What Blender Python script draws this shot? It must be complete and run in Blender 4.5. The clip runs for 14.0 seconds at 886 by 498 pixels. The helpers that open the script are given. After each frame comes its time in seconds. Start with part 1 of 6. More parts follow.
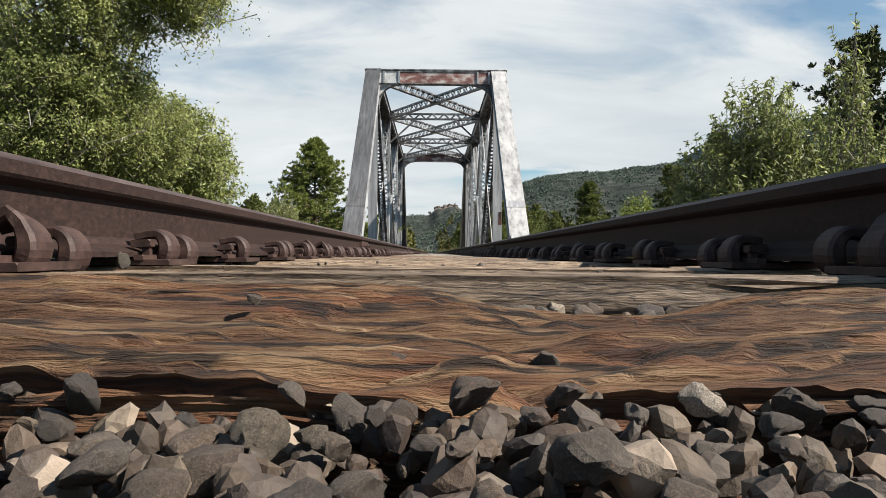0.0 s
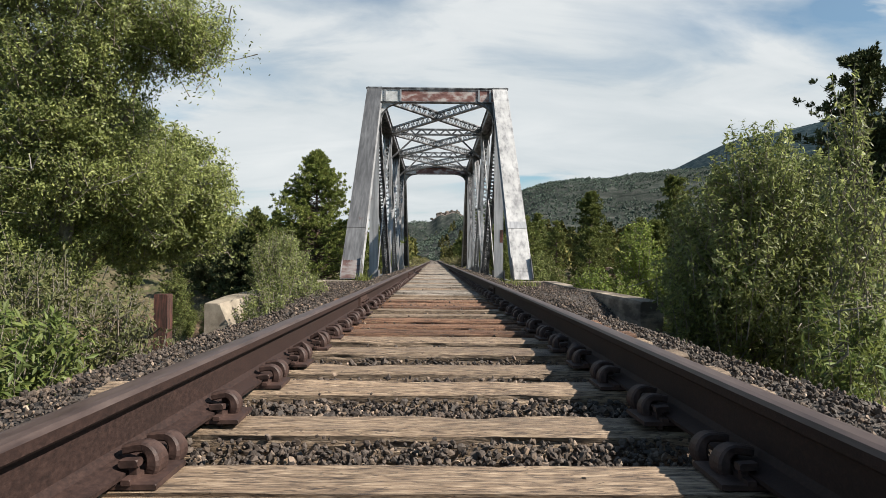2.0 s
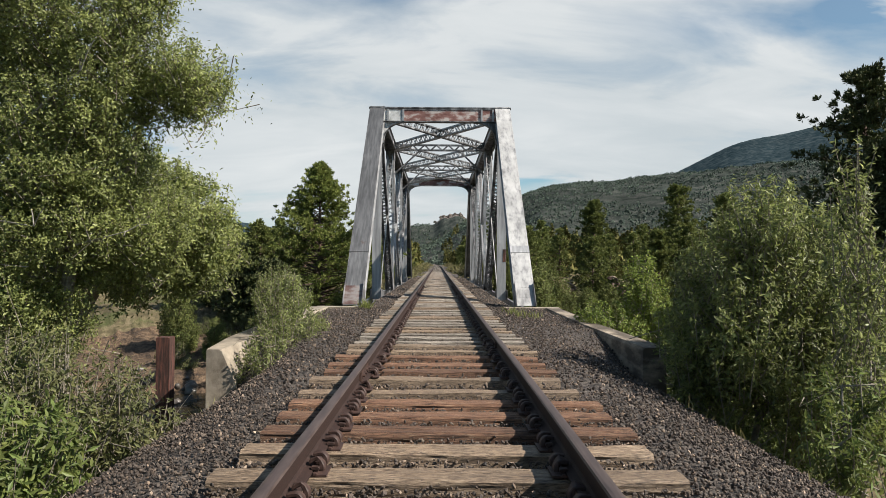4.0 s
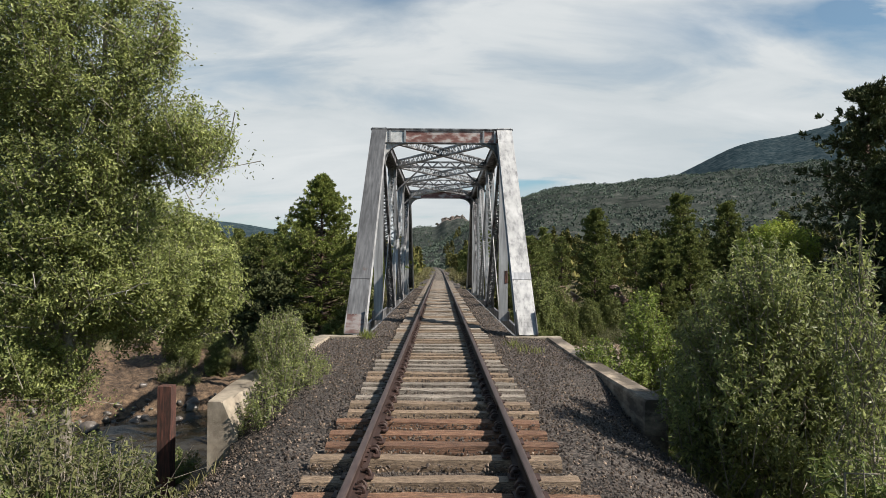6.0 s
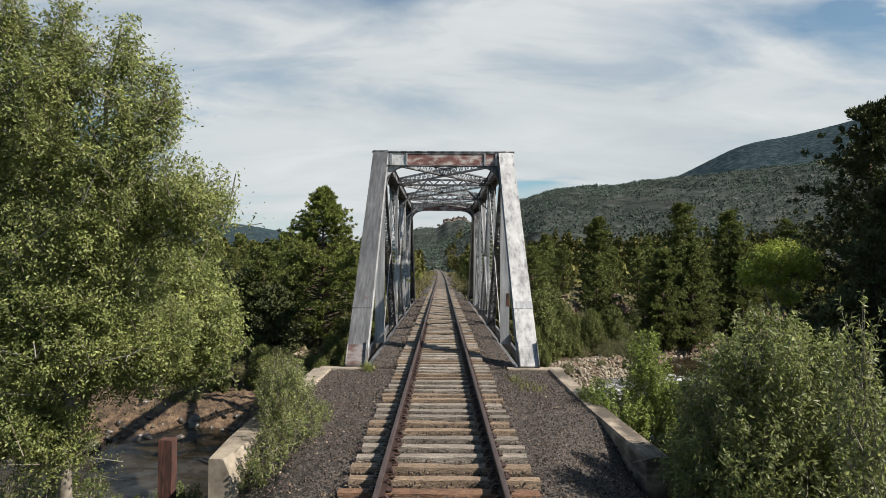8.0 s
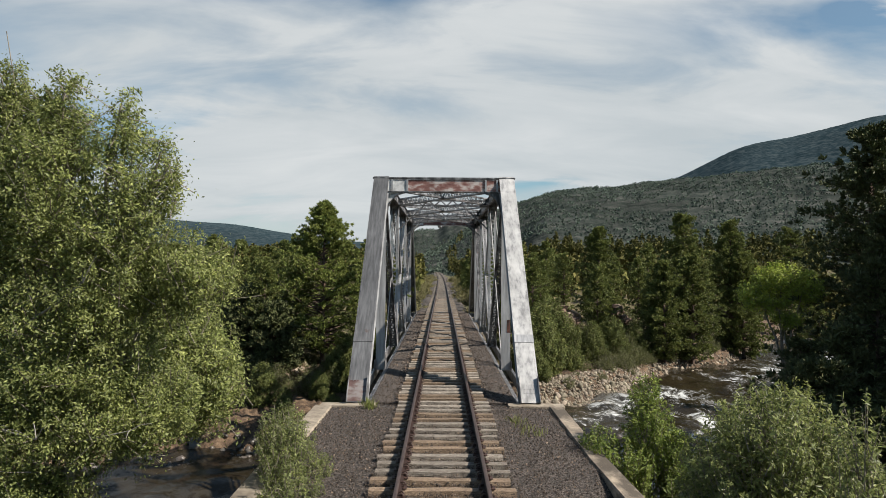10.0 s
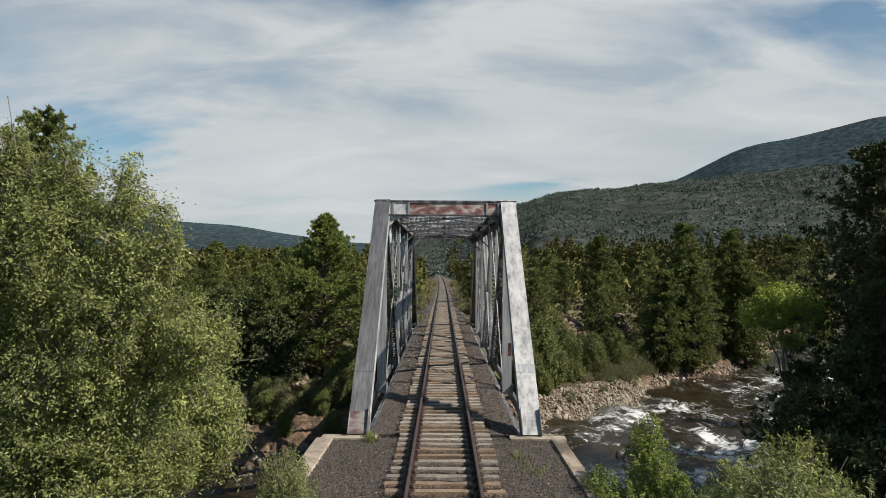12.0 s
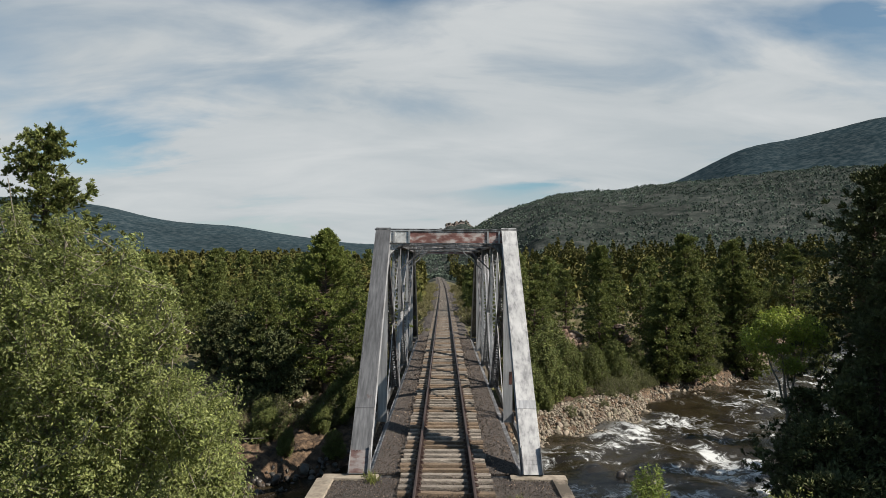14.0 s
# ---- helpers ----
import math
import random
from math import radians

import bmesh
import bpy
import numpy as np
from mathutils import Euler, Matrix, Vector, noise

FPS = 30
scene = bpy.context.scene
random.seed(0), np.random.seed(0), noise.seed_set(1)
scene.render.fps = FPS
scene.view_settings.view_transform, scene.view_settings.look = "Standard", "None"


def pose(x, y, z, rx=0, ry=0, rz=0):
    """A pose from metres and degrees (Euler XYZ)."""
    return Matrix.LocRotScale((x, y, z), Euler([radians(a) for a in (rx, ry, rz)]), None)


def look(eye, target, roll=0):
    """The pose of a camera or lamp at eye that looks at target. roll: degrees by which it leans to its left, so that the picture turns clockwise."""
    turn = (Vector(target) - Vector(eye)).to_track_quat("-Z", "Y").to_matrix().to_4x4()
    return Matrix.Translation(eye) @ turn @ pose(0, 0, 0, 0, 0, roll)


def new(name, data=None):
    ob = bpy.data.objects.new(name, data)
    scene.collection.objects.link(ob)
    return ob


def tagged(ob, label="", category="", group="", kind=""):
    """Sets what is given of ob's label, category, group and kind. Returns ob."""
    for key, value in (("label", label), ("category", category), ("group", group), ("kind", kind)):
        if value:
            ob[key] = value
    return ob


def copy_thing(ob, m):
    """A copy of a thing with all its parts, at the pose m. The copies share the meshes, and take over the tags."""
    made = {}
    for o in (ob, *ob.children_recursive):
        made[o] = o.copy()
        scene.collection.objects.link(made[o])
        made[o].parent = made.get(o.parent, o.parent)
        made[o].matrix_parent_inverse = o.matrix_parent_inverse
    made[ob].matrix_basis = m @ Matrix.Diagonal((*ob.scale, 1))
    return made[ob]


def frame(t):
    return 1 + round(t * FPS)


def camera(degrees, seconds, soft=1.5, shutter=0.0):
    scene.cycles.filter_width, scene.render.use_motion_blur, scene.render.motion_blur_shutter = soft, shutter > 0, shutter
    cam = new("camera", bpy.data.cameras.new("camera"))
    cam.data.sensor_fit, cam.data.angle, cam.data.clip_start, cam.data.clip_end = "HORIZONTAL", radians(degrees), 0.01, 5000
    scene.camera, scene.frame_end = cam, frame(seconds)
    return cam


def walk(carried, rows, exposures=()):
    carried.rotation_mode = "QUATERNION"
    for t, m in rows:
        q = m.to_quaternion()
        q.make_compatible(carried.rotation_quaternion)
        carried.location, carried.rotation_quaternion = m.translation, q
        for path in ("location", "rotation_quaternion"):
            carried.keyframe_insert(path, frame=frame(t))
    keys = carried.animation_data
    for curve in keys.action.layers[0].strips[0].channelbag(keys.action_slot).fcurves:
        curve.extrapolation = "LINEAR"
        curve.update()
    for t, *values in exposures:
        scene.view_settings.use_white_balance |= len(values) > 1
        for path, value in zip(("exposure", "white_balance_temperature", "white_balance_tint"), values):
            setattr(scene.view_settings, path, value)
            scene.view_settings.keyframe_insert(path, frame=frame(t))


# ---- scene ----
cam = camera(66.0, 14.0, soft=0.42)
# seconds, eye x, y, z, then yaw, pitch and roll in degrees: a drone that rises straight up between the rails
ROWS = [
    (0.0, -0.070, 0.0, 0.030, -0.902, 0.380, -0.35),
    (0.5, -0.063, 0.0, 0.097, -0.869, 0.498, -0.35),
    (1.0, -0.057, 0.0, 0.208, -0.831, 0.665, -0.35),
    (1.5, -0.050, 0.0, 0.330, -0.783, 0.783, -0.35),
    (2.0, -0.043, 0.0, 0.496, -0.726, 0.878, -0.35),
    (2.5, -0.037, 0.0, 0.663, -0.641, 0.949, -0.35),
    (3.0, -0.030, 0.0, 0.818, -0.546, 0.997, -0.35),
    (5.5, -0.025, 0.0, 1.733, -0.356, 1.201, -0.35),
    (6.0, -0.024, 0.0, 1.933, -0.285, 1.225, -0.35),
    (6.5, -0.023, 0.0, 2.157, -0.237, 1.244, -0.35),
    (7.0, -0.022, 0.0, 2.363, -0.190, 1.253, -0.35),
    (7.5, -0.021, 0.0, 2.592, -0.166, 1.262, -0.35),
    (8.0, -0.020, 0.0, 2.799, -0.142, 1.272, -0.35),
    (10.5, -0.037, 0.0, 4.011, -0.071, 1.362, -0.35),
    (11.0, -0.040, 0.0, 4.200, -0.047, 1.386, -0.35),
    (11.5, -0.043, 0.0, 4.437, -0.024, 1.400, -0.35),
    (12.0, -0.047, 0.0, 4.664, 0.000, 1.414, -0.35),
    (12.5, -0.050, 0.0, 4.837, 0.009, 1.424, -0.35),
    (13.0, -0.053, 0.0, 5.099, 0.024, 1.433, -0.35),
    (13.5, -0.057, 0.0, 5.427, 0.038, 1.443, -0.35),
    (14.0, -0.060, 0.0, 5.758, 0.047, 1.448, -0.35),
]
walk(cam, [(t, pose(x, y, z, 90 + pitch, roll, yaw)) for t, x, y, z, yaw, pitch, roll in ROWS],
     [(0, 1.0), (3, 0.88), (8, 0.79), (14, 0.56)])

# ---- light ----
SUN = Vector((1.04, -0.36, 1.0)).normalized()
sun_el, sun_az = math.asin(SUN.z), math.atan2(SUN.x, SUN.y)
world = bpy.data.worlds.new("world")
scene.world = world
world.use_nodes = True
wn, wl = world.node_tree.nodes, world.node_tree.links
wn.clear()
w_out, w_bg = wn.new("ShaderNodeOutputWorld"), wn.new("ShaderNodeBackground")
w_sky = wn.new("ShaderNodeTexSky")
w_sky.sky_type, w_sky.sun_disc = "NISHITA", False
w_sky.sun_elevation, w_sky.sun_rotation, w_sky.altitude = sun_el, sun_az, 600
w_sky.air_density, w_sky.dust_density, w_sky.ozone_density = 1.0, 0.5, 1.0
SKY, CLOUD = (0.050, 0.062, 0.061), 3.1
w_scale = wn.new("ShaderNodeVectorMath")
w_scale.operation = "MULTIPLY"
w_scale.inputs[1].default_value = SKY
wl.new(w_sky.outputs[0], w_scale.inputs[0])
# thin high cloud: the direction is laid on a flat layer overhead, so that the streaks narrow towards the horizon
w_co, w_sep = wn.new("ShaderNodeTexCoord"), wn.new("ShaderNodeSeparateXYZ")
wl.new(w_co.outputs["Generated"], w_sep.inputs[0])


def w_math(op, a, b=None, clamp=False):
    n = wn.new("ShaderNodeMath")
    n.operation, n.use_clamp = op, clamp
    for i, v in enumerate((a, b)):
        if v is None:
            continue
        if isinstance(v, (int, float)):
            n.inputs[i].default_value = v
        else:
            wl.new(v, n.inputs[i])
    return n.outputs[0]


up = w_math("MAXIMUM", w_sep.outputs[2], 0.0)
flat = w_math("ADD", up, 0.34)
w_xyz = wn.new("ShaderNodeCombineXYZ")
wl.new(w_math("DIVIDE", w_sep.outputs[0], flat), w_xyz.inputs[0])
wl.new(w_math("DIVIDE", w_sep.outputs[1], flat), w_xyz.inputs[1])


def w_noise(scale, rot, stretch, detail, rough, distort, seed):
    m, n = wn.new("ShaderNodeMapping"), wn.new("ShaderNodeTexNoise")
    m.inputs["Rotation"].default_value = (0, 0, radians(rot))
    m.inputs["Scale"].default_value = stretch
    m.inputs["Location"].default_value = (seed, seed * 0.7, 0)
    n.inputs["Scale"].default_value, n.inputs["Detail"].default_value = scale, detail
    n.inputs["Roughness"].default_value, n.inputs["Distortion"].default_value = rough, distort
    wl.new(w_xyz.outputs[0], m.inputs[0])
    wl.new(m.outputs[0], n.inputs[0])
    return n.outputs[0]


veil = w_noise(1.15, -32, (0.8, 1.5, 1), 7, 0.5, 0.3, CLOUD)
wisp = w_noise(3.2, -30, (0.6, 1.5, 1), 9, 0.55, 0.4, 7.4)
# a broken sheet of high cloud over the valley, with a few clear rifts, that opens to clear sky overhead
ahead = w_math("MAXIMUM", w_sep.outputs[1], 0.05)
bearing = w_math("ADD", w_math("DIVIDE", w_sep.outputs[0], ahead), w_math("MULTIPLY", w_math("SUBTRACT", wisp, 0.5), 0.5))
rise = w_math("ADD", w_math("DIVIDE", w_sep.outputs[2], ahead), w_math("MULTIPLY", w_math("SUBTRACT", veil, 0.5), 0.22))
cover = w_math("ADD", w_math("MULTIPLY", w_math("SUBTRACT", veil, 0.5), 0.55), w_math("MULTIPLY", w_math("SUBTRACT", wisp, 0.5), 0.5))
cover = w_math("ADD", cover, 0.72)


def rift(cover, az, el, wide, high, depth):
    """A rift of clear sky round a bearing and a rise, ragged by the noise that bends both."""
    a = w_math("POWER", w_math("ABSOLUTE", w_math("DIVIDE", w_math("SUBTRACT", bearing, az), wide)), 2.0)
    b = w_math("POWER", w_math("ABSOLUTE", w_math("DIVIDE", w_math("SUBTRACT", rise, el), high)), 2.0)
    g = w_math("POWER", 2.718, w_math("MULTIPLY", w_math("ADD", a, b), -1.0))
    return w_math("SUBTRACT", cover, w_math("MULTIPLY", g, depth))


for gap in ((0.44, 0.35, 0.18, 0.045, 0.15), (0.61, 0.355, 0.06, 0.02, 0.24), (-0.52, 0.185, 0.15, 0.035, 0.26), (0.07, 0.125, 0.09, 0.016, 0.2),
            (-0.12, 0.395, 0.3, 0.03, 0.18)):
    cover = rift(cover, *gap)
cover = w_math("SUBTRACT", cover, w_math("MULTIPLY", w_math("MAXIMUM", w_math("SUBTRACT", up, 0.38), 0.0), 3.0))
cover = w_math("SUBTRACT", cover, w_math("MULTIPLY", w_math("MAXIMUM", w_math("SUBTRACT", 0.55, w_sep.outputs[1]), 0.0), 0.9))
w_ramp = wn.new("ShaderNodeValToRGB")
w_ramp.color_ramp.elements[0].position, w_ramp.color_ramp.elements[1].position = 0.49, 0.70
w_ramp.color_ramp.elements[0].color, w_ramp.color_ramp.elements[1].color = (0.11, 0.11, 0.11, 1), (0.97, 0.97, 0.97, 1)
wl.new(cover, w_ramp.inputs[0])
w_shade = wn.new("ShaderNodeValToRGB")
w_shade.color_ramp.elements[0].position, w_shade.color_ramp.elements[1].position = 0.35, 0.7
w_shade.color_ramp.elements[0].color, w_shade.color_ramp.elements[1].color = (0.332, 0.362, 0.378, 1), (0.427, 0.443, 0.448, 1)
wl.new(wisp, w_shade.inputs[0])
w_mix = wn.new("ShaderNodeMix")
w_mix.data_type = "RGBA"
wl.new(w_ramp.outputs[0], w_mix.inputs["Factor"])
wl.new(w_scale.outputs[0], w_mix.inputs["A"])
wl.new(w_shade.outputs[0], w_mix.inputs["B"])
wl.new(w_mix.outputs["Result"], w_bg.inputs[0])
w_bg.inputs[1].default_value = 1.0
wl.new(w_bg.outputs[0], w_out.inputs[0])

sun = new("sun", bpy.data.lights.new("sun", "SUN"))
sun.data.energy, sun.data.angle, sun.data.color = 5.0, radians(0.55), (1.0, 0.92, 0.82)
sun.matrix_world = look((0, 0, 0), -SUN)


# ---- materials ----
def ramp_to(nt, fac, cols):
    r = nt.nodes.new("ShaderNodeValToRGB")
    el = r.color_ramp.elements
    for i, (p, c) in enumerate(cols):
        e = el[i] if i < 2 else el.new(p)
        e.position, e.color = p, (*c, 1)
    nt.links.new(fac, r.inputs[0])
    return r.outputs[0]


def surf(name, cols, stretch=(1, 1, 1), fine=8.0, coarse=0.8, tint=0.5, rough=(0.6, 0.9), metal=0.0, bump=0.25, bfine=60.0,
         dist=0.01, rand=0.0, island=0.0, spec=0.5, extra=None, through_light=0.0, detail=8.0, palette=None):
    """A two-scale surface: fine grain drives the colours, a coarse stain darkens it, both drive roughness and relief."""
    m = bpy.data.materials.new(name)
    m.use_nodes = True
    nt = m.node_tree
    N, L = nt.nodes, nt.links
    b = N["Principled BSDF"]
    co, mp = N.new("ShaderNodeTexCoord"), N.new("ShaderNodeMapping")
    mp.inputs["Scale"].default_value = stretch
    L.new(co.outputs["Object"], mp.inputs[0])
    info = N.new("ShaderNodeObjectInfo")
    if rand:
        off = N.new("ShaderNodeVectorMath")
        off.operation = "MULTIPLY_ADD"
        off.inputs[1].default_value = (37, 23, 11)
        L.new(info.outputs["Random"], off.inputs[0])
        L.new(co.outputs["Object"], off.inputs[2])
        L.new(off.outputs[0], mp.inputs[0])

    def noisy(scale, vec, det=detail, ro=0.62):
        n = N.new("ShaderNodeTexNoise")
        n.inputs["Scale"].default_value, n.inputs["Detail"].default_value, n.inputs["Roughness"].default_value = scale, det, ro
        L.new(vec, n.inputs[0])
        return n.outputs[0]

    grain = noisy(fine, mp.outputs[0])
    stain = noisy(coarse, co.outputs["Object"] if not rand else off.outputs[0], 5)
    col = ramp_to(nt, grain, cols)
    dark = ramp_to(nt, stain, [(0.3, (1 - tint,) * 3), (0.65, (1.0,) * 3)])
    mul = N.new("ShaderNodeMix")
    mul.data_type, mul.blend_type = "RGBA", "MULTIPLY"
    mul.inputs["Factor"].default_value = 1.0
    L.new(col, mul.inputs["A"])
    L.new(dark, mul.inputs["B"])
    res = mul.outputs["Result"]
    if rand or island:
        hsv, rng = N.new("ShaderNodeHueSaturation"), N.new("ShaderNodeMapRange")
        v = rand or island
        rng.inputs["To Min"].default_value, rng.inputs["To Max"].default_value = 1 - v, 1 + v
        src = info.outputs["Random"] if rand else N.new("ShaderNodeNewGeometry").outputs["Random Per Island"]
        L.new(src, rng.inputs[0])
        L.new(rng.outputs[0], hsv.inputs["Value"])
        L.new(res, hsv.inputs["Color"])
        res = hsv.outputs[0]
        if palette:
            wp, mp2 = N.new("ShaderNodeTexWhiteNoise"), N.new("ShaderNodeMix")
            wp.noise_dimensions = "1D"
            L.new(src, wp.inputs["W"])
            pc = ramp_to(nt, wp.outputs["Value"], palette)
            mp2.data_type, mp2.blend_type = "RGBA", "MULTIPLY"
            mp2.inputs["Factor"].default_value = 1.0
            L.new(res, mp2.inputs["A"])
            L.new(pc, mp2.inputs["B"])
            res = mp2.outputs["Result"]
        elif island:
            hue = N.new("ShaderNodeMapRange")
            hue.inputs["To Min"].default_value, hue.inputs["To Max"].default_value = 0.48, 0.515
            wnz = N.new("ShaderNodeTexWhiteNoise")
            wnz.noise_dimensions = "1D"
            L.new(src, wnz.inputs["W"])
            L.new(wnz.outputs["Value"], hue.inputs[0])
            L.new(hue.outputs[0], hsv.inputs["Hue"])
    if extra:
        res = extra(nt, co.outputs["Object"], res)
    L.new(res, b.inputs["Base Color"])
    rr = N.new("ShaderNodeMapRange")
    rr.inputs["To Min"].default_value, rr.inputs["To Max"].default_value = rough
    L.new(grain, rr.inputs[0])
    L.new(rr.outputs[0], b.inputs["Roughness"])
    b.inputs["Metallic"].default_value = metal
    b.inputs["Specular IOR Level"].default_value = spec
    if bump:
        bp = N.new("ShaderNodeBump")
        bp.inputs["Strength"].default_value, bp.inputs["Distance"].default_value = bump, dist
        add = N.new("ShaderNodeMath")
        add.operation = "ADD"
        L.new(noisy(bfine, mp.outputs[0], 6), add.inputs[0])
        L.new(grain, add.inputs[1])
        L.new(add.outputs[0], bp.inputs["Height"])
        L.new(bp.outputs[0], b.inputs["Normal"])
    if through_light:
        tr, mx = N.new("ShaderNodeBsdfTranslucent"), N.new("ShaderNodeMixShader")
        mx.inputs[0].default_value = through_light
        L.new(res, tr.inputs[0])
        L.new(b.outputs[0], mx.inputs[1])
        L.new(tr.outputs[0], mx.inputs[2])
        L.new(mx.outputs[0], N["Material Output"].inputs[0])
    return m


def overlay(col, lo, hi, scale, stretch=(1, 1, 1), keep=1.0):
    """A stain of its own shape, laid over a surface where a noise passes lo..hi."""
    def build(nt, vec, base):
        N, L = nt.nodes, nt.links
        mp, n, mx = N.new("ShaderNodeMapping"), N.new("ShaderNodeTexNoise"), N.new("ShaderNodeMix")
        mp.inputs["Scale"].default_value, mp.inputs["Location"].default_value = stretch, (5.3, 1.7, 2.9)
        n.inputs["Scale"].default_value, n.inputs["Detail"].default_value, n.inputs["Roughness"].default_value = scale, 7, 0.65
        L.new(vec, mp.inputs[0])
        L.new(mp.outputs[0], n.inputs[0])
        f = ramp_to(nt, n.outputs[0], [(lo, (0, 0, 0)), (hi, (keep,) * 3)])
        mx.data_type = "RGBA"
        L.new(f, mx.inputs["Factor"])
        L.new(base, mx.inputs["A"])
        mx.inputs["B"].default_value = (*col, 1)
        return mx.outputs["Result"]
    return build


def splits(col, width, scale, stretch, keep=0.9):
    """Thin dark checks that run along the grain."""
    def build(nt, vec, base):
        N, L = nt.nodes, nt.links
        mp, n, mx = N.new("ShaderNodeMapping"), N.new("ShaderNodeTexNoise"), N.new("ShaderNodeMix")
        mp.inputs["Scale"].default_value, mp.inputs["Location"].default_value = stretch, (2.3, 4.1, 0.9)
        n.inputs["Scale"].default_value, n.inputs["Detail"].default_value, n.inputs["Roughness"].default_value = scale, 3, 0.55
        L.new(vec, mp.inputs[0])
        L.new(mp.outputs[0], n.inputs[0])
        sb, ab = N.new("ShaderNodeMath"), N.new("ShaderNodeMath")
        sb.operation, ab.operation = "SUBTRACT", "ABSOLUTE"
        sb.inputs[1].default_value = 0.5
        L.new(n.outputs[0], sb.inputs[0])
        L.new(sb.outputs[0], ab.inputs[0])
        f = ramp_to(nt, ab.outputs[0], [(width * 0.35, (keep,) * 3), (width, (0, 0, 0))])
        mx.data_type = "RGBA"
        L.new(f, mx.inputs["Factor"])
        L.new(base, mx.inputs["A"])
        mx.inputs["B"].default_value = (*col, 1)
        return mx.outputs["Result"]
    return build


CRACKS = splits((0.03, 0.02, 0.015), 0.02, 4.0, (1.8, 20, 20), 0.85)
M_TIE = surf("weathered_tie_wood", [(0.36, (0.0541, 0.0377, 0.0262)), (0.46, (0.178, 0.124, 0.0804)), (0.56, (0.265, 0.194, 0.129)), (0.68, (0.39, 0.3, 0.212))], (2.6, 20, 20), 6, 2.2, 0.25,
             (0.5, 0.75), 0, 0.6, 12, 0.006, rand=0.2, extra=CRACKS)
M_TIE_RED = surf("oiled_tie_wood", [(0.36, (0.0461, 0.0266, 0.0168)), (0.47, (0.191, 0.0944, 0.0546)), (0.58, (0.276, 0.152, 0.0893)), (0.7, (0.415, 0.303, 0.2))], (1.3, 20, 20), 6, 2.2, 0.4,
                 (0.7, 0.95), 0, 0.9, 30, 0.012, rand=0.2, extra=CRACKS)
M_TIE_GREY = surf("bleached_tie_wood", [(0.36, (0.065, 0.0528, 0.0422)), (0.46, (0.211, 0.179, 0.144)), (0.56, (0.309, 0.272, 0.228)), (0.68, (0.406, 0.369, 0.316))], (1.3, 20, 20), 6, 2.2, 0.3, (0.75, 0.95), 0, 0.6, 12, 0.006, rand=0.22, extra=CRACKS)


def both(a, b):
    return lambda nt, vec, base: b(nt, vec, a(nt, vec, base))


M_TIE_ROT = surf("frayed_tie_wood", [(0.36, (0.0286, 0.0139, 0.0078)), (0.45, (0.114, 0.0543, 0.0258)), (0.54, (0.205, 0.113, 0.0546)), (0.68, (0.381, 0.255, 0.144))], (0.9, 22, 8), 4.5, 3.5, 0.3,
                 (0.75, 0.95), 0, 1.0, 16, 0.016, extra=both(overlay((0.24, 0.085, 0.036), 0.50, 0.66, 5, (0.8, 7, 7), 0.5), splits((0.018, 0.011, 0.008), 0.03, 3.0, (0.8, 15, 5), 0.9)))
M_RAIL = surf("rusted_rail_steel", [(0.3, (0.0165, 0.009, 0.0075)), (0.5, (0.03, 0.0158, 0.0128)), (0.72, (0.0495, 0.0277, 0.0218))], (1, 0.6, 1), 90, 3.0, 0.3,
              (0.62, 0.88), 0.0, 0.3, 220, 0.002, spec=0.28)
M_RAIL_HEAD = surf("worn_rail_head", [(0.34, (0.0432, 0.0274, 0.0238)), (0.5, (0.0756, 0.0518, 0.0454)), (0.7, (0.115, 0.085, 0.0749))], (2, 0.3, 2), 14, 2.0, 0.3, (0.38, 0.6), 0.25, 0.2, 160, 0.001)
M_ANCHOR = surf("rusted_forged_steel", [(0.3, (0.026, 0.014, 0.011)), (0.55, (0.07, 0.038, 0.030)), (0.8, (0.13, 0.08, 0.06))], (1, 1, 1), 30, 6, 0.4, (0.5, 0.8), 0.2, 0.3, 160, 0.002)
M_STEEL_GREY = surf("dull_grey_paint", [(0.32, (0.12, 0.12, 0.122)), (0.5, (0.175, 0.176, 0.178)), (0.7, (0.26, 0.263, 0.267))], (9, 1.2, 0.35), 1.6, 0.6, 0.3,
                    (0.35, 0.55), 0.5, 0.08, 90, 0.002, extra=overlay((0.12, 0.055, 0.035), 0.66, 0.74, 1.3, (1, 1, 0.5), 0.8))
M_STEEL = surf("aged_aluminium_paint", [(0.32, (0.257, 0.259, 0.266)), (0.5, (0.392, 0.397, 0.405)), (0.7, (0.567, 0.574, 0.581))], (5, 1.2, 0.35), 1.6, 0.6, 0.3,
               (0.35, 0.55), 0.3, 0.08, 90, 0.002, extra=overlay((0.12, 0.055, 0.035), 0.66, 0.74, 1.3, (1, 1, 0.5), 0.8))
M_STEEL_DARK = surf("dark_mottled_steel", [(0.34, (0.052, 0.052, 0.0546)), (0.5, (0.156, 0.156, 0.161)), (0.66, (0.442, 0.442, 0.448))], (2, 1, 0.8), 2.4, 0.6, 0.4,
                    (0.4, 0.65), 0.35, 0.15, 90, 0.003, extra=overlay((0.10, 0.045, 0.03), 0.62, 0.72, 1.6, (1, 1, 1), 0.8))
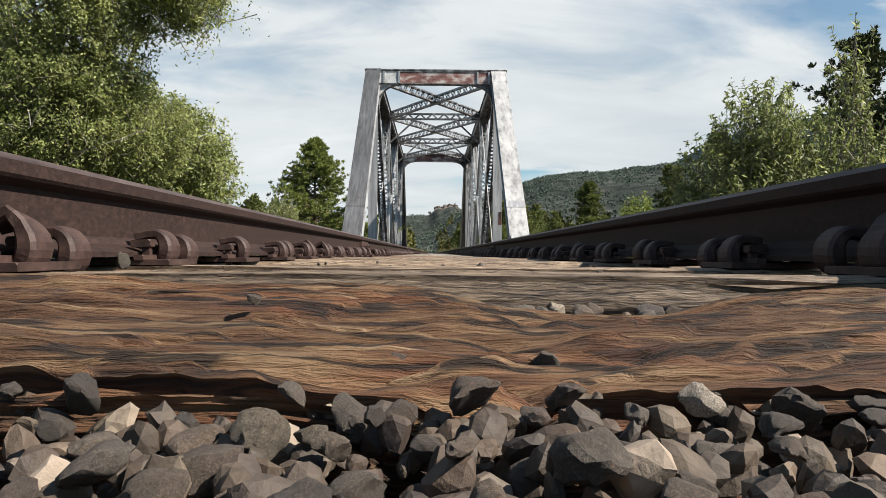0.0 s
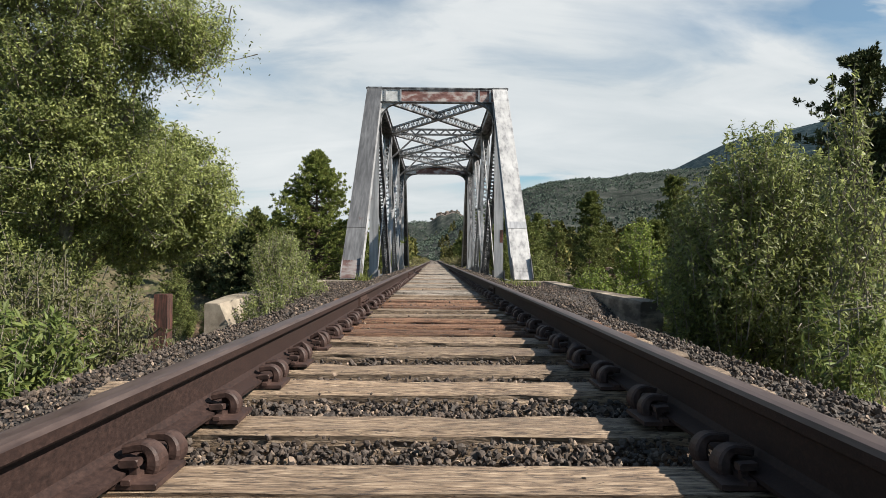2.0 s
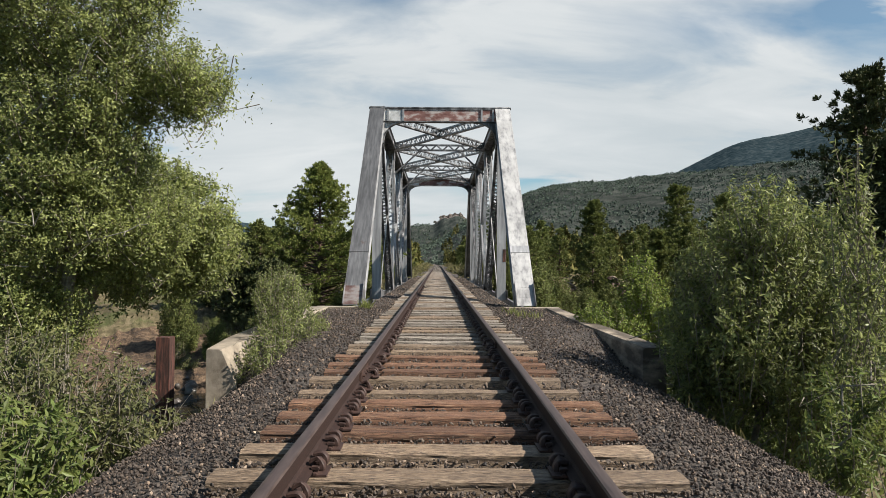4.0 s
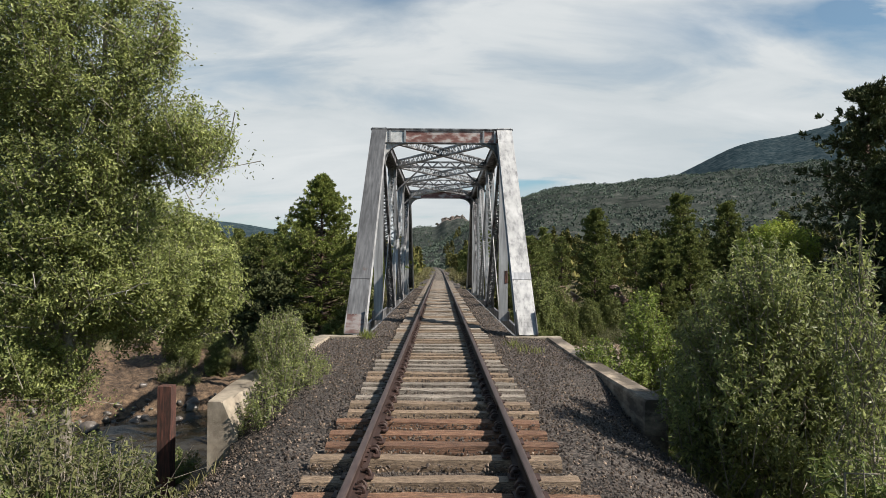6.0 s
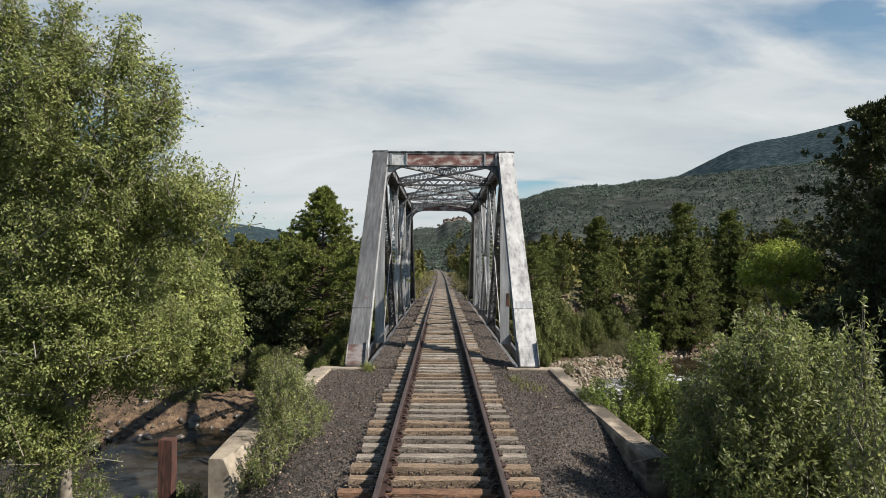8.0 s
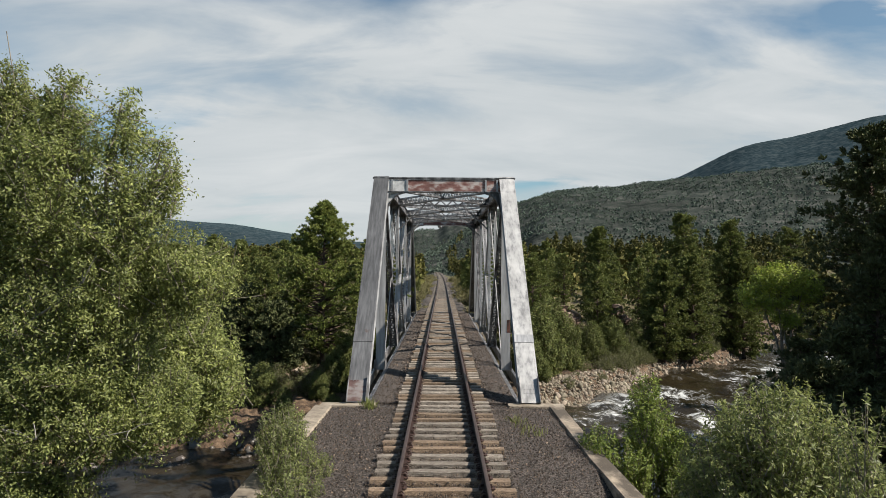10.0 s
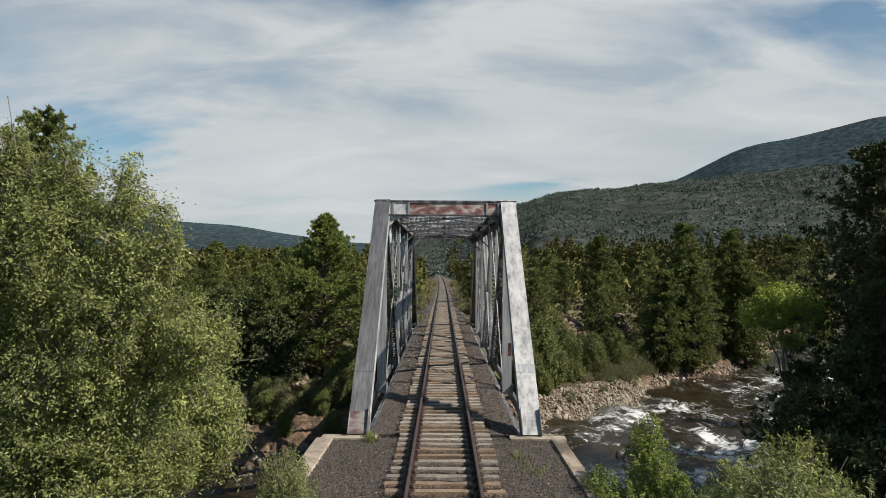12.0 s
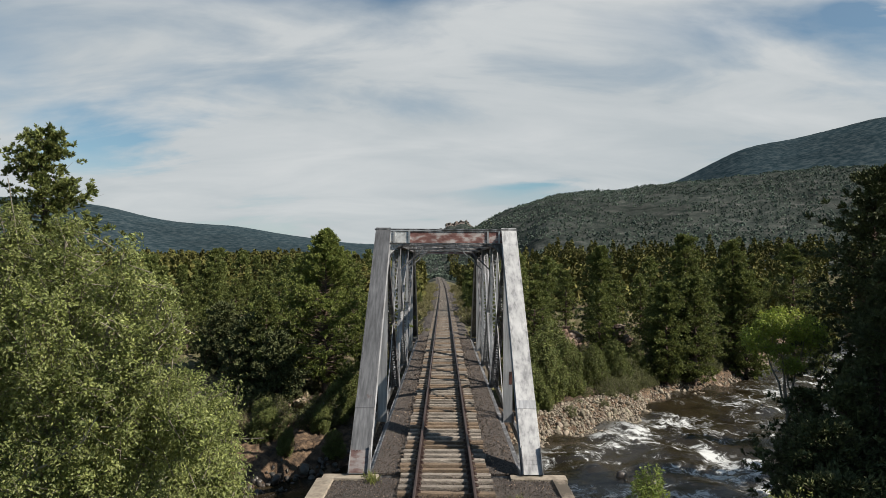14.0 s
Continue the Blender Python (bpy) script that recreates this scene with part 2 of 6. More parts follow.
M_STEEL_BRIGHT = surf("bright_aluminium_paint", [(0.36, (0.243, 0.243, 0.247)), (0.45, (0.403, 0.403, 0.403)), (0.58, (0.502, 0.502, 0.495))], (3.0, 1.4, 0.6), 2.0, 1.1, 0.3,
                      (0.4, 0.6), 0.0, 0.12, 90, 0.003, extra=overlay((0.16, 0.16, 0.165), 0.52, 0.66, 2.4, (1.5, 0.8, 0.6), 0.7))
M_STEEL_WHITE = surf("chalky_and_lit_white_paint", [(0.36, (0.40, 0.41, 0.41)), (0.5, (0.62, 0.63, 0.62)), (0.62, (0.76, 0.76, 0.75))], (1, 1, 1), 3.0, 1.5, 0.3, (0.5, 0.7), 0, 0.12, 90, 0.003)
M_WEB_RED = surf("rust_streaked_paint", [(0.36, (0.14, 0.055, 0.045)), (0.49, (0.27, 0.135, 0.115)), (0.60, (0.55, 0.49, 0.46))], (0.8, 1, 1.6), 2.6, 1.0, 0.3, (0.5, 0.8), 0.0, 0.2, 80, 0.003)
M_STEEL_RED = surf("rust_bled_paint", [(0.38, (0.08, 0.038, 0.034)), (0.5, (0.135, 0.085, 0.078)), (0.60, (0.22, 0.20, 0.195))], (0.8, 1, 2.2), 2.4, 1.0, 0.35, (0.5, 0.8), 0.1, 0.2, 80, 0.003)
STONES = [(0.0, (0.45, 0.42, 0.40)), (0.25, (0.8, 0.74, 0.70)), (0.5, (0.95, 0.87, 0.80)), (0.7, (0.58, 0.52, 0.48)), (0.85, (1.0, 0.87, 0.74)), (0.93, (2.3, 2.05, 1.75)), (1.0, (3.4, 3.15, 2.8))]
STONES_NEAR = [(0.0, (0.5, 0.45, 0.42)), (0.25, (0.95, 0.88, 0.8)), (0.45, (1.1, 0.92, 0.75)), (0.62, (0.62, 0.5, 0.45)), (0.78, (1.25, 1.15, 0.95)), (0.9, (0.8, 0.75, 0.72)), (0.93, (2.2, 2.1, 1.85)), (1.0, (3.4, 3.3, 3.1))]
M_STONE = surf("ballast_stone", [(0.3, (0.0396, 0.031, 0.0259)), (0.55, (0.0967, 0.0791, 0.0662)), (0.8, (0.208, 0.177, 0.147))], (1, 1, 1), 22, 4, 0.35, (0.55, 0.9), 0, 0.4, 130, 0.004, island=0.5, palette=STONES,
               extra=overlay((0.26, 0.20, 0.14), 0.63, 0.70, 9, (1, 1, 1), 0.7))
M_STONE_NEAR = surf("ballast_stone_close", [(0.3, (0.0284, 0.0246, 0.0217)), (0.5, (0.0857, 0.0752, 0.065)), (0.72, (0.194, 0.173, 0.15))], (1, 1, 1), 34, 9, 0.4, (0.4, 0.85), 0, 0.6, 160, 0.004, rand=0.4, palette=STONES_NEAR,
                    extra=overlay((0.20, 0.10, 0.06), 0.60, 0.70, 14, (1, 1, 1), 0.55))
M_CRUMB = surf("ballast_crumb", [(0.3, (0.0413, 0.0337, 0.0273)), (0.55, (0.103, 0.085, 0.0702)), (0.8, (0.206, 0.176, 0.143))], (1, 1, 1), 22, 4, 0.35, (0.55, 0.9), 0, 0.4, 130, 0.004, island=0.4, palette=STONES_NEAR)
M_CONCRETE = surf("old_concrete", [(0.3, (0.246, 0.205, 0.156)), (0.5, (0.377, 0.32, 0.246)), (0.75, (0.459, 0.402, 0.32))], (1, 1, 1), 5, 0.7, 0.55, (0.8, 0.95), 0, 0.5, 60, 0.012, extra=overlay((0.10, 0.078, 0.055), 0.50, 0.66, 2.2, (1, 1, 0.6), 0.7))
# dark overlay holds both stains and the shade on the wall's inner face
M_CONCRETE_DARK = surf("stained_shaded_concrete", [(0.3, (0.26, 0.215, 0.16)), (0.5, (0.40, 0.33, 0.25)), (0.75, (0.50, 0.43, 0.34))], (1, 1, 1), 5, 0.7, 0.55, (0.8, 0.95), 0, 0.5, 60, 0.012, extra=overlay((0.055, 0.044, 0.033), 0.38, 0.54, 1.6, (1, 0.5, 1.6), 0.88))
M_BARK = surf("pine_bark", [(0.3, (0.05, 0.035, 0.028)), (0.6, (0.14, 0.095, 0.07)), (0.8, (0.22, 0.15, 0.11))], (4, 4, 1), 6, 2, 0.3, (0.85, 0.95), 0, 0.8, 30, 0.03)
M_PALE_BARK = surf("aspen_bark", [(0.3, (0.10, 0.085, 0.065)), (0.5, (0.24, 0.21, 0.165)), (0.8, (0.42, 0.38, 0.31))], (3, 3, 1.5), 5, 2, 0.3, (0.8, 0.95), 0, 0.5, 30, 0.02)
M_DEAD = surf("bleached_dead_wood", [(0.3, (0.175, 0.161, 0.14)), (0.5, (0.336, 0.315, 0.28)), (0.7, (0.434, 0.413, 0.378))], (2, 2, 2), 6, 2, 0.3, (0.8, 0.95), 0, 0.4, 40, 0.01)
PALE = [(0.0, (0.5, 0.55, 0.42)), (0.4, (0.85, 0.88, 0.75)), (0.75, (1.05, 1.05, 0.95)), (0.9, (1.2, 1.18, 1.0)), (1.0, (1.45, 1.4, 1.25))]
M_LEAF = surf("cottonwood_leaf", [(0.3, (0.198, 0.232, 0.0819)), (0.6, (0.348, 0.383, 0.15)), (0.8, (0.523, 0.533, 0.285))], (1, 1, 1), 3, 0.9, 0.25, (0.4, 0.55), 0, 0, island=0.4, through_light=0.52, spec=0.45, palette=PALE)
M_WILLOW = surf("willow_leaf", [(0.3, (0.184, 0.217, 0.0818)), (0.6, (0.306, 0.338, 0.142)), (0.8, (0.498, 0.526, 0.294))], (1, 1, 1), 4, 1.2, 0.3, (0.35, 0.55), 0, 0, island=0.4, through_light=0.55, spec=0.5, palette=PALE)
M_BRIGHT_LEAF = surf("young_leaf", [(0.3, (0.138, 0.188, 0.0397)), (0.6, (0.23, 0.292, 0.0637)), (0.8, (0.31, 0.365, 0.113))], (1, 1, 1), 4, 1.2, 0.3, (0.42, 0.6), 0, 0, island=0.3, through_light=0.4, spec=0.25)
M_GREEN_WILLOW = surf("green_willow_leaf", [(0.3, (0.173, 0.197, 0.0669)), (0.6, (0.292, 0.316, 0.111)), (0.8, (0.438, 0.453, 0.205))], (1, 1, 1), 4, 1.2, 0.3, (0.35, 0.55), 0, 0, island=0.4, through_light=0.42, spec=0.25, palette=PALE)
M_BROAD = surf("broad_shrub_leaf", [(0.3, (0.105, 0.143, 0.039)), (0.6, (0.188, 0.232, 0.0675)), (0.8, (0.285, 0.33, 0.12))], (1, 1, 1), 4, 1.2, 0.35, (0.4, 0.6), 0, 0, island=0.45, through_light=0.42, spec=0.3)
M_BANK_LEAF = surf("bank_shrub_leaf", [(0.3, (0.09, 0.105, 0.042)), (0.6, (0.18, 0.188, 0.075)), (0.8, (0.285, 0.277, 0.135))], (1, 1, 1), 3, 0.9, 0.35, (0.5, 0.7), 0, 0, island=0.4, through_light=0.4, spec=0.25)
M_NEEDLE = surf("pine_needle", [(0.3, (0.101, 0.125, 0.0352)), (0.6, (0.182, 0.211, 0.0626)), (0.8, (0.283, 0.313, 0.108))], (1, 1, 1), 1.5, 0.5, 0.4, (0.5, 0.7), 0, 0, island=0.4, through_light=0.3, spec=0.25)
M_FOREST = surf("far_conifer", [(0.3, (0.0816, 0.0844, 0.0251)), (0.6, (0.156, 0.15, 0.044)), (0.8, (0.233, 0.211, 0.0707))], (1, 1, 1), 0.3, 0.03, 0.45, (0.7, 0.9), 0, 0, island=0.4, spec=0.15)
# juniper green shifted to blue-grey, with the haze of distance mixed in
M_JUNIPER = surf("hazed_juniper", [(0.3, (0.0634, 0.0858, 0.0687)), (0.6, (0.107, 0.141, 0.108)), (0.8, (0.158, 0.199, 0.149))], (1, 1, 1), 0.3, 0.02, 0.35, (0.8, 0.95), 0, 0, island=0.4, spec=0.2)
M_GRASS = surf("dry_grass_blade", [(0.3, (0.12, 0.12, 0.04)), (0.6, (0.23, 0.21, 0.085)), (0.8, (0.36, 0.30, 0.14))], (1, 1, 1), 2, 0.8, 0.3, (0.6, 0.8), 0, 0, island=0.4, through_light=0.25)
M_ROCK = surf("river_boulder", [(0.3, (0.131, 0.11, 0.0816)), (0.55, (0.273, 0.234, 0.172)), (0.8, (0.414, 0.361, 0.27))], (1, 1, 1), 4, 0.8, 0.4, (0.7, 0.95), 0, 0.5, 40, 0.02, island=0.35)
M_WET_SHADED_ROCK = surf("wet_shaded_boulder", [(0.3, (0.05, 0.043, 0.036)), (0.55, (0.10, 0.088, 0.073)), (0.8, (0.17, 0.15, 0.125))], (1, 1, 1), 4, 0.8, 0.4, (0.2, 0.45), 0, 0.5, 40, 0.02, island=0.35)
M_TAN_ROCK = surf("tan_outcrop_rock", [(0.34, (0.124, 0.0792, 0.049)), (0.5, (0.248, 0.178, 0.119)), (0.66, (0.322, 0.264, 0.203))], (1, 1, 1), 1.6, 0.5, 0.4, (0.85, 0.95), 0, 0.8, 8, 0.1, island=0.2)
M_POST = surf("red_stained_post", [(0.34, (0.0225, 0.0136, 0.0104)), (0.5, (0.0713, 0.0304, 0.0224)), (0.68, (0.18, 0.068, 0.048))], (9, 9, 1), 3, 2, 0.4, (0.8, 0.95), 0, 0.7, 30, 0.01)


# ---- mesh helpers ----
def mesh_ob(name, verts, faces, mat, parent=None, label="", smooth=False):
    me = bpy.data.meshes.new(name)
    me.from_pydata(verts if isinstance(verts, list) else verts.tolist(), [], faces if isinstance(faces, list) else faces.tolist())
    if mat:
        me.materials.append(mat)
    if smooth:
        me.shade_smooth()
    ob = new(name, me)
    if parent:
        ob.parent = parent
    return tagged(ob, label)


def part(name, bm, mat, parent, label=""):
    """Links a bmesh as one mesh object under a thing or a part."""
    me = bpy.data.meshes.new(name)
    bm.to_mesh(me)
    bm.free()
    me.materials.append(mat)
    ob = new(name, me)
    if parent:
        ob.parent = parent
    return tagged(ob, label)


def thing(name, label, category, group="", kind="", at=(0, 0, 0)):
    ob = tagged(new(name), label, category, group, kind)
    ob.empty_display_size = 0.2
    ob.location = at
    return ob


def box(bm, c, s):
    r = bmesh.ops.create_cube(bm, size=1, matrix=Matrix.Translation(c) @ Matrix.Diagonal((*s, 1)))
    return r["verts"]


def beam(bm, p0, p1, w, h, upd=(0, 0, 1)):
    """A bar from p0 to p1: w across, h along upd."""
    p0, p1 = Vector(p0), Vector(p1)
    d = p1 - p0
    n = d.normalized()
    side = n.cross(Vector(upd)).normalized()
    u = side.cross(n)
    m = Matrix((side, n, u)).transposed().to_4x4()
    m.translation = (p0 + p1) / 2
    bmesh.ops.create_cube(bm, size=1, matrix=m @ Matrix.Diagonal((w, d.length, h, 1)))


def laced(bm, p0, p1, gap, depth, acr, flange=0.09, plate=0.014, pitch=0.34, bar=0.05):
    """A riveted laced member: two channels held apart by zigzag lacing on both faces. acr: the direction across the lacing."""
    p0, p1, acr = Vector(p0), Vector(p1), Vector(acr)
    n = (p1 - p0).normalized()
    acr = (acr - n * acr.dot(n)).normalized()
    face = n.cross(acr).normalized()
    for s in (-1, 1):
        o = acr * (s * gap / 2)
        beam(bm, p0 + o, p1 + o, plate, depth, face)
        for f in (-1, 1):
            q = acr * (s * (gap / 2 - flange / 2)) + face * (f * depth / 2)
            beam(bm, p0 + q, p1 + q, flange, plate, face)
    length = (p1 - p0).length
    k = max(2, round(length / pitch))
    for f in (-1, 1):
        for i in range(k):
            a, b = (i % 2) * 2 - 1, 1 - (i % 2) * 2
            A = p0 + n * (length * i / k) + acr * (a * (gap / 2 - 0.02)) + face * (f * (depth / 2 + plate))
            B = p0 + n * (length * (i + 1) / k) + acr * (b * (gap / 2 - 0.02)) + face * (f * (depth / 2 + plate))
            beam(bm, A, B, bar, 0.01, face)


def tube(path, radii, sides=6):
    """Vertices and faces of a tapered tube along points."""
    V, F = [], []
    pts = [Vector(p) for p in path]
    for i, p in enumerate(pts):
        d = (pts[min(i + 1, len(pts) - 1)] - pts[max(i - 1, 0)]).normalized()
        a = d.orthogonal().normalized()
        b = d.cross(a)
        for k in range(sides):
            t = 2 * math.pi * k / sides
            V.append(tuple(p + (a * math.cos(t) + b * math.sin(t)) * radii[i]))
    for i in range(len(pts) - 1):
        for k in range(sides):
            a, b = i * sides + k, i * sides + (k + 1) % sides
            F.append((a, b, b + sides, a + sides))
    return V, F


def merge(pieces):
    V, F = [], []
    for v, f in pieces:
        o = len(V)
        V.extend(v)
        F.extend([tuple(i + o for i in q) for q in f])
    return V, F


def track_x(y):
    """The track's middle: straight over the bridge, with a faint bend before it."""
    return -0.00087 * max(0.0, 7 - y) ** 2


def line_x(y):
    """The same far beyond the bridge, where the line bends away a little."""
    return -0.00004 * np.maximum(y - 95, 0) ** 2


# ---- ground, water and distance ----
WATER = -5.8


def far_bank(x):
    return 41.8 + 0.78 * x + 0.008 * x * np.clip(x, -40, 60)


def shore(x):
    """The far water's edge: a cobble bar beside the bridge, then a stony bend upstream."""
    return far_bank(x) - 2.4 * smooth(1, 5, x) * (1 - smooth(15.5, 18, x)) - 3.6 * smooth(21, 29, x)


def smooth(a, b, v):
    t = np.clip((v - a) / (b - a), 0, 1)
    return t * t * (3 - 2 * t)


def ridge(az, pts, soft=True):
    """Height over distance of a skyline, by the tangent of the bearing from straight ahead."""
    a, b = [p[0] for p in pts], [p[1] for p in pts]
    return sum(np.interp(az + d, a, b) for d in (-0.03, -0.018, -0.006, 0.006, 0.018, 0.03)) / 6 if soft else np.interp(az, a, b)


HILL_NEAR = [(-9, 0.015), (-0.12, 0.0), (-0.02, 0.008), (0.02, 0.034), (0.045, 0.056), (0.07, 0.070), (0.117, 0.087), (0.18, 0.104), (0.26, 0.109), (0.345, 0.119), (0.43, 0.132), (0.52, 0.146), (0.65, 0.155), (1.5, 0.2), (9, 0.2)]
HILL_FAR = [(-9, 0.05), (-1.2, 0.10), (-0.62, 0.095), (-0.50, 0.084), (-0.42, 0.064), (-0.36, 0.058), (-0.30, 0.056), (-0.25, 0.046), (-0.2, 0.040), (-0.12, 0.030), (-0.03, 0.034),
            (0.1, 0.03), (0.34, 0.122), (0.40, 0.152), (0.45, 0.176), (0.49, 0.179), (0.57, 0.198), (0.65, 0.219), (0.9, 0.24), (9, 0.2)]
HILL_ROCK = [(-0.075, 0.0), (-0.06, 0.036), (-0.035, 0.047), (-0.005, 0.045), (0.008, 0.054), (0.018, 0.051), (0.03, 0.052), (0.045, 0.038), (0.09, 0.0)]


def height(x, y):
    """The lie of the land."""
    q = (y - far_bank(x)) / 1.27
    bumps = 0.5 * np.sin(x * 0.31 + 1.3) * np.sin(y * 0.27) + 0.25 * np.sin(x * 0.9 + y * 0.7)
    edge = (y - shore(x)) / 1.27
    land = -4.7 + bumps * smooth(2, 12, q) + smooth(3, 16, q) * 1.9 + smooth(12, 40, q) * 1.4 + smooth(40, 320, q) * 6.5
    land = np.where(q < -10, -2.6 + 0.6 * bumps, land)
    near = q - 7.0 * smooth(-3, -9, x)
    bed = smooth(-24.5, -18.5, near) * (1 - smooth(-1.5, 3.5, edge))
    z = land * (1 - bed) + (WATER - 1.2) * bed
    # the railway bank, broken by the river
    a = np.abs(x)
    brow = np.where(x < 0, 2.25, 2.9)
    bank = np.where(a < 1.75, -0.135, -0.135 - 0.36 * np.minimum(a - 1.75, brow - 1.75) - 0.78 * np.maximum(a - brow, 0))
    filled = np.where(a < 1.75, -0.135, -0.135 - 0.025 * (a - 1.75))
    bank = np.where((y < 19.3) & (a < np.where(x > 0, 3.1, 3.25)), bank + (filled - bank) * smooth(np.where(x > 0, 10.3, 9.9), np.where(x > 0, 13.4, 11.9), y), bank)
    bank = np.where((y > 19.25) & (y < 57), -30, bank)
    z = np.maximum(z, bank)
    # hills
    r = np.hypot(x, y)
    az = np.where(y > 0.02, x / np.maximum(y, 0.02), np.sign(x) * 9)
    rough = 1 + 0.012 * np.sin(az * 38 + r * 0.021) * np.sin(r * 0.017 + az * 9) + 0.008 * np.sin(az * 97 + 1 - r * 0.031) + 0.004 * np.sin(az * 333 + r * 0.03)
    t = smooth(150, 760, r)
    fall = 1 / np.sqrt(1 + np.clip(az, -2, 2) ** 2)
    z = z + ridge(az, HILL_NEAR) * 760 * fall * t ** 1.3 * rough * np.clip(np.where(r > 760, 1 - (r - 760) / 400, 1), 0, 1)
    z = z + ridge(az, HILL_FAR) * 2600 * fall * smooth(1000, 2600, r) * (1 + 0.006 * np.sin(r * 0.02)) * np.clip(np.where(r > 2600, 1 - (r - 2600) / 1500, 1), 0, 1)
    crag = ridge(az, HILL_ROCK, False) * 1000 * fall * smooth(820, 1000, r) * (1 + np.where((az > -0.005) & (az < 0.045), 0.05, 0.006) * (np.sin(az * 610) * np.sin(az * 233) + 0.6 * np.sin(az * 1500 + 2)))
    z = z + crag * np.clip(np.where(r > 1000, 1 - (r - 1000) / 60, 1), 0, 1)
    # the line itself runs level through the valley
    off = np.abs(x - line_x(y))
    level = (1 - smooth(2.4, 11 + 0.22 * np.maximum(y - 140, 0), off)) * smooth(57, 60, y) * (1 - smooth(430, 520, y))
    return z * (1 - level) + np.minimum(z, -0.135 - 0.3 * np.maximum(off - 1.75, 0)) * level


def ground_mat():
    earth = surf("river_terrace_earth", [(0.3, (0.06, 0.055, 0.03)), (0.5, (0.14, 0.115, 0.065)), (0.72, (0.27, 0.22, 0.14))], (1, 1, 1), 1.6, 0.25, 0.45, (0.85, 0.95), 0, 0.6, 14, 0.08, spec=0.15,
                 extra=overlay((0.07, 0.085, 0.03), 0.48, 0.6, 0.5, (1, 1, 1), 0.8))
    gravel = surf("ballast_gravel", [(0.38, (0.0153, 0.0119, 0.0102)), (0.5, (0.0595, 0.0476, 0.0399)), (0.62, (0.162, 0.136, 0.115))], (1, 1, 1), 26, 1.5, 0.3, (0.75, 0.95), 0, 1.0, 45, 0.03, detail=3)
    bank = surf("stony_river_bank", [(0.36, (0.0372, 0.0223, 0.0127)), (0.5, (0.104, 0.0651, 0.0366)), (0.65, (0.2, 0.133, 0.0798))], (1, 1, 1), 2.2, 0.3, 0.4, (0.8, 0.95), 0, 1.0, 6, 0.15, detail=4)
    # scrub colour turned blue-grey: haze is painted into it
    hill = surf("hazed_scrub_hillside", [(0.36, (0.0297, 0.0384, 0.0346)), (0.5, (0.0519, 0.0605, 0.0539)), (0.62, (0.0817, 0.0861, 0.0789)), (0.74, (0.164, 0.159, 0.149))], (1, 1, 0.6), 0.09, 0.012, 0.45, (0.9, 1), 0, 0.5, 0.4, 2.0, spec=0.0)
    # the mountain's blue is distance haze, put into the surface colour
    far = surf("hazed_forested_mountain", [(0.4, (0.0196, 0.0351, 0.0425)), (0.5, (0.0336, 0.0527, 0.0625)), (0.6, (0.0588, 0.0783, 0.085))], (1, 1, 1), 0.06, 0.003, 0.35, (0.95, 1), 0, 0.1, 0.05, 6, spec=0.0)
    crag = surf("bare_crag_rock", [(0.36, (0.045, 0.045, 0.035)), (0.5, (0.15, 0.12, 0.10)), (0.66, (0.27, 0.22, 0.19))], (1, 1, 0.3), 0.05, 0.01, 0.4, (0.9, 1), 0, 1.0, 0.2, 4)
    return earth, gravel, bank, hill, far, crag


def make_ground():
    az = np.concatenate([np.arange(-40, 40, 0.19), np.arange(42, 318, 2.0)])
    rr = np.concatenate([[0.25], np.geomspace(0.6, 30, 150), np.geomspace(30.8, 800, 150), np.geomspace(812, 4300, 70)])
    A, R = np.meshgrid(np.radians(az), rr)
    X, Y = R * np.sin(A), R * np.cos(A)
    Z = height(X, Y)
    jit = np.random.default_rng(5).normal(0, 1, Z.shape)
    Z += jit * np.clip(R * 0.0012, 0.004, 0.7) * np.where((np.abs(X) < 3.4) & (Y < 60), 0.5, 1) * np.where(R > 1000, 0.0, np.where(R > 200, 0.2, 1))
    nr, na = Z.shape
    V = np.stack([X, Y, Z], -1).reshape(-1, 3)
    i, j = np.meshgrid(np.arange(nr - 1), np.arange(na), indexing="ij")
    j2 = (j + 1) % na
    F = np.stack([i * na + j, i * na + j2, (i + 1) * na + j2, (i + 1) * na + j], -1).reshape(-1, 4)[:, ::-1]
    ob = mesh_ob("ground", V, F, None, smooth=True)
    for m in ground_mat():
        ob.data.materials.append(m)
    c = V[F].mean(1)
    x, y, z = c.T
    r = np.hypot(x, y)
    q = (y - far_bank(x)) / 1.27
    slot = np.zeros(len(F), int)
    slot[(np.abs(x) < 3.5) & (y < 19.5)] = 1
    slot[(np.abs(x - line_x(y)) < 2.2) & (y > 56) & (y < 420)] = 1
    slot[(q > -27) & (q < np.where(x < 0, 12.0, 5.0)) & (np.abs(x) > 3.5)] = 2
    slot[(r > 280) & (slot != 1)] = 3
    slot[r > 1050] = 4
    azt = np.where(y > 0, x / np.maximum(y, 1), 9)
    slot[(r > 960) & (r < 1060) & (azt > -0.003) & (azt < 0.045) & (z > 48)] = 5
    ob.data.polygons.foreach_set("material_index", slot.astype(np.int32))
    return tagged(ob, "valley ground of earth, scrub and wooded hills", "ground", kind="structure")


ground = make_ground()


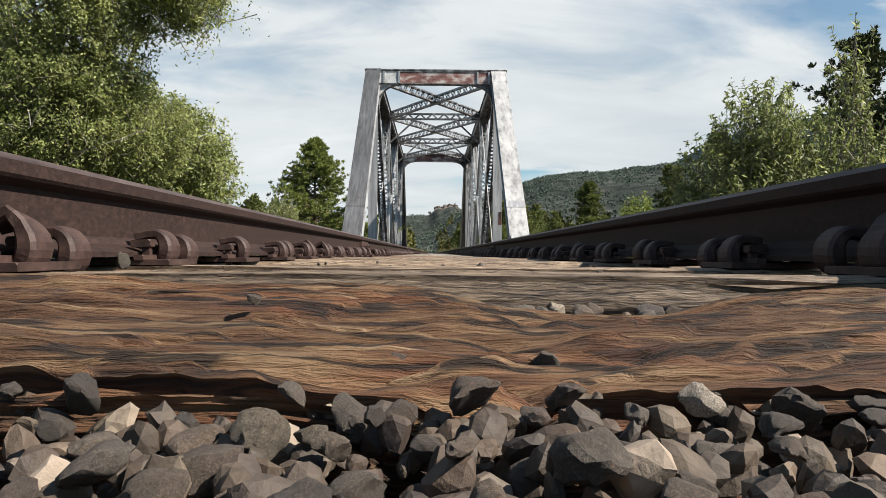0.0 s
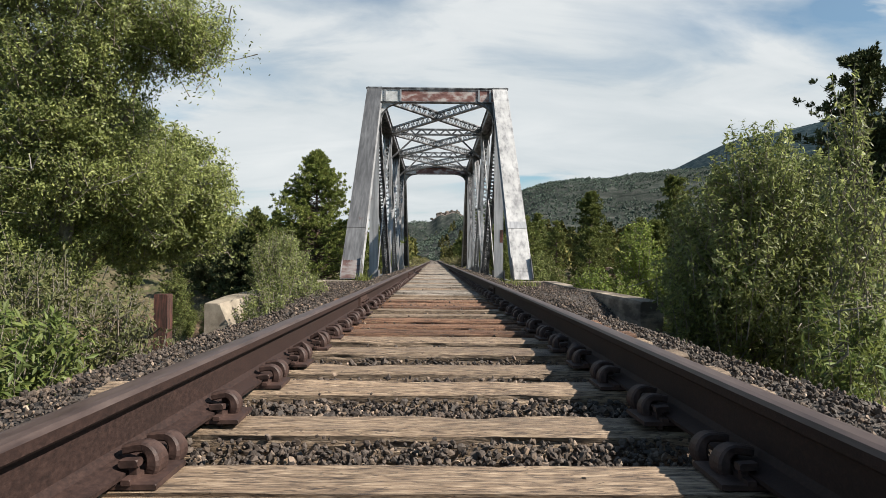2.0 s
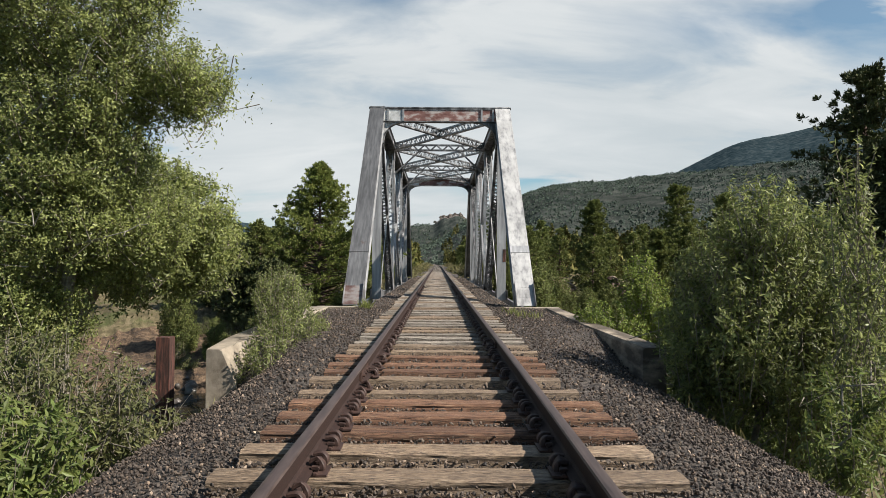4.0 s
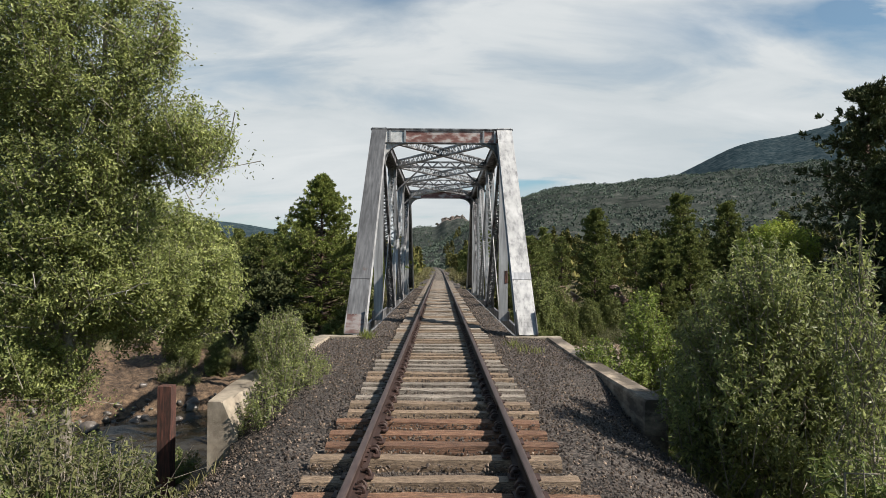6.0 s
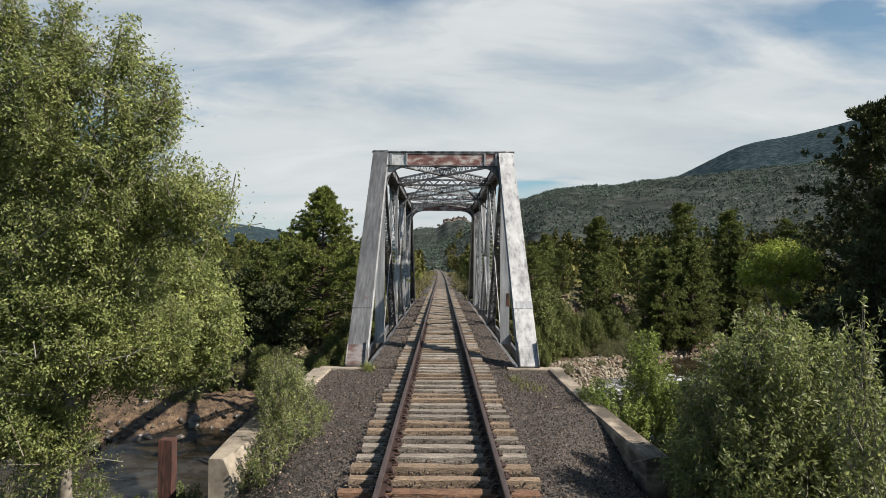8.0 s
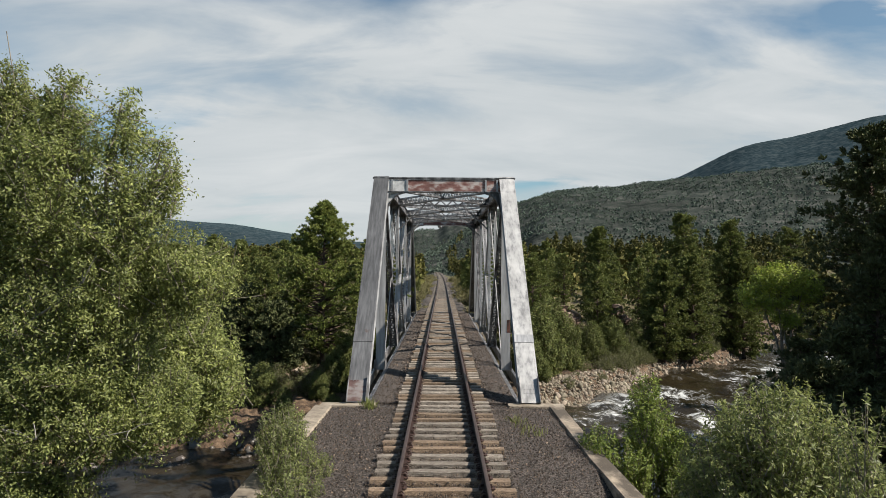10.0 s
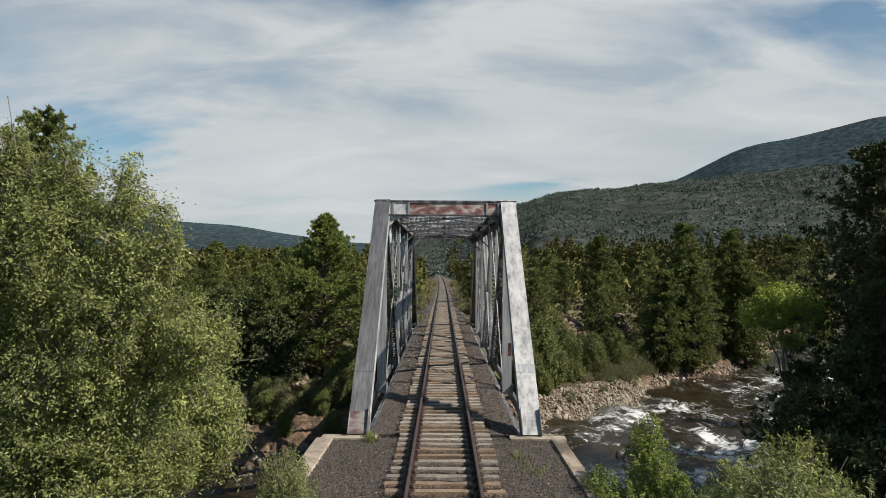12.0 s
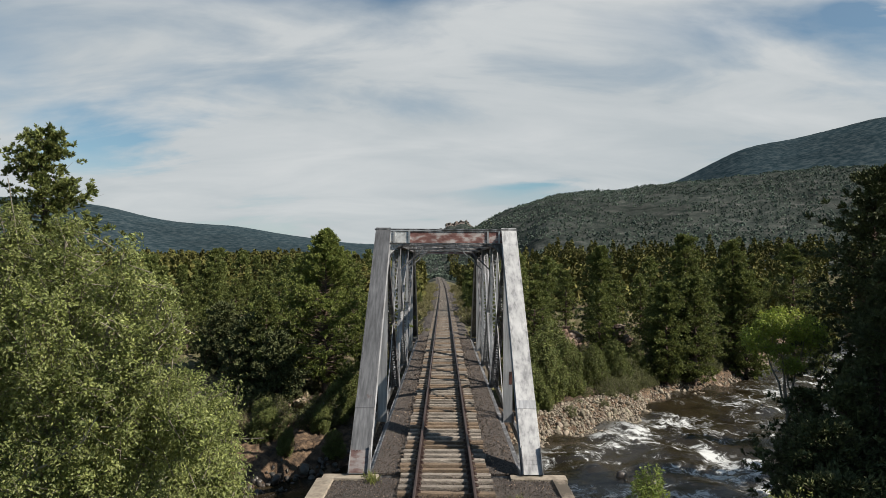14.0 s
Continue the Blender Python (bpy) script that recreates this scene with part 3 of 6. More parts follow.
def make_water():
    xs, ts = np.arange(-70, 120, 0.45), np.linspace(-0.5, 28, 70)
    X, T = np.meshgrid(xs, ts)
    Y = far_bank(X) - T * 1.27 + 1.2
    rng = np.random.default_rng(2)
    Z = np.full(X.shape, WATER)
    for k in range(26):
        a, l = rng.uniform(0, 6.28), rng.uniform(0.9, 5)
        Z += 0.022 * l ** 0.7 * np.sin((X * math.cos(a) + Y * math.sin(a)) * 6.28 / l + rng.uniform(0, 6.28)) * (0.5 + 0.5 * np.sin(X * 0.21 + Y * 0.13 + k))
    n, m = X.shape
    V = np.stack([X, Y, Z], -1).reshape(-1, 3)
    i, j = np.meshgrid(np.arange(n - 1), np.arange(m - 1), indexing="ij")
    F = np.stack([i * m + j, i * m + j + 1, (i + 1) * m + j + 1, (i + 1) * m + j], -1).reshape(-1, 4)[:, ::-1]
    def foam(nt, vec, base):
        """Broken white water: tongues along the current, torn by finer streaks."""
        N, L = nt.nodes, nt.links
        mp = N.new("ShaderNodeMapping")
        mp.inputs["Rotation"].default_value, mp.inputs["Scale"].default_value = (0, 0, radians(-8)), (0.95, 0.72, 1)
        L.new(vec, mp.inputs[0])
        got = []
        for scale, det, ro, dis in ((0.22, 3, 0.5, 0.6), (1.1, 10, 0.74, 0.9)):
            n = N.new("ShaderNodeTexNoise")
            n.inputs["Scale"].default_value, n.inputs["Detail"].default_value, n.inputs["Roughness"].default_value, n.inputs["Distortion"].default_value = scale, det, ro, dis
            L.new(mp.outputs[0], n.inputs[0])
            got.append(n.outputs[0])
        add = N.new("ShaderNodeMath")
        add.operation = "MULTIPLY_ADD"
        L.new(got[0], add.inputs[0])
        add.inputs[1].default_value = 0.75
        L.new(got[1], add.inputs[2])
        f = ramp_to(nt, add.outputs[0], [(0.89, (0, 0, 0)), (0.97, (0.3, 0.3, 0.3)), (1.03, (0.9, 0.9, 0.9))])
        # the rapids ease off below the bridge, and along the bar
        part_x, ease, calm = N.new("ShaderNodeSeparateXYZ"), N.new("ShaderNodeMapRange"), N.new("ShaderNodeMath")
        L.new(vec, part_x.inputs[0])
        L.new(part_x.outputs[0], ease.inputs["Value"])
        ease.inputs["From Min"].default_value, ease.inputs["From Max"].default_value, ease.inputs["To Min"].default_value = -6, 7, 0.25
        calm.operation = "MULTIPLY"
        L.new(f, calm.inputs[0])
        L.new(ease.outputs[0], calm.inputs[1])
        lee, bar, still = N.new("ShaderNodeMath"), N.new("ShaderNodeMapRange"), N.new("ShaderNodeMath")
        lee.operation = still.operation = "MULTIPLY"
        slant = N.new("ShaderNodeMath")
        slant.operation = "SUBTRACT"
        L.new(part_x.outputs[0], lee.inputs[0])
        lee.inputs[1].default_value = 1.05
        L.new(lee.outputs[0], slant.inputs[0])
        L.new(part_x.outputs[1], slant.inputs[1])
        L.new(slant.outputs[0], bar.inputs["Value"])
        bar.inputs["From Min"].default_value, bar.inputs["From Max"].default_value, bar.inputs["To Min"].default_value = -37.5, -34.0, 0.1
        L.new(calm.outputs[0], still.inputs[0])
        L.new(bar.outputs[0], still.inputs[1])
        mx = N.new("ShaderNodeMix")
        mx.data_type = "RGBA"
        L.new(still.outputs[0], mx.inputs["Factor"])
        L.new(base, mx.inputs["A"])
        mx.inputs["B"].default_value = (0.66, 0.68, 0.67, 1)
        return mx.outputs["Result"]

    mat = surf("river_water", [(0.3, (0.012, 0.009, 0.005)), (0.7, (0.03, 0.023, 0.013))], (1, 1, 1), 0.6, 0.2, 0.2, (0.08, 0.2), 0, 0.5, 1.6, 0.12, spec=0.16, extra=foam)
    return tagged(mesh_ob("water", V, F, mat, smooth=True), "dark mountain river with white rapids", "river", kind="structure")


make_water()


# ---- the railway track ----
track = thing("railway_track", "single railway track of rusted rails on weathered wooden ties", "railway track")
RAIL_TOP, HALF = 0.19, 0.7525
PROFILE = [(-0.069, 0.0), (0.069, 0.0), (0.069, 0.010), (0.022, 0.026), (0.009, 0.042), (0.009, 0.120), (0.030, 0.130), (0.035, 0.136), (0.0355, 0.158), (0.029, 0.168), (0.014, 0.171),
           (-0.014, 0.171), (-0.029, 0.168), (-0.0355, 0.158), (-0.035, 0.136), (-0.030, 0.130), (-0.009, 0.120), (-0.009, 0.042), (-0.022, 0.026), (-0.069, 0.010)]


def make_rail(side):
    ys = [-60.0, -30.0, -12.0, -5.0] + list(np.arange(-2.0, 8, 0.5)) + list(np.geomspace(8.5, 420, 46))
    V, F, n = [], [], len(PROFILE)
    for y in ys:
        x = track_x(y) + line_x(y) + side * HALF
        lean = side * -0.025
        V += [(x + px + lean * pz, y, RAIL_TOP - 0.171 + pz) for px, pz in PROFILE]
    for i in range(len(ys) - 1):
        F += [(i * n + k, i * n + (k + 1) % n, (i + 1) * n + (k + 1) % n, (i + 1) * n + k) for k in range(n)]
    F.append(tuple(range(n))[::-1])
    ob = mesh_ob("rail", V, F, M_RAIL, track, "rusted steel rail with a worn purplish head")
    ob.data.materials.append(M_RAIL_HEAD)
    for i, p in enumerate(ob.data.polygons):
        p.material_index = int(i < n * (len(ys) - 1) and 8 <= i % n <= 12)
    return ob


rails = {s: make_rail(s) for s in (-1, 1)}


def tie_mesh(name, length, width, depth, nx, prof, amp, seed, wear=None, dense=0.0):
    """A tie as a closed sleeve of rings along its length, cracked and worn along the grain. dense: half the length that gets three quarters of the rings."""
    r = random.Random(seed)
    V, F = [], []
    rad = 0.018
    base = []
    per = [prof // 8, prof // 8, prof - prof // 8 * 2 - prof * 3 // 8, prof * 3 // 8] if dense else [prof // 4] * 4
    corners = [(-1, -1), (1, -1), (1, 1), (-1, 1)]
    for e in range(4):
        a, b = corners[e], corners[(e + 1) % 4]
        for k in range(per[e]):
            f = k / per[e]
            base.append((a[0] + (b[0] - a[0]) * f, a[1] + (b[1] - a[1]) * f))
    prof = len(base)
    if dense:
        out = max(4, nx // 8)
        xs = list(np.linspace(-length / 2, -dense, out, endpoint=False)) + list(np.linspace(-dense, dense, nx - 2 * out, endpoint=False)) + list(np.linspace(dense, length / 2, out + 1))
    else:
        xs = list(np.linspace(-length / 2, length / 2, nx + 1))
    nx = len(xs) - 1
    off = Vector((r.uniform(0, 90), r.uniform(0, 90), r.uniform(0, 90)))
    for i, x in enumerate(xs):
        if i in (0, nx):
            x += r.uniform(-0.004, 0.004)
        for k, (u, w) in enumerate(base):
            y, z = u * width / 2, w * depth / 2
            if abs(u) > 0.93 and abs(w) > 0.93:
                y, z = y - math.copysign(rad * 0.6, u), z - math.copysign(rad * 0.6, w)
            q = Vector((x * 1.3, y * 24, z * 24)) + off
            g = noise.fractal(q, 0.9, 2.0, 4)
            h = noise.noise(Vector((x * 3.1, y * 6, z * 6)) + off)
            split = max(0.0, 0.12 - abs(noise.noise(Vector((x * 0.7, y * 17, z * 17)) + off))) / 0.12
            d = amp * (g * 0.9 + h * 0.6) - amp * 1.5 * split * split
            if w > 0.9:
                z += d - amp * 0.3
            elif abs(u) > 0.9:
                y += d * math.copysign(1, u)
            if wear:
                y, z = wear(x, y, z, u, w)
            V.append((x, y, z - depth / 2))
    for i in range(nx):
        F += [(i * prof + k, i * prof + (k + 1) % prof, (i + 1) * prof + (k + 1) % prof, (i + 1) * prof + k) for k in range(prof)]
    F.append(tuple(range(prof))[::-1])
    F.append(tuple(nx * prof + k for k in range(prof)))
    me = bpy.data.meshes.new(name)
    me.from_pydata(V, [], F)
    return me


def rotten(x, y, z, u, w):
    """The frayed tie: its top falls away in split ledges to a ragged, rounded near edge, with a hollow broken out of its far side and a knot hole."""
    s = min(1.0, max(0.0, (0.1175 - y) / 0.235))
    n1 = noise.fractal(Vector((x * 4.0, y * 100, z * 80)), 0.5, 2.0, 5)
    n2 = noise.fractal(Vector((x * 3.0 + 7, y * 16, 3.1)), 0.8, 2.0, 4)
    n3 = noise.noise(Vector((x * 2.3 + 1.7, s * 2.2, 5.5)))
    hollow = math.exp(-abs((x - 0.085 - 0.02 * n2) / 0.115) ** 3.5)
    fall = 0.052 * s ** 1.5 + 0.005 * hollow
    # ledges: the fall goes in steps, where layers of the grain have split off
    step = 6.0 * s + 2.0 * n3 + 0.7 * n2
    edge = step - math.floor(step)
    tread = 0.2 * float(smooth(0.0, 0.85, edge)) + 0.8 * float(smooth(0.86, 0.98, edge))
    stepped = (math.floor(step) + tread - 2.0 * n3 - 0.7 * n2) / 6.0
    fall += 0.9 * 0.062 * (min(1.2, max(0.0, stepped)) ** 1.4 - s ** 1.4)
    fall += (0.016 + 0.008 * n2) * hollow * float(smooth(0.62, 0.2, s + 0.12 * n2))
    crack = max(0.0, 0.11 - abs(noise.noise(Vector((x * 1.5 + 3, y * 30 + 0.8 * x, 1.0))))) / 0.11
    fall += 0.016 * crack * crack * (0.4 + s)
    fall += 0.03 * max(0.0, noise.noise(Vector((x * 5 + 2, y * 30, 9.0))) - 0.18) * (0.3 + s)
    fall += 0.011 * math.exp(-((x - 0.075) / 0.016) ** 2 - ((y + 0.055) / 0.016) ** 2) - 0.005 * math.exp(-((x - 0.075) / 0.04) ** 2 - ((y + 0.055) / 0.035) ** 2)
    fall -= 0.008 * float(smooth(0.25, 0.45, abs(x - 0.05))) * (1 - s)
    if w > 0.9:
        z -= fall - 0.0055 * n1
    elif u < -0.9:
        z = -0.085 + (z + 0.085) * (0.17 - fall) / 0.17
        y += 0.004 * n1 + 0.010 * n2 + 0.012 * abs(n3) - 0.008 * crack
    elif u > 0.9:
        z = -0.085 + (z + 0.085) * (0.17 - fall) / 0.17
        y -= 0.03 * hollow * float(smooth(-0.03, 0.08, z))
    return y, z


TIE_BACKS = [0.625, 1.14, 1.67, 2.25, 2.81, 3.33, 3.89, 4.39, 4.89, 5.41, 5.84, 6.33, 7.02]
tie_rng = random.Random(11)
tie_ys = [b - 0.115 for b in TIE_BACKS]
while tie_ys[-1] < 78:
    tie_ys.append(tie_ys[-1] + tie_rng.uniform(0.485, 0.575))
tie_ys = [-0.12] + tie_ys
back_ties = [-0.66 - 0.53 * k for k in range(60)]
shared_ties = [tie_mesh("tie", 2.5, 0.225, 0.17, 10, 8, 0.010, s) for s in range(5)]


def make_ties():
    red = {9, 10, 11, 14, 15, 16, 18}
    for i, y in enumerate(tie_ys):
        mat = M_TIE if i < 17 else M_TIE_GREY
        if i in red or (i > 16 and tie_rng.random() < 0.16):
            mat = M_TIE_RED
        if i == 1:
            me, mat = tie_mesh("tie", 2.5, 0.235, 0.17, 520, 210, 0.005, 3, rotten, 0.62), M_TIE_ROT
        elif i in (2, 3):
            me = tie_mesh("tie", 2.54, 0.215, 0.17, 300, 72, 0.005, 20 + i, None, 0.85)
        elif i < 12:
            me = tie_mesh("tie", 2.48 + 0.12 * tie_rng.random(), 0.225, 0.17, 90, 44, 0.008, 20 + i)
        else:
            me = shared_ties[i % 5].copy() if mat is M_TIE_RED else shared_ties[i % 5]
        if not me.materials:
            me.materials.append(mat)
        if i in (1, 2, 3):
            me.shade_smooth()
            me.set_sharp_from_angle(angle=radians(32))
        ob = new("tie", me)
        ob.parent = track
        ob.location = (track_x(y) + (0.03 if i < 12 else 0) + tie_rng.uniform(-0.05, 0.05) * (i > 3), y, tie_rng.uniform(-0.012, 0.004) * (i > 3))
        ob.rotation_euler = (0, tie_rng.uniform(-0.006, 0.006) * (i > 3), tie_rng.uniform(-0.012, 0.012) * (i > 3))
    for k, y in enumerate(back_ties):
        ob = new("tie", shared_ties[k % 5])
        ob.parent = track
        ob.location = (track_x(y) + tie_rng.uniform(-0.05, 0.05), y, tie_rng.uniform(-0.012, 0.004))
    # ties too far off to pick out one by one
    V, F = [], []
    y = tie_ys[-1] + 0.53
    while y < 415:
        x = track_x(y) + line_x(y)
        o = len(V)
        V += [(x + sx * 1.22, y + sy * 0.11, sz * 0.1 - 0.1 + 0.0) for sx in (-1, 1) for sy in (-1, 1) for sz in (-1, 1)]
        F += [tuple(o + k for k in f) for f in ((1, 3, 7, 5), (0, 1, 5, 4), (2, 6, 7, 3), (0, 2, 3, 1), (4, 5, 7, 6))]
        y += 0.53
    tagged(mesh_ob("far_ties", V, F, M_TIE_GREY, track), kind="stuff")


make_ties()


def plate_mesh():
    bm = bmesh.new()
    box(bm, (0, 0, 0.006), (0.29, 0.18, 0.012))
    for s in (-1, 1):
        box(bm, (s * 0.082, 0, 0.016), (0.02, 0.19, 0.012))
    bmesh.ops.bevel(bm, geom=bm.edges[:], offset=0.003, segments=1)
    me = bpy.data.meshes.new("tie_plate")
    bm.to_mesh(me)
    bm.free()
    me.materials.append(M_ANCHOR)
    return me


def spike_mesh():
    bm = bmesh.new()
    box(bm, (0, 0, 0.012), (0.016, 0.016, 0.06))
    box(bm, (-0.008, 0, 0.045), (0.042, 0.03, 0.016))
    bmesh.ops.bevel(bm, geom=bm.edges[:], offset=0.005, segments=1)
    me = bpy.data.meshes.new("spike")
    bm.to_mesh(me)
    bm.free()
    me.materials.append(M_ANCHOR)
    return me


def anchor_mesh(fin=0.0):
    """A pressed rail anchor: a strap under the foot of the rail that curls up and back over it as a hook. fin: how far its jaw is pinched up to a point."""
    V, F = [], []
    path = [(-0.085, -0.010), (-0.05, -0.016), (0.0, -0.018), (0.05, -0.018), (0.080, -0.020)]
    path += [(0.086 + 0.032 * math.sin(t), 0.012 - 0.036 * math.cos(t)) for t in np.linspace(0.35, 3.0, 11)]
    path += [(0.074, 0.047), (0.058, 0.044), (0.044, 0.042)]
    sec = [(-1, -0.6), (-0.8, -1), (0.8, -1), (1, -0.6), (1, 0.6), (0.8, 1), (-0.8, 1), (-1, 0.6)]
    for i, (px, pz) in enumerate(path):
        a, b = path[max(i - 1, 0)], path[min(i + 1, len(path) - 1)]
        d = Vector((b[0] - a[0], b[1] - a[1])).normalized()
        bow = math.exp(-((i - 9) / 4.0) ** 2)
        th, hw = 0.011 + 0.006 * bow, 0.021 + 0.009 * bow + fin * 0.006 * (i > 13)
        lift = fin * 0.020 * max(0.0, 1 - abs(i - 15) / 3.0)
        for sy, st in sec:
            V.append((px - d.y * th * st, sy * hw, pz + d.x * th * st + lift * (0.5 - 0.5 * sy)))
    n = len(path)
    for i in range(n - 1):
        F += [(i * 8 + k, i * 8 + (k + 1) % 8, (i + 1) * 8 + (k + 1) % 8, (i + 1) * 8 + k) for k in range(8)]
    F += [tuple(range(8))[::-1], tuple(8 * (n - 1) + k for k in range(8))]
    me = bpy.data.meshes.new("rail_anchor")
    me.from_pydata(V, [], F)
    me.materials.append(M_ANCHOR)
    return me


def make_fastenings():
    plate, spike, anchor, pinched = plate_mesh(), spike_mesh(), anchor_mesh(), anchor_mesh(1.0)
    r = random.Random(4)
    for i, y in enumerate(tie_ys[:62]):
        if y < 0:
            continue
        for s in (-1, 1):
            x = track_x(y) + s * HALF
            p = new("tie_plate", plate)
            p.parent, p.location = track, (x, y, 0.0015)
            p.rotation_euler = (0, 0, r.uniform(-0.03, 0.03))
            for side in (-1, 1):
                for dy in (-0.05, 0.055):
                    if r.random() < 0.2 and i > 3:
                        continue
                    k = new("spike", spike)
                    k.parent = track
                    k.location = (x + side * 0.085, y + dy * side, -0.008 + r.uniform(0, 0.012))
                    k.rotation_euler = (r.uniform(-0.1, 0.1), r.uniform(-0.1, 0.1), 0 if side > 0 else math.pi)
            if i > 40:
                continue
            for e in (-1, 1):
                if r.random() < 0.12 and i > 2:
                    continue
                a = new("rail_anchor", pinched if (i * 2 + e) % 5 == 3 else anchor)
                a.parent = rails[s]
                a.scale = (0.94, 1.0, 0.95)
                a.location = (x, y + 0.075 + e * (0.055 + r.uniform(0, 0.012)), 0.021)
                a.rotation_euler = (r.uniform(-0.05, 0.05), r.uniform(-0.06, 0.06), (0 if s < 0 else math.pi) + r.uniform(-0.06, 0.06))
    for s, y in ((-1, 6.62), (1, 9.1), (-1, 18.5), (1, 21.0)):
        bm = bmesh.new()
        for f in (-1, 1):
            box(bm, (f * 0.021, 0, 0.078), (0.022, 0.62, 0.085))
            for k in range(4):
                bmesh.ops.create_cone(bm, cap_ends=True, segments=6, radius1=0.018, radius2=0.018, depth=0.03, matrix=Matrix.Translation((f * 0.042, -0.225 + 0.15 * k, 0.08)) @ Matrix.Rotation(math.pi / 2, 4, "Y"))
        j = part("joint_bar", bm, M_ANCHOR, rails[s], "rusted bolted joint bar")
        j.location = (track_x(y) + s * HALF, y, RAIL_TOP - 0.171)


make_fastenings()


# ---- the truss bridge ----
bridge = thing("truss_bridge", "riveted steel through-truss railway bridge with flaking silver paint", "bridge")
BX, TR, Y0, PANEL, NP = 0.03, 2.45, 19.4, 7.42, 5
ZB, ZT = -0.2, 6.92
PY = [Y0 + PANEL * k for k in range(NP + 1)]


def rivets(bm, p0, p1, nrm, step=0.16, rad=0.018):
    p0, p1, nrm = Vector(p0), Vector(p1), Vector(nrm).normalized()
    n = max(1, int((p1 - p0).length / step))
    rot = nrm.to_track_quat("Z", "Y").to_matrix().to_4x4()
    for i in range(n + 1):
        bmesh.ops.create_cone(bm, cap_ends=True, segments=6, radius1=rad, radius2=rad * 0.5, depth=rad, matrix=Matrix.Translation(p0.lerp(p1, i / n)) @ rot)


def channel(bm, p0, p1, acr, face, off, half, flange, th=0.018):
    """A C-shaped channel from p0 to p1 as one extrusion, its flanges turned outwards along acr."""
    sec = [(off, -half), (off + flange, -half), (off + flange, -half + th), (off + th, -half + th), (off + th, half - th), (off + flange, half - th), (off + flange, half), (off, half)]
    r0 = [bm.verts.new(p0 + acr * a + face * b) for a, b in sec]
    r1 = [bm.verts.new(p1 + acr * a + face * b) for a, b in sec]
    for k in range(8):
        bm.faces.new((r0[k], r0[(k + 1) % 8], r1[(k + 1) % 8], r1[k]))
    bm.faces.new(r0[::-1])
    bm.faces.new(r1)
    bmesh.ops.recalc_face_normals(bm, faces=bm.faces[:])


def end_post(side, far):
    """An inclined end post: a box of cover plate, two side channels and battens."""
    sg = -1 if not far else 1
    yb, yt = (PY[0], PY[1]) if not far else (PY[5], PY[4])
    x = BX + side * TR
    p0, p1 = Vector((x, yb, ZB)), Vector((x, yt, ZT + 0.18))
    d = (p1 - p0).normalized()
    out = Vector((0, -d.z, d.y)) if not far else Vector((0, d.z, -d.y))
    if out.z < 0:
        out = -out
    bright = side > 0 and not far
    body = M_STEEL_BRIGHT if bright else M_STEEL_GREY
    bm = bmesh.new()
    beam(bm, p0 + out * 0.21 - d * 0.02, p1 + out * 0.21, 0.58, 0.016, out)
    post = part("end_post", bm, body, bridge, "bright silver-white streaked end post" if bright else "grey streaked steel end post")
    for s in (-1, 1):
        bm = bmesh.new()
        channel(bm, p0, p1, Vector((s, 0, 0)), out, 0.205, 0.20, 0.085)
        part("side_channel", bm, M_STEEL, post, "dark riveted side channel")
    if not far:
        bm = bmesh.new()
        for s in (-0.25, 0.25):
            rivets(bm, p0 + out * 0.221 + Vector((s, 0, 0)) + d * 0.3, p1 + out * 0.221 + Vector((s, 0, 0)), out, 0.15)
        for k in range(4):
            for s in (-0.14, -0.05, 0.05, 0.14):
                c = p0 + out * 0.221 + d * (0.3 + 0.13 * k) + Vector((s, 0, 0))
                rivets(bm, c, c + d * 0.01, out, 1)
        tagged(part("rivets", bm, body, post), kind="stuff")
        bm = bmesh.new()
        c = p0 + out * 0.226 + d * 2.14
        beam(bm, c, c + d * 0.30, 0.59, 0.012, out)
        part("splice_plate", bm, M_STEEL if bright else M_STEEL_GREY, post, "dull grey splice plate")
        bm = bmesh.new()
        beam(bm, p0 + out * 0.222, p0 + out * 0.222 + d * 0.72, 0.56, 0.01, out)
        if not bright:
            part("base_plate", bm, M_STEEL_RED, post, "rust-red patched foot plate")
        else:
            bm.free()
    bm = bmesh.new()
    k = 0.25
    while k < (p1 - p0).length:
        a = p0 + d * k - out * 0.2
        beam(bm, a + Vector((-0.2, 0, 0)), a + d * 0.35 + Vector((0.2, 0, 0)), 0.05, 0.012, out)
        beam(bm, a + d * 0.35 + Vector((0.2, 0, 0)), a + d * 0.7 + Vector((-0.2, 0, 0)), 0.05, 0.012, out)
        k += 0.7
    part("lacing", bm, M_STEEL_DARK, post)
    bm = bmesh.new()
    box(bm, (x, yb, ZB - 0.12), (0.75, 0.7, 0.28))
    for s in (-1, 1):
        beam(bm, (x + s * 0.27, yb - 0.05, ZB + 0.0), (x + s * 0.27, yb + sg * -0.55, ZB + 0.62), 0.02, 0.55, (0, sg, 0.6))
    part("bearing_shoe", bm, M_STEEL_DARK, post, "dark cast bearing shoe")


for far in (False, True):
    for side in (-1, 1):
        end_post(side, far)


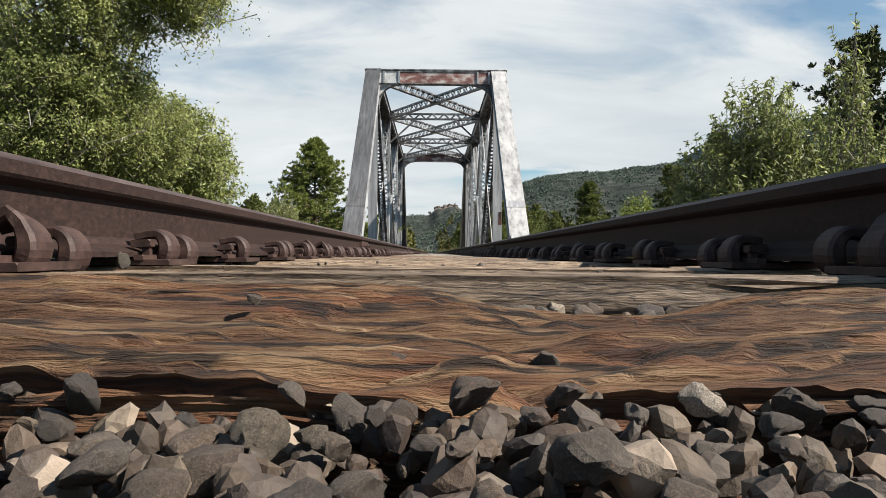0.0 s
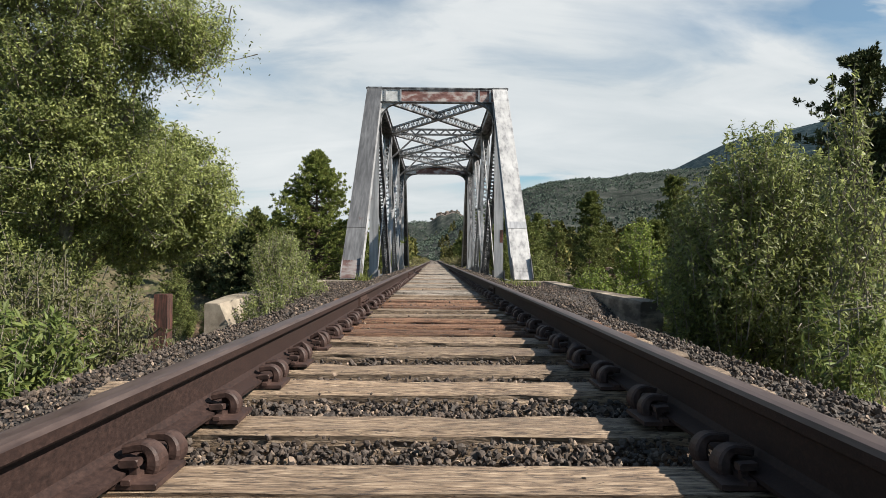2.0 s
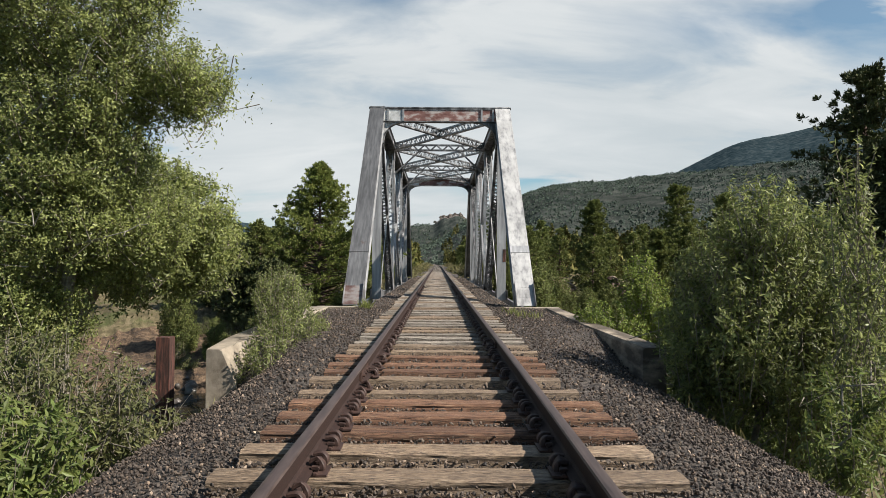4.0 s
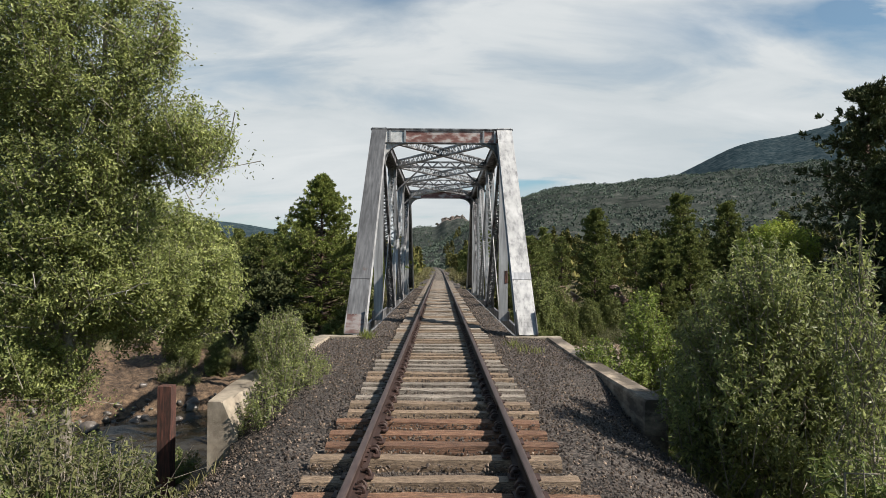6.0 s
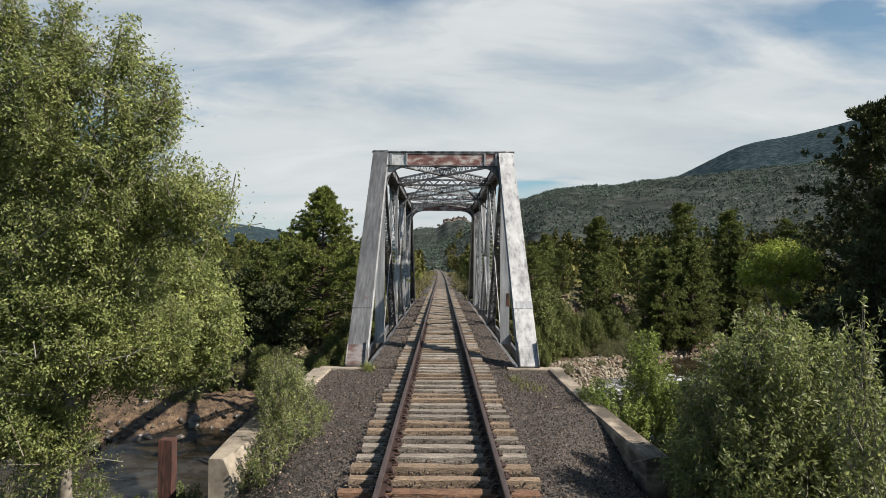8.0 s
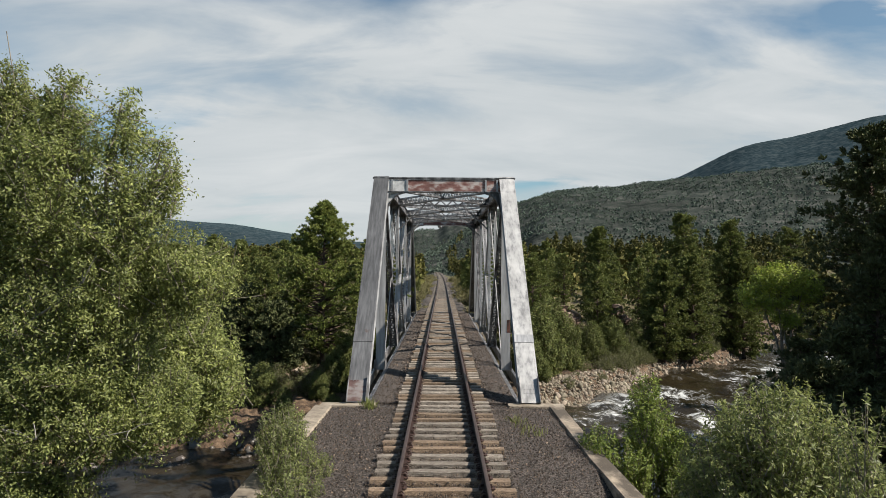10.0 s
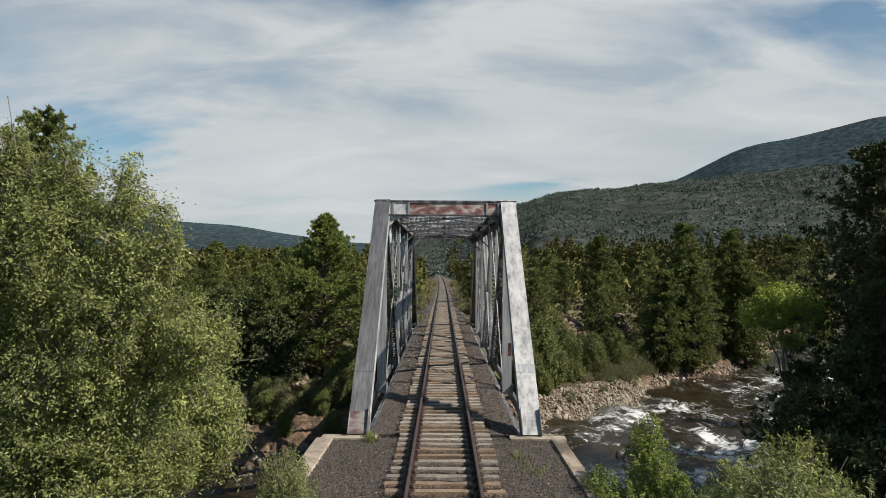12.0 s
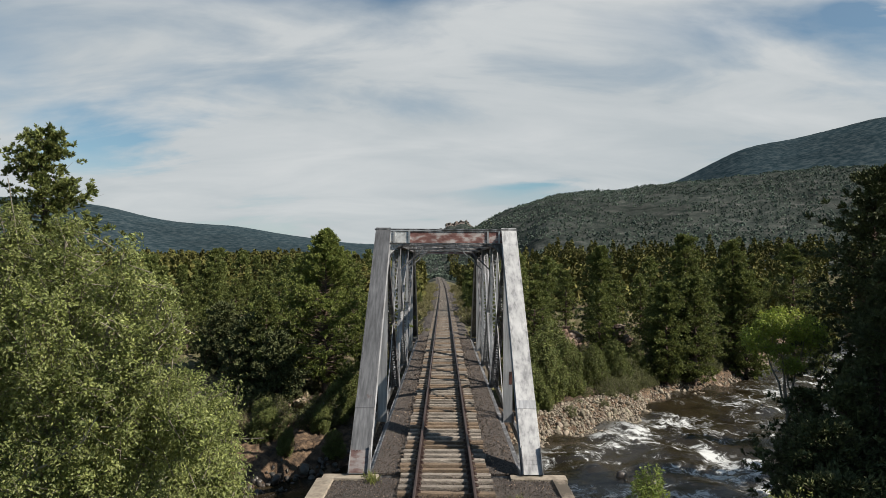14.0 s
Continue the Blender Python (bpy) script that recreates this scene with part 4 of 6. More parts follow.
def truss_side(side):
    x = BX + side * TR
    # top chord
    bm = bmesh.new()
    for s in (-1, 1):
        beam(bm, (x + s * 0.2, PY[1], ZT), (x + s * 0.2, PY[4], ZT), 0.02, 0.36)
        beam(bm, (x + s * 0.22, PY[1], ZT - 0.18), (x + s * 0.22, PY[4], ZT - 0.18), 0.09, 0.016)
    beam(bm, (x, PY[1] - 0.1, ZT + 0.19), (x, PY[4] + 0.1, ZT + 0.19), 0.54, 0.02)
    n = int((PY[4] - PY[1]) / 0.36)
    for k in range(n):
        y = PY[1] + 0.36 * k
        a = 0.2 if k % 2 else -0.2
        beam(bm, (x + a, y, ZT - 0.19), (x - a, y + 0.36, ZT - 0.19), 0.05, 0.01)
    part("top_chord", bm, M_STEEL_DARK, bridge, "dark riveted top chord")
    # bottom chord
    bm = bmesh.new()
    for s in (-1, 1):
        beam(bm, (x + s * 0.2, PY[0], ZB - 0.25), (x + s * 0.2, PY[5], ZB - 0.25), 0.02, 0.38)
        beam(bm, (x + s * 0.22, PY[0], ZB - 0.06), (x + s * 0.22, PY[5], ZB - 0.06), 0.1, 0.016)
    part("bottom_chord", bm, M_STEEL_DARK, bridge)
    # hip verticals and posts
    for k in (1, 2, 3, 4):
        bm = bmesh.new()
        hip = k in (1, 4)
        if hip:
            # a plain rolled hanger: cover plate between two channels
            for s in (-1, 1):
                beam(bm, (x + s * 0.155, PY[k], ZB - 0.1), (x + s * 0.155, PY[k], ZT - 0.15), 0.016, 0.22)
            for s in (-1, 1):
                beam(bm, (x, PY[k] + s * 0.118, ZB - 0.1), (x, PY[k] + s * 0.118, ZT - 0.15), 0.34, 0.014, (0, 1, 0))
        else:
            laced(bm, (x, PY[k], ZB - 0.1), (x, PY[k], ZT - 0.15), 0.38, 0.26, (1, 0, 0), 0.10, 0.014, 0.2, 0.06)
        part("vertical_post", bm, M_STEEL, bridge, "plain silver-grey hanger" if hip else "laced silver-grey vertical post")
        for s in (-1, 1):
            for z, h in ((ZT - 0.35, 0.55), (ZB - 0.02, 0.6)):
                bm = bmesh.new()
                beam(bm, (x + s * 0.2, PY[k] - 0.42, z), (x + s * 0.2, PY[k] + 0.42, z), 0.016, h)
                part("gusset_plate", bm, M_STEEL_DARK, bridge)
    if side > 0:
        bm = bmesh.new()
        box(bm, (x + 0.10, PY[1] - 0.129, 1.42), (0.12, 0.006, 0.5))
        part("paint_patch", bm, M_POST, bridge, "patch of flaking red paint")
    # diagonals
    for a, b, g in ((1, 2, 0.34), (4, 3, 0.34)):
        bm = bmesh.new()
        laced(bm, (x, PY[a], ZT - 0.15), (x, PY[b], ZB), g, 0.24, (1, 0, 0), 0.10, 0.014, 0.2, 0.06)
        part("diagonal", bm, M_STEEL_DARK, bridge, "dark laced diagonal")
    for a, b in ((2, 3), (3, 2)):
        bm = bmesh.new()
        laced(bm, (x, PY[a], ZT - 0.15), (x, PY[b], ZB), 0.26, 0.14, (1, 0, 0), 0.08, 0.012, 0.17, 0.05)
        part("diagonal", bm, M_STEEL, bridge, "silver-grey laced diagonal")
    for a, b in ((2, 1), (3, 4)):
        bm = bmesh.new()
        for s in (-1, 1):
            beam(bm, (x + s * 0.13, PY[a], ZT - 0.15), (x + s * 0.13, PY[b], ZB), 0.03, 0.09)
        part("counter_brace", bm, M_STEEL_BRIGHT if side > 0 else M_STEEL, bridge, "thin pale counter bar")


for side in (-1, 1):
    truss_side(side)


def arc_bracket(bm, cx, y, z, r, sx, th=0.025, wid=0.12):
    """A curved corner bracket as one bent flange, from the strut down to the post."""
    rings = []
    for k in range(11):
        t = math.pi / 2 * k / 10
        x, h = cx + sx * r * (1 - math.sin(t)), z - r * (1 - math.cos(t))
        ox, oz = sx * math.sin(t) * th / 2, math.cos(t) * th / 2
        rings.append([bm.verts.new((x + e * ox, y + f * wid / 2, h + e * oz)) for e, f in ((-1, -1), (1, -1), (1, 1), (-1, 1))])
    for r0, r1 in zip(rings, rings[1:]):
        for k in range(4):
            bm.faces.new((r0[k], r0[(k + 1) % 4], r1[(k + 1) % 4], r1[k]))
    bm.faces.new(rings[0])
    bm.faces.new(rings[-1][::-1])
    bmesh.ops.recalc_face_normals(bm, faces=bm.faces[:])


def corner_web(cx, y, z, r, sx, th=0.02):
    """The plate that fills the corner behind a curved bracket."""
    bm = bmesh.new()
    pts = [(cx, z)] + [(cx + sx * r * (1 - math.sin(t)), z - r * (1 - math.cos(t))) for t in [math.pi / 2 * k / 10 for k in range(11)]]
    rings = [[bm.verts.new((px, y + o, pz)) for px, pz in pts] for o in (-th / 2, th / 2)]
    n = len(pts)
    bm.faces.new(rings[0])
    bm.faces.new(rings[1][::-1])
    for k in range(n):
        bm.faces.new((rings[0][k], rings[1][k], rings[1][(k + 1) % n], rings[0][(k + 1) % n]))
    bmesh.ops.recalc_face_normals(bm, faces=bm.faces[:])
    return bm


def portal(k, sg):
    y, x0, x1 = PY[k], BX - TR, BX + TR
    yo = y + sg * 0.12
    yw = yo + sg * 0.12
    st = part("portal_strut", *(lambda bm: (beam(bm, (x0 + 0.25, yo, ZT + 0.20), (x1 - 0.25, yo, ZT + 0.20), 0.3, 0.03),
                                           beam(bm, (x0 + 0.25, yo, ZT - 0.27), (x1 - 0.25, yo, ZT - 0.27), 0.3, 0.03),
                                           beam(bm, (x0 - 0.33, yo - sg * 0.05, ZT + 0.27), (x1 + 0.33, yo - sg * 0.05, ZT + 0.27), 0.36, 0.05), bm)[-1:])(bmesh.new()), M_STEEL_DARK, bridge, "deep portal strut with red-rusted web")
    bm = bmesh.new()
    beam(bm, (x0 + 1.02, yw, ZT - 0.03), (x1 - 0.82, yw, ZT - 0.03), 0.02, 0.44)
    part("web_plate", bm, M_WEB_RED, st, "maroon rust-bled web plate")
    for a, b, m, lab in ((x0 + 0.24, x0 + 1.02, M_STEEL_WHITE, "chalky white web plate"), (x1 - 0.82, x1 - 0.24, M_WEB_RED, "rust-streaked web plate")):
        bm = bmesh.new()
        beam(bm, (a, yw + 0.003 * sg, ZT - 0.03), (b, yw + 0.003 * sg, ZT - 0.03), 0.026, 0.44)
        part("web_plate", bm, m, st, lab)
    for xs in (x0 + 0.42, x0 + 1.02, x1 - 0.82, x1 - 0.38):
        bm = bmesh.new()
        box(bm, (xs, yw + sg * 0.02, ZT - 0.03), (0.07, 0.05, 0.47))
        part("stiffener", bm, M_STEEL, st)
    bm = bmesh.new()
    for xs in (x0 + 0.42, x0 + 1.02, x1 - 0.82, x1 - 0.38):
        rivets(bm, (xs - 0.06, yw + sg * 0.015, ZT - 0.22), (xs - 0.06, yw + sg * 0.015, ZT + 0.16), (0, sg, 0), 0.09)
    rivets(bm, (x0 + 0.3, yw + sg * 0.015, ZT + 0.16), (x1 - 0.3, yw + sg * 0.015, ZT + 0.16), (0, sg, 0), 0.12)
    tagged(part("rivets", bm, M_STEEL_DARK, st), kind="stuff")
    for sx, cx in ((1, x0 + 0.22), (-1, x1 - 0.22)):
        bm = bmesh.new()
        arc_bracket(bm, cx, yo, ZT - 0.27, 0.85, sx, 0.07, 0.24)
        bracket = part("curved_bracket", bm, M_STEEL_DARK, st, "dark curved corner bracket")
        # corner plates carry painted light: the left whitened as lit, the right dark
        part("corner_web", corner_web(cx, yo + sg * 0.05, ZT - 0.28, 0.85, sx), M_STEEL_WHITE if sx > 0 else M_STEEL_DARK, bracket, "corner plate whitened as if lit" if sx > 0 else "")


portal(1, -1)
portal(4, 1)


def sway(k):
    y, x0, x1 = PY[k], BX - TR + 0.2, BX + TR - 0.2
    bm = bmesh.new()
    laced(bm, (x0, y, ZT - 0.02), (x1, y, ZT - 0.02), 0.32, 0.16, (0, 0, 1), 0.07, 0.012, 0.3, 0.05)
    st = part("sway_strut", bm, M_STEEL_DARK, bridge, "dark laced sway strut")
    for s, x in ((1, x0), (-1, x1)):
        bm = bmesh.new()
        for o in (-0.06, 0.06):
            beam(bm, (x + s * 1.25, y + o, ZT - 0.18), (x, y + o, ZT - 1.35), 0.06, 0.06, (0, 1, 0))
        part("knee_brace", bm, M_STEEL_DARK, st)


for k in (2, 3):
    sway(k)


def top_laterals():
    for k in (1, 2, 3):
        # one brace of each pair is coloured pale as if sunlit, its mate dark
        for s, mat, lab in ((1, M_STEEL_DARK, "dark laced lateral brace"), (-1, M_STEEL_BRIGHT, "pale laced lateral brace")):
            bm = bmesh.new()
            laced(bm, (BX - s * (TR - 0.2), PY[k] + 0.15, ZT + 0.02 * s), (BX + s * (TR - 0.2), PY[k + 1] - 0.15, ZT + 0.02 * s), 0.36, 0.16, (0, 0, 1), 0.055, 0.012, 0.22, 0.045)
            part("lateral_brace", bm, M_STEEL if s < 0 else mat, bridge, lab)
        bm = bmesh.new()
        box(bm, (BX, (PY[k] + PY[k + 1]) / 2, ZT - 0.13), (0.5, 0.5, 0.016))
        part("gusset_plate", bm, M_STEEL_DARK, bridge)


top_laterals()


def deck():
    d = thing("bridge_deck", "ballasted bridge deck with dark gravel beside the ties", "bridge deck")
    bm = bmesh.new()
    box(bm, (BX, (Y0 + PY[5]) / 2, -0.145 - 0.03), (4.2, PY[5] - Y0 - 0.4, 0.06))
    bmesh.ops.subdivide_edges(bm, edges=bm.edges[:], cuts=1)
    part("gravel_bed", bm, bpy.data.materials["ballast_gravel"], d, "dark gravel bed")
    bm = bmesh.new()
    box(bm, (BX, (Y0 + PY[5]) / 2, -0.36), (3.86, PY[5] - Y0 - 0.42, 0.30))
    part("trough", bm, M_STEEL_DARK, d)
    for s in (-1, 1):
        bm = bmesh.new()
        box(bm, (BX + s * 2.13, (Y0 + PY[5]) / 2, -0.32), (0.05, PY[5] - Y0 - 0.4, 0.3))
        part("kerb_plate", bm, M_STEEL_DARK, d)
    for k in range(6):
        bm = bmesh.new()
        beam(bm, (BX - TR, PY[k], -0.85), (BX + TR, PY[k], -0.85), 0.32, 0.02)
        beam(bm, (BX - TR, PY[k], -0.70), (BX + TR, PY[k], -0.70), 0.02, 0.5)
        part("floor_beam", bm, M_STEEL_DARK, d)
    for s in (-1, 1):
        bm = bmesh.new()
        beam(bm, (BX + s * 0.9, Y0, -0.66), (BX + s * 0.9, PY[5], -0.66), 0.25, 0.28)
        part("stringer", bm, M_STEEL_DARK, d)


deck()


def wing_wall(parent, side, rows, label, thick=0.46, low=-6.5):
    """A cast wall along the fill. rows: y, distance of its inner face from the middle, height of its top, and how wide its inner top edge is chamfered."""
    bm = bmesh.new()
    rings = []
    for y, x, z, cut in rows:
        sec = [(x, low), (x, z - 1.6 * cut), (x + 0.7 * cut, z), (x + thick, z), (x + thick, low)]
        rings.append([bm.verts.new((side * a, y, b)) for a, b in sec])
    for r0, r1 in zip(rings, rings[1:]):
        for k in range(5):
            bm.faces.new((r0[k], r0[(k + 1) % 5], r1[(k + 1) % 5], r1[k]))
    bm.faces.new(rings[0])
    bm.faces.new(rings[-1][::-1])
    bmesh.ops.recalc_face_normals(bm, faces=bm.faces[:])
    bmesh.ops.bevel(bm, geom=bm.edges[:], offset=0.02, segments=2)
    return part("wing_wall", bm, M_CONCRETE_DARK if side > 0 else M_CONCRETE, parent, label)


def abutments():
    a = thing("abutment", "tan weathered concrete bridge abutment with wing walls", "abutment")
    wing_wall(a, -1, [(18.95, 3.05, -0.09, 0.03), (14.0, 3.10, -0.11, 0.03), (11.7, 3.12, -0.14, 0.03), (10.5, 3.10, -0.20, 0.34)], "tan wing wall with a chamfered end")
    wing_wall(a, 1, [(18.95, 2.95, -0.09, 0.03), (14.0, 2.98, -0.11, 0.03), (11.3, 3.08, -0.12, 0.03), (10.5, 3.14, -0.14, 0.03)], "tan wing wall with stains and painted-in shade", 0.36)
    bm = bmesh.new()
    for s in (-1, 1):
        box(bm, (s * 2.62, 19.15, -3.3), (1.55, 0.42, 6.4))
    box(bm, (0, 19.12, -3.45), (3.8, 0.36, 6.1))
    box(bm, (0, 19.75, -3.6), (6.4, 0.9, 5.9))
    bmesh.ops.bevel(bm, geom=bm.edges[:], offset=0.025, segments=2)
    part("back_wall", bm, M_CONCRETE, a, "tan concrete back wall")
    b = thing("abutment", "tan weathered concrete bridge abutment on the far bank", "abutment")
    bm = bmesh.new()
    box(bm, (BX, 57.0, -3.6), (7.2, 1.4, 6.0))
    bmesh.ops.bevel(bm, geom=bm.edges[:], offset=0.04, segments=2)
    part("back_wall", bm, M_CONCRETE, b)


abutments()


# ---- plants ----
def leaves(rng, C, out, size, aspect=0.5, droop=0.25):
    """Folded leaves round the points C that turn their faces outwards and up to the light, each its own island."""
    n = len(C)
    u = out * 0.5 + np.array([0.15, 0, 0.4]) + rng.normal(0, 0.6, (n, 3))
    u /= np.linalg.norm(u, axis=1, keepdims=True)
    d = rng.normal(0, 1, (n, 3)) + out * 0.5
    d[:, 2] -= droop
    d -= u * (d * u).sum(1, keepdims=True)
    d /= np.linalg.norm(d, axis=1, keepdims=True)
    s = np.cross(d, u)
    L = (size * rng.uniform(0.6, 1.25, n))[:, None]
    W = L * aspect
    V = np.stack([C - d * L / 2, C + s * W / 2 + u * W * 0.15, C + d * L / 2, C - s * W / 2 + u * W * 0.15], 1).reshape(-1, 3)
    F = np.arange(4 * n).reshape(n, 4)
    return V, F


def crown_sprays(rng, lobes, sprays, per, length, width, lift=0.45):
    """Leafy sprays that stand out of the lobes of a crown, with a few inside, and the places of their leaves."""
    C = np.array([c for c, _ in lobes], float)
    R = np.array([r for _, r in lobes], float)
    area = R[:, 0] * R[:, 2] + R[:, 1] * R[:, 2] + R[:, 0] * R[:, 1]
    m = sprays * 5
    pick = rng.choice(len(lobes), m, p=area / area.sum())
    d = rng.normal(0, 1, (m, 3))
    d /= np.linalg.norm(d, axis=1, keepdims=True)
    deep = rng.random(m) < 0.22
    tip = C[pick] + d * R[pick] * np.where(deep, rng.uniform(0.45, 0.8, m), rng.uniform(0.86, 1.06, m))[:, None]
    near = np.linalg.norm((tip[:, None] - C[None]) / R[None], axis=2)
    near[np.arange(m), pick] = 9
    keep = np.flatnonzero((near.min(1) > 0.8) | deep)[:sprays]
    d, pick, tip = d[keep], pick[keep], tip[keep]
    out = d / R[pick]
    out /= np.linalg.norm(out, axis=1, keepdims=True)
    grow = out * 0.75 + np.array([0, 0, lift]) + rng.normal(0, 0.28, d.shape)
    grow /= np.linalg.norm(grow, axis=1, keepdims=True)
    n = len(tip)
    L = length * rng.uniform(0.6, 1.4, (n, 1))
    root = tip - grow * L
    t = rng.uniform(0, 1, (n, per, 1)) ** 0.8
    off = rng.normal(0, 1, (n, per, 3)) * width * (0.3 + 0.8 * (1 - t))
    Q = root[:, None] + (grow * L)[:, None] * t + off
    face = np.repeat(out[:, None], per, 1) + off / width * 0.22
    return Q.reshape(-1, 3), face.reshape(-1, 3), root, tip


def limbs(rng, base, lobes, trunk_r, extra, fork):
    """A trunk that forks into limbs, one for each lobe, and thinner boughs."""
    foot = Vector(base)
    mid = sum((Vector(c) for c, _ in lobes), Vector()) / len(lobes)
    base = foot.lerp(mid, fork)
    stem = [foot, foot.lerp(base, 0.35) + Vector(rng.normal(0, 0.04, 3)), foot.lerp(base, 0.7) + Vector(rng.normal(0, 0.05, 3)), base]
    out = [tube(stem, [trunk_r * 1.5, trunk_r * 1.3, trunk_r * 1.15, trunk_r], 9)]
    trunk_r *= 0.55
    for c, r in lobes:
        c = Vector(c)
        pts, n = [], 7
        for i in range(n + 1):
            t = i / n
            p = base.lerp(c, t)
            p.z = base.z + (c.z + 0.4 * r[2] - base.z) * t ** 0.8
            p += Vector(rng.normal(0, 0.05 + 0.05 * t, 3)) * (0 < i)
            pts.append(p)
        out.append(tube(pts, [trunk_r * (1 - 0.85 * i / n) + 0.008 for i in range(n + 1)], 7))
        for _ in range(extra):
            k = rng.integers(3, n)
            e = c + Vector(rng.normal(0, 0.5, 3) * np.array(r))
            m = pts[k].lerp(e, 0.5) + Vector(rng.normal(0, 0.1, 3))
            out.append(tube([pts[k], m, e], [trunk_r * 0.28, trunk_r * 0.16, 0.006], 5))
    return merge(out)


def leafy(name, label, category, base, lobes, mat, bark, seed, sprays, per, size, aspect=0.5, trunk_r=0.1, length=0.6, width=0.11, boughs=4, lift=0.45):
    rng = np.random.default_rng(seed)
    ob = thing(name, label, category)
    wood_mesh = limbs(rng, base, lobes, trunk_r, boughs, 0.64 if category == "tree" else 0.3)
    Q, face, root, tip = crown_sprays(rng, lobes, sprays, per, length, width, lift)
    V, F = leaves(rng, Q, face, size, aspect)
    mesh_ob("crown", V, F, mat, ob)
    thick = min(0.009, 0.5 * trunk_r)
    V, F = merge([wood_mesh] + [tube([tuple(p), tuple(p * 0.5 + q * 0.5 + (0, 0, -0.02)), tuple(q)], [thick, thick * 0.65, thick * 0.3], 3) for p, q in zip(root, tip)])
    mesh_ob("trunk", V, F, bark, ob, smooth=True)
    return ob


leafy("cottonwood_tree", "tall leafy cottonwood with grey-green leaves beside the track", "tree", (-5.75, 10.4, -3.2),
      [((-6.05, 9.4, 4.8), (0.85, 1.0, 1.35)), ((-5.2, 9.3, 4.65), (0.75, 0.9, 1.35)), ((-4.35, 9.3, 4.35), (0.7, 0.85, 1.35)), ((-5.95, 9.3, 6.05), (0.32, 0.35, 0.6)), ((-5.15, 9.2, 5.9), (0.3, 0.32, 0.6)), ((-4.3, 9.2, 5.6), (0.3, 0.32, 0.6)), ((-3.8, 9.2, 5.0), (0.27, 0.3, 0.5)), ((-3.5, 9.5, 3.72), (0.6, 0.7, 0.6)), ((-5.1, 9.6, 3.1), (1.15, 1.2, 1.35)),
       ((-4.1, 9.6, 3.75), (0.5, 0.6, 0.5)), ((-5.6, 9.8, 1.9), (1.4, 1.3, 1.2)), ((-4.45, 10.2, 1.75), (0.85, 0.85, 0.7)), ((-5.0, 10.2, 1.5), (0.95, 0.9, 0.65)), ((-6.1, 9.8, 0.7), (0.9, 1.0, 0.8)), ((-5.6, 10.0, 0.3), (0.6, 0.6, 0.55)), ((-7.3, 10.0, 3.6), (1.2, 1.3, 2.2))],
      M_LEAF, M_PALE_BARK, 1, 2300, 104, 0.058, 0.42, 0.085, 0.62, 0.12)


def dead_limb(pts, r):
    """A bare pale limb that shows through the leaves."""
    tree = bpy.data.objects["cottonwood_tree"]
    n = len(pts)
    twigs = [tube(pts, [r * (1 - 0.75 * i / (n - 1)) for i in range(n)], 7)]
    rng = np.random.default_rng(int(r * 1000))
    for p in pts[1:]:
        for _ in range(2):
            e = Vector(p) + Vector(rng.normal(0, 0.15, 3)) + Vector((0.15, 0, 0.08))
            twigs.append(tube([p, tuple(Vector(p).lerp(e, 0.5) + Vector((0, 0, 0.03))), tuple(e)], [r * 0.35, r * 0.25, 0.004], 5))
    V, F = merge(twigs)
    mesh_ob("dead_limb", V, F, M_DEAD, tree, "bare bleached limb", smooth=True)


dead_limb([(-5.9, 9.3, 2.75), (-5.4, 9.0, 3.05), (-5.0, 8.75, 3.25), (-4.55, 8.6, 3.55)], 0.028)
dead_limb([(-6.3, 9.2, 1.62), (-5.7, 8.8, 1.66), (-5.1, 8.6, 1.58)], 0.024)
dead_limb([(-6.2, 9.2, 2.3), (-6.0, 8.8, 2.75), (-5.7, 8.6, 3.1)], 0.024)
dead_limb([(-5.3, 9.5, 1.3), (-4.8, 9.3, 1.4), (-4.2, 9.2, 1.55)], 0.02)
leafy("cottonwood_tree", "younger leafy cottonwood behind the taller one", "tree", (-8.9, 14.6, -3.4),
      [((-4.95, 13.2, 1.7), (1.2, 1.2, 1.25)), ((-5.9, 13.4, 1.2), (1.3, 1.2, 0.9)), ((-6.9, 13.7, 2.6), (1.5, 1.4, 1.4)), ((-5.7, 13.6, 2.3), (1.1, 1.1, 1.0)), ((-7.9, 13.4, 1.3), (1.2, 1.2, 0.9))],
      M_LEAF, M_PALE_BARK, 2, 1300, 60, 0.088, 0.42, 0.085, 0.62, 0.125)
# the last lobe, hidden behind the rest, is added to shade the ballast
leafy("willow_shrub", "broad grey-green willow shrub on the bank", "shrub", (4.1, 9.0, -1.6),
      [((4.0, 8.8, 0.7), (1.0, 1.0, 1.2)), ((4.1, 8.7, 1.7), (0.6, 0.7, 0.65)), ((4.8, 9.1, 1.2), (0.75, 0.9, 0.9)), ((3.5, 9.2, 0.1), (0.6, 0.7, 0.7)), ((4.6, 8.3, 0.0), (0.9, 0.8, 0.7)), ((5.2, 8.6, 0.5), (0.7, 0.8, 0.9)), ((5.5, 9.4, 0.3), (0.9, 1.0, 0.9)), ((4.35, 10.3, 0.9), (0.7, 0.7, 0.9))],
      M_WILLOW, M_PALE_BARK, 3, 1180, 52, 0.088, 0.34, 0.04, 0.85, 0.075, 6, 1.1)
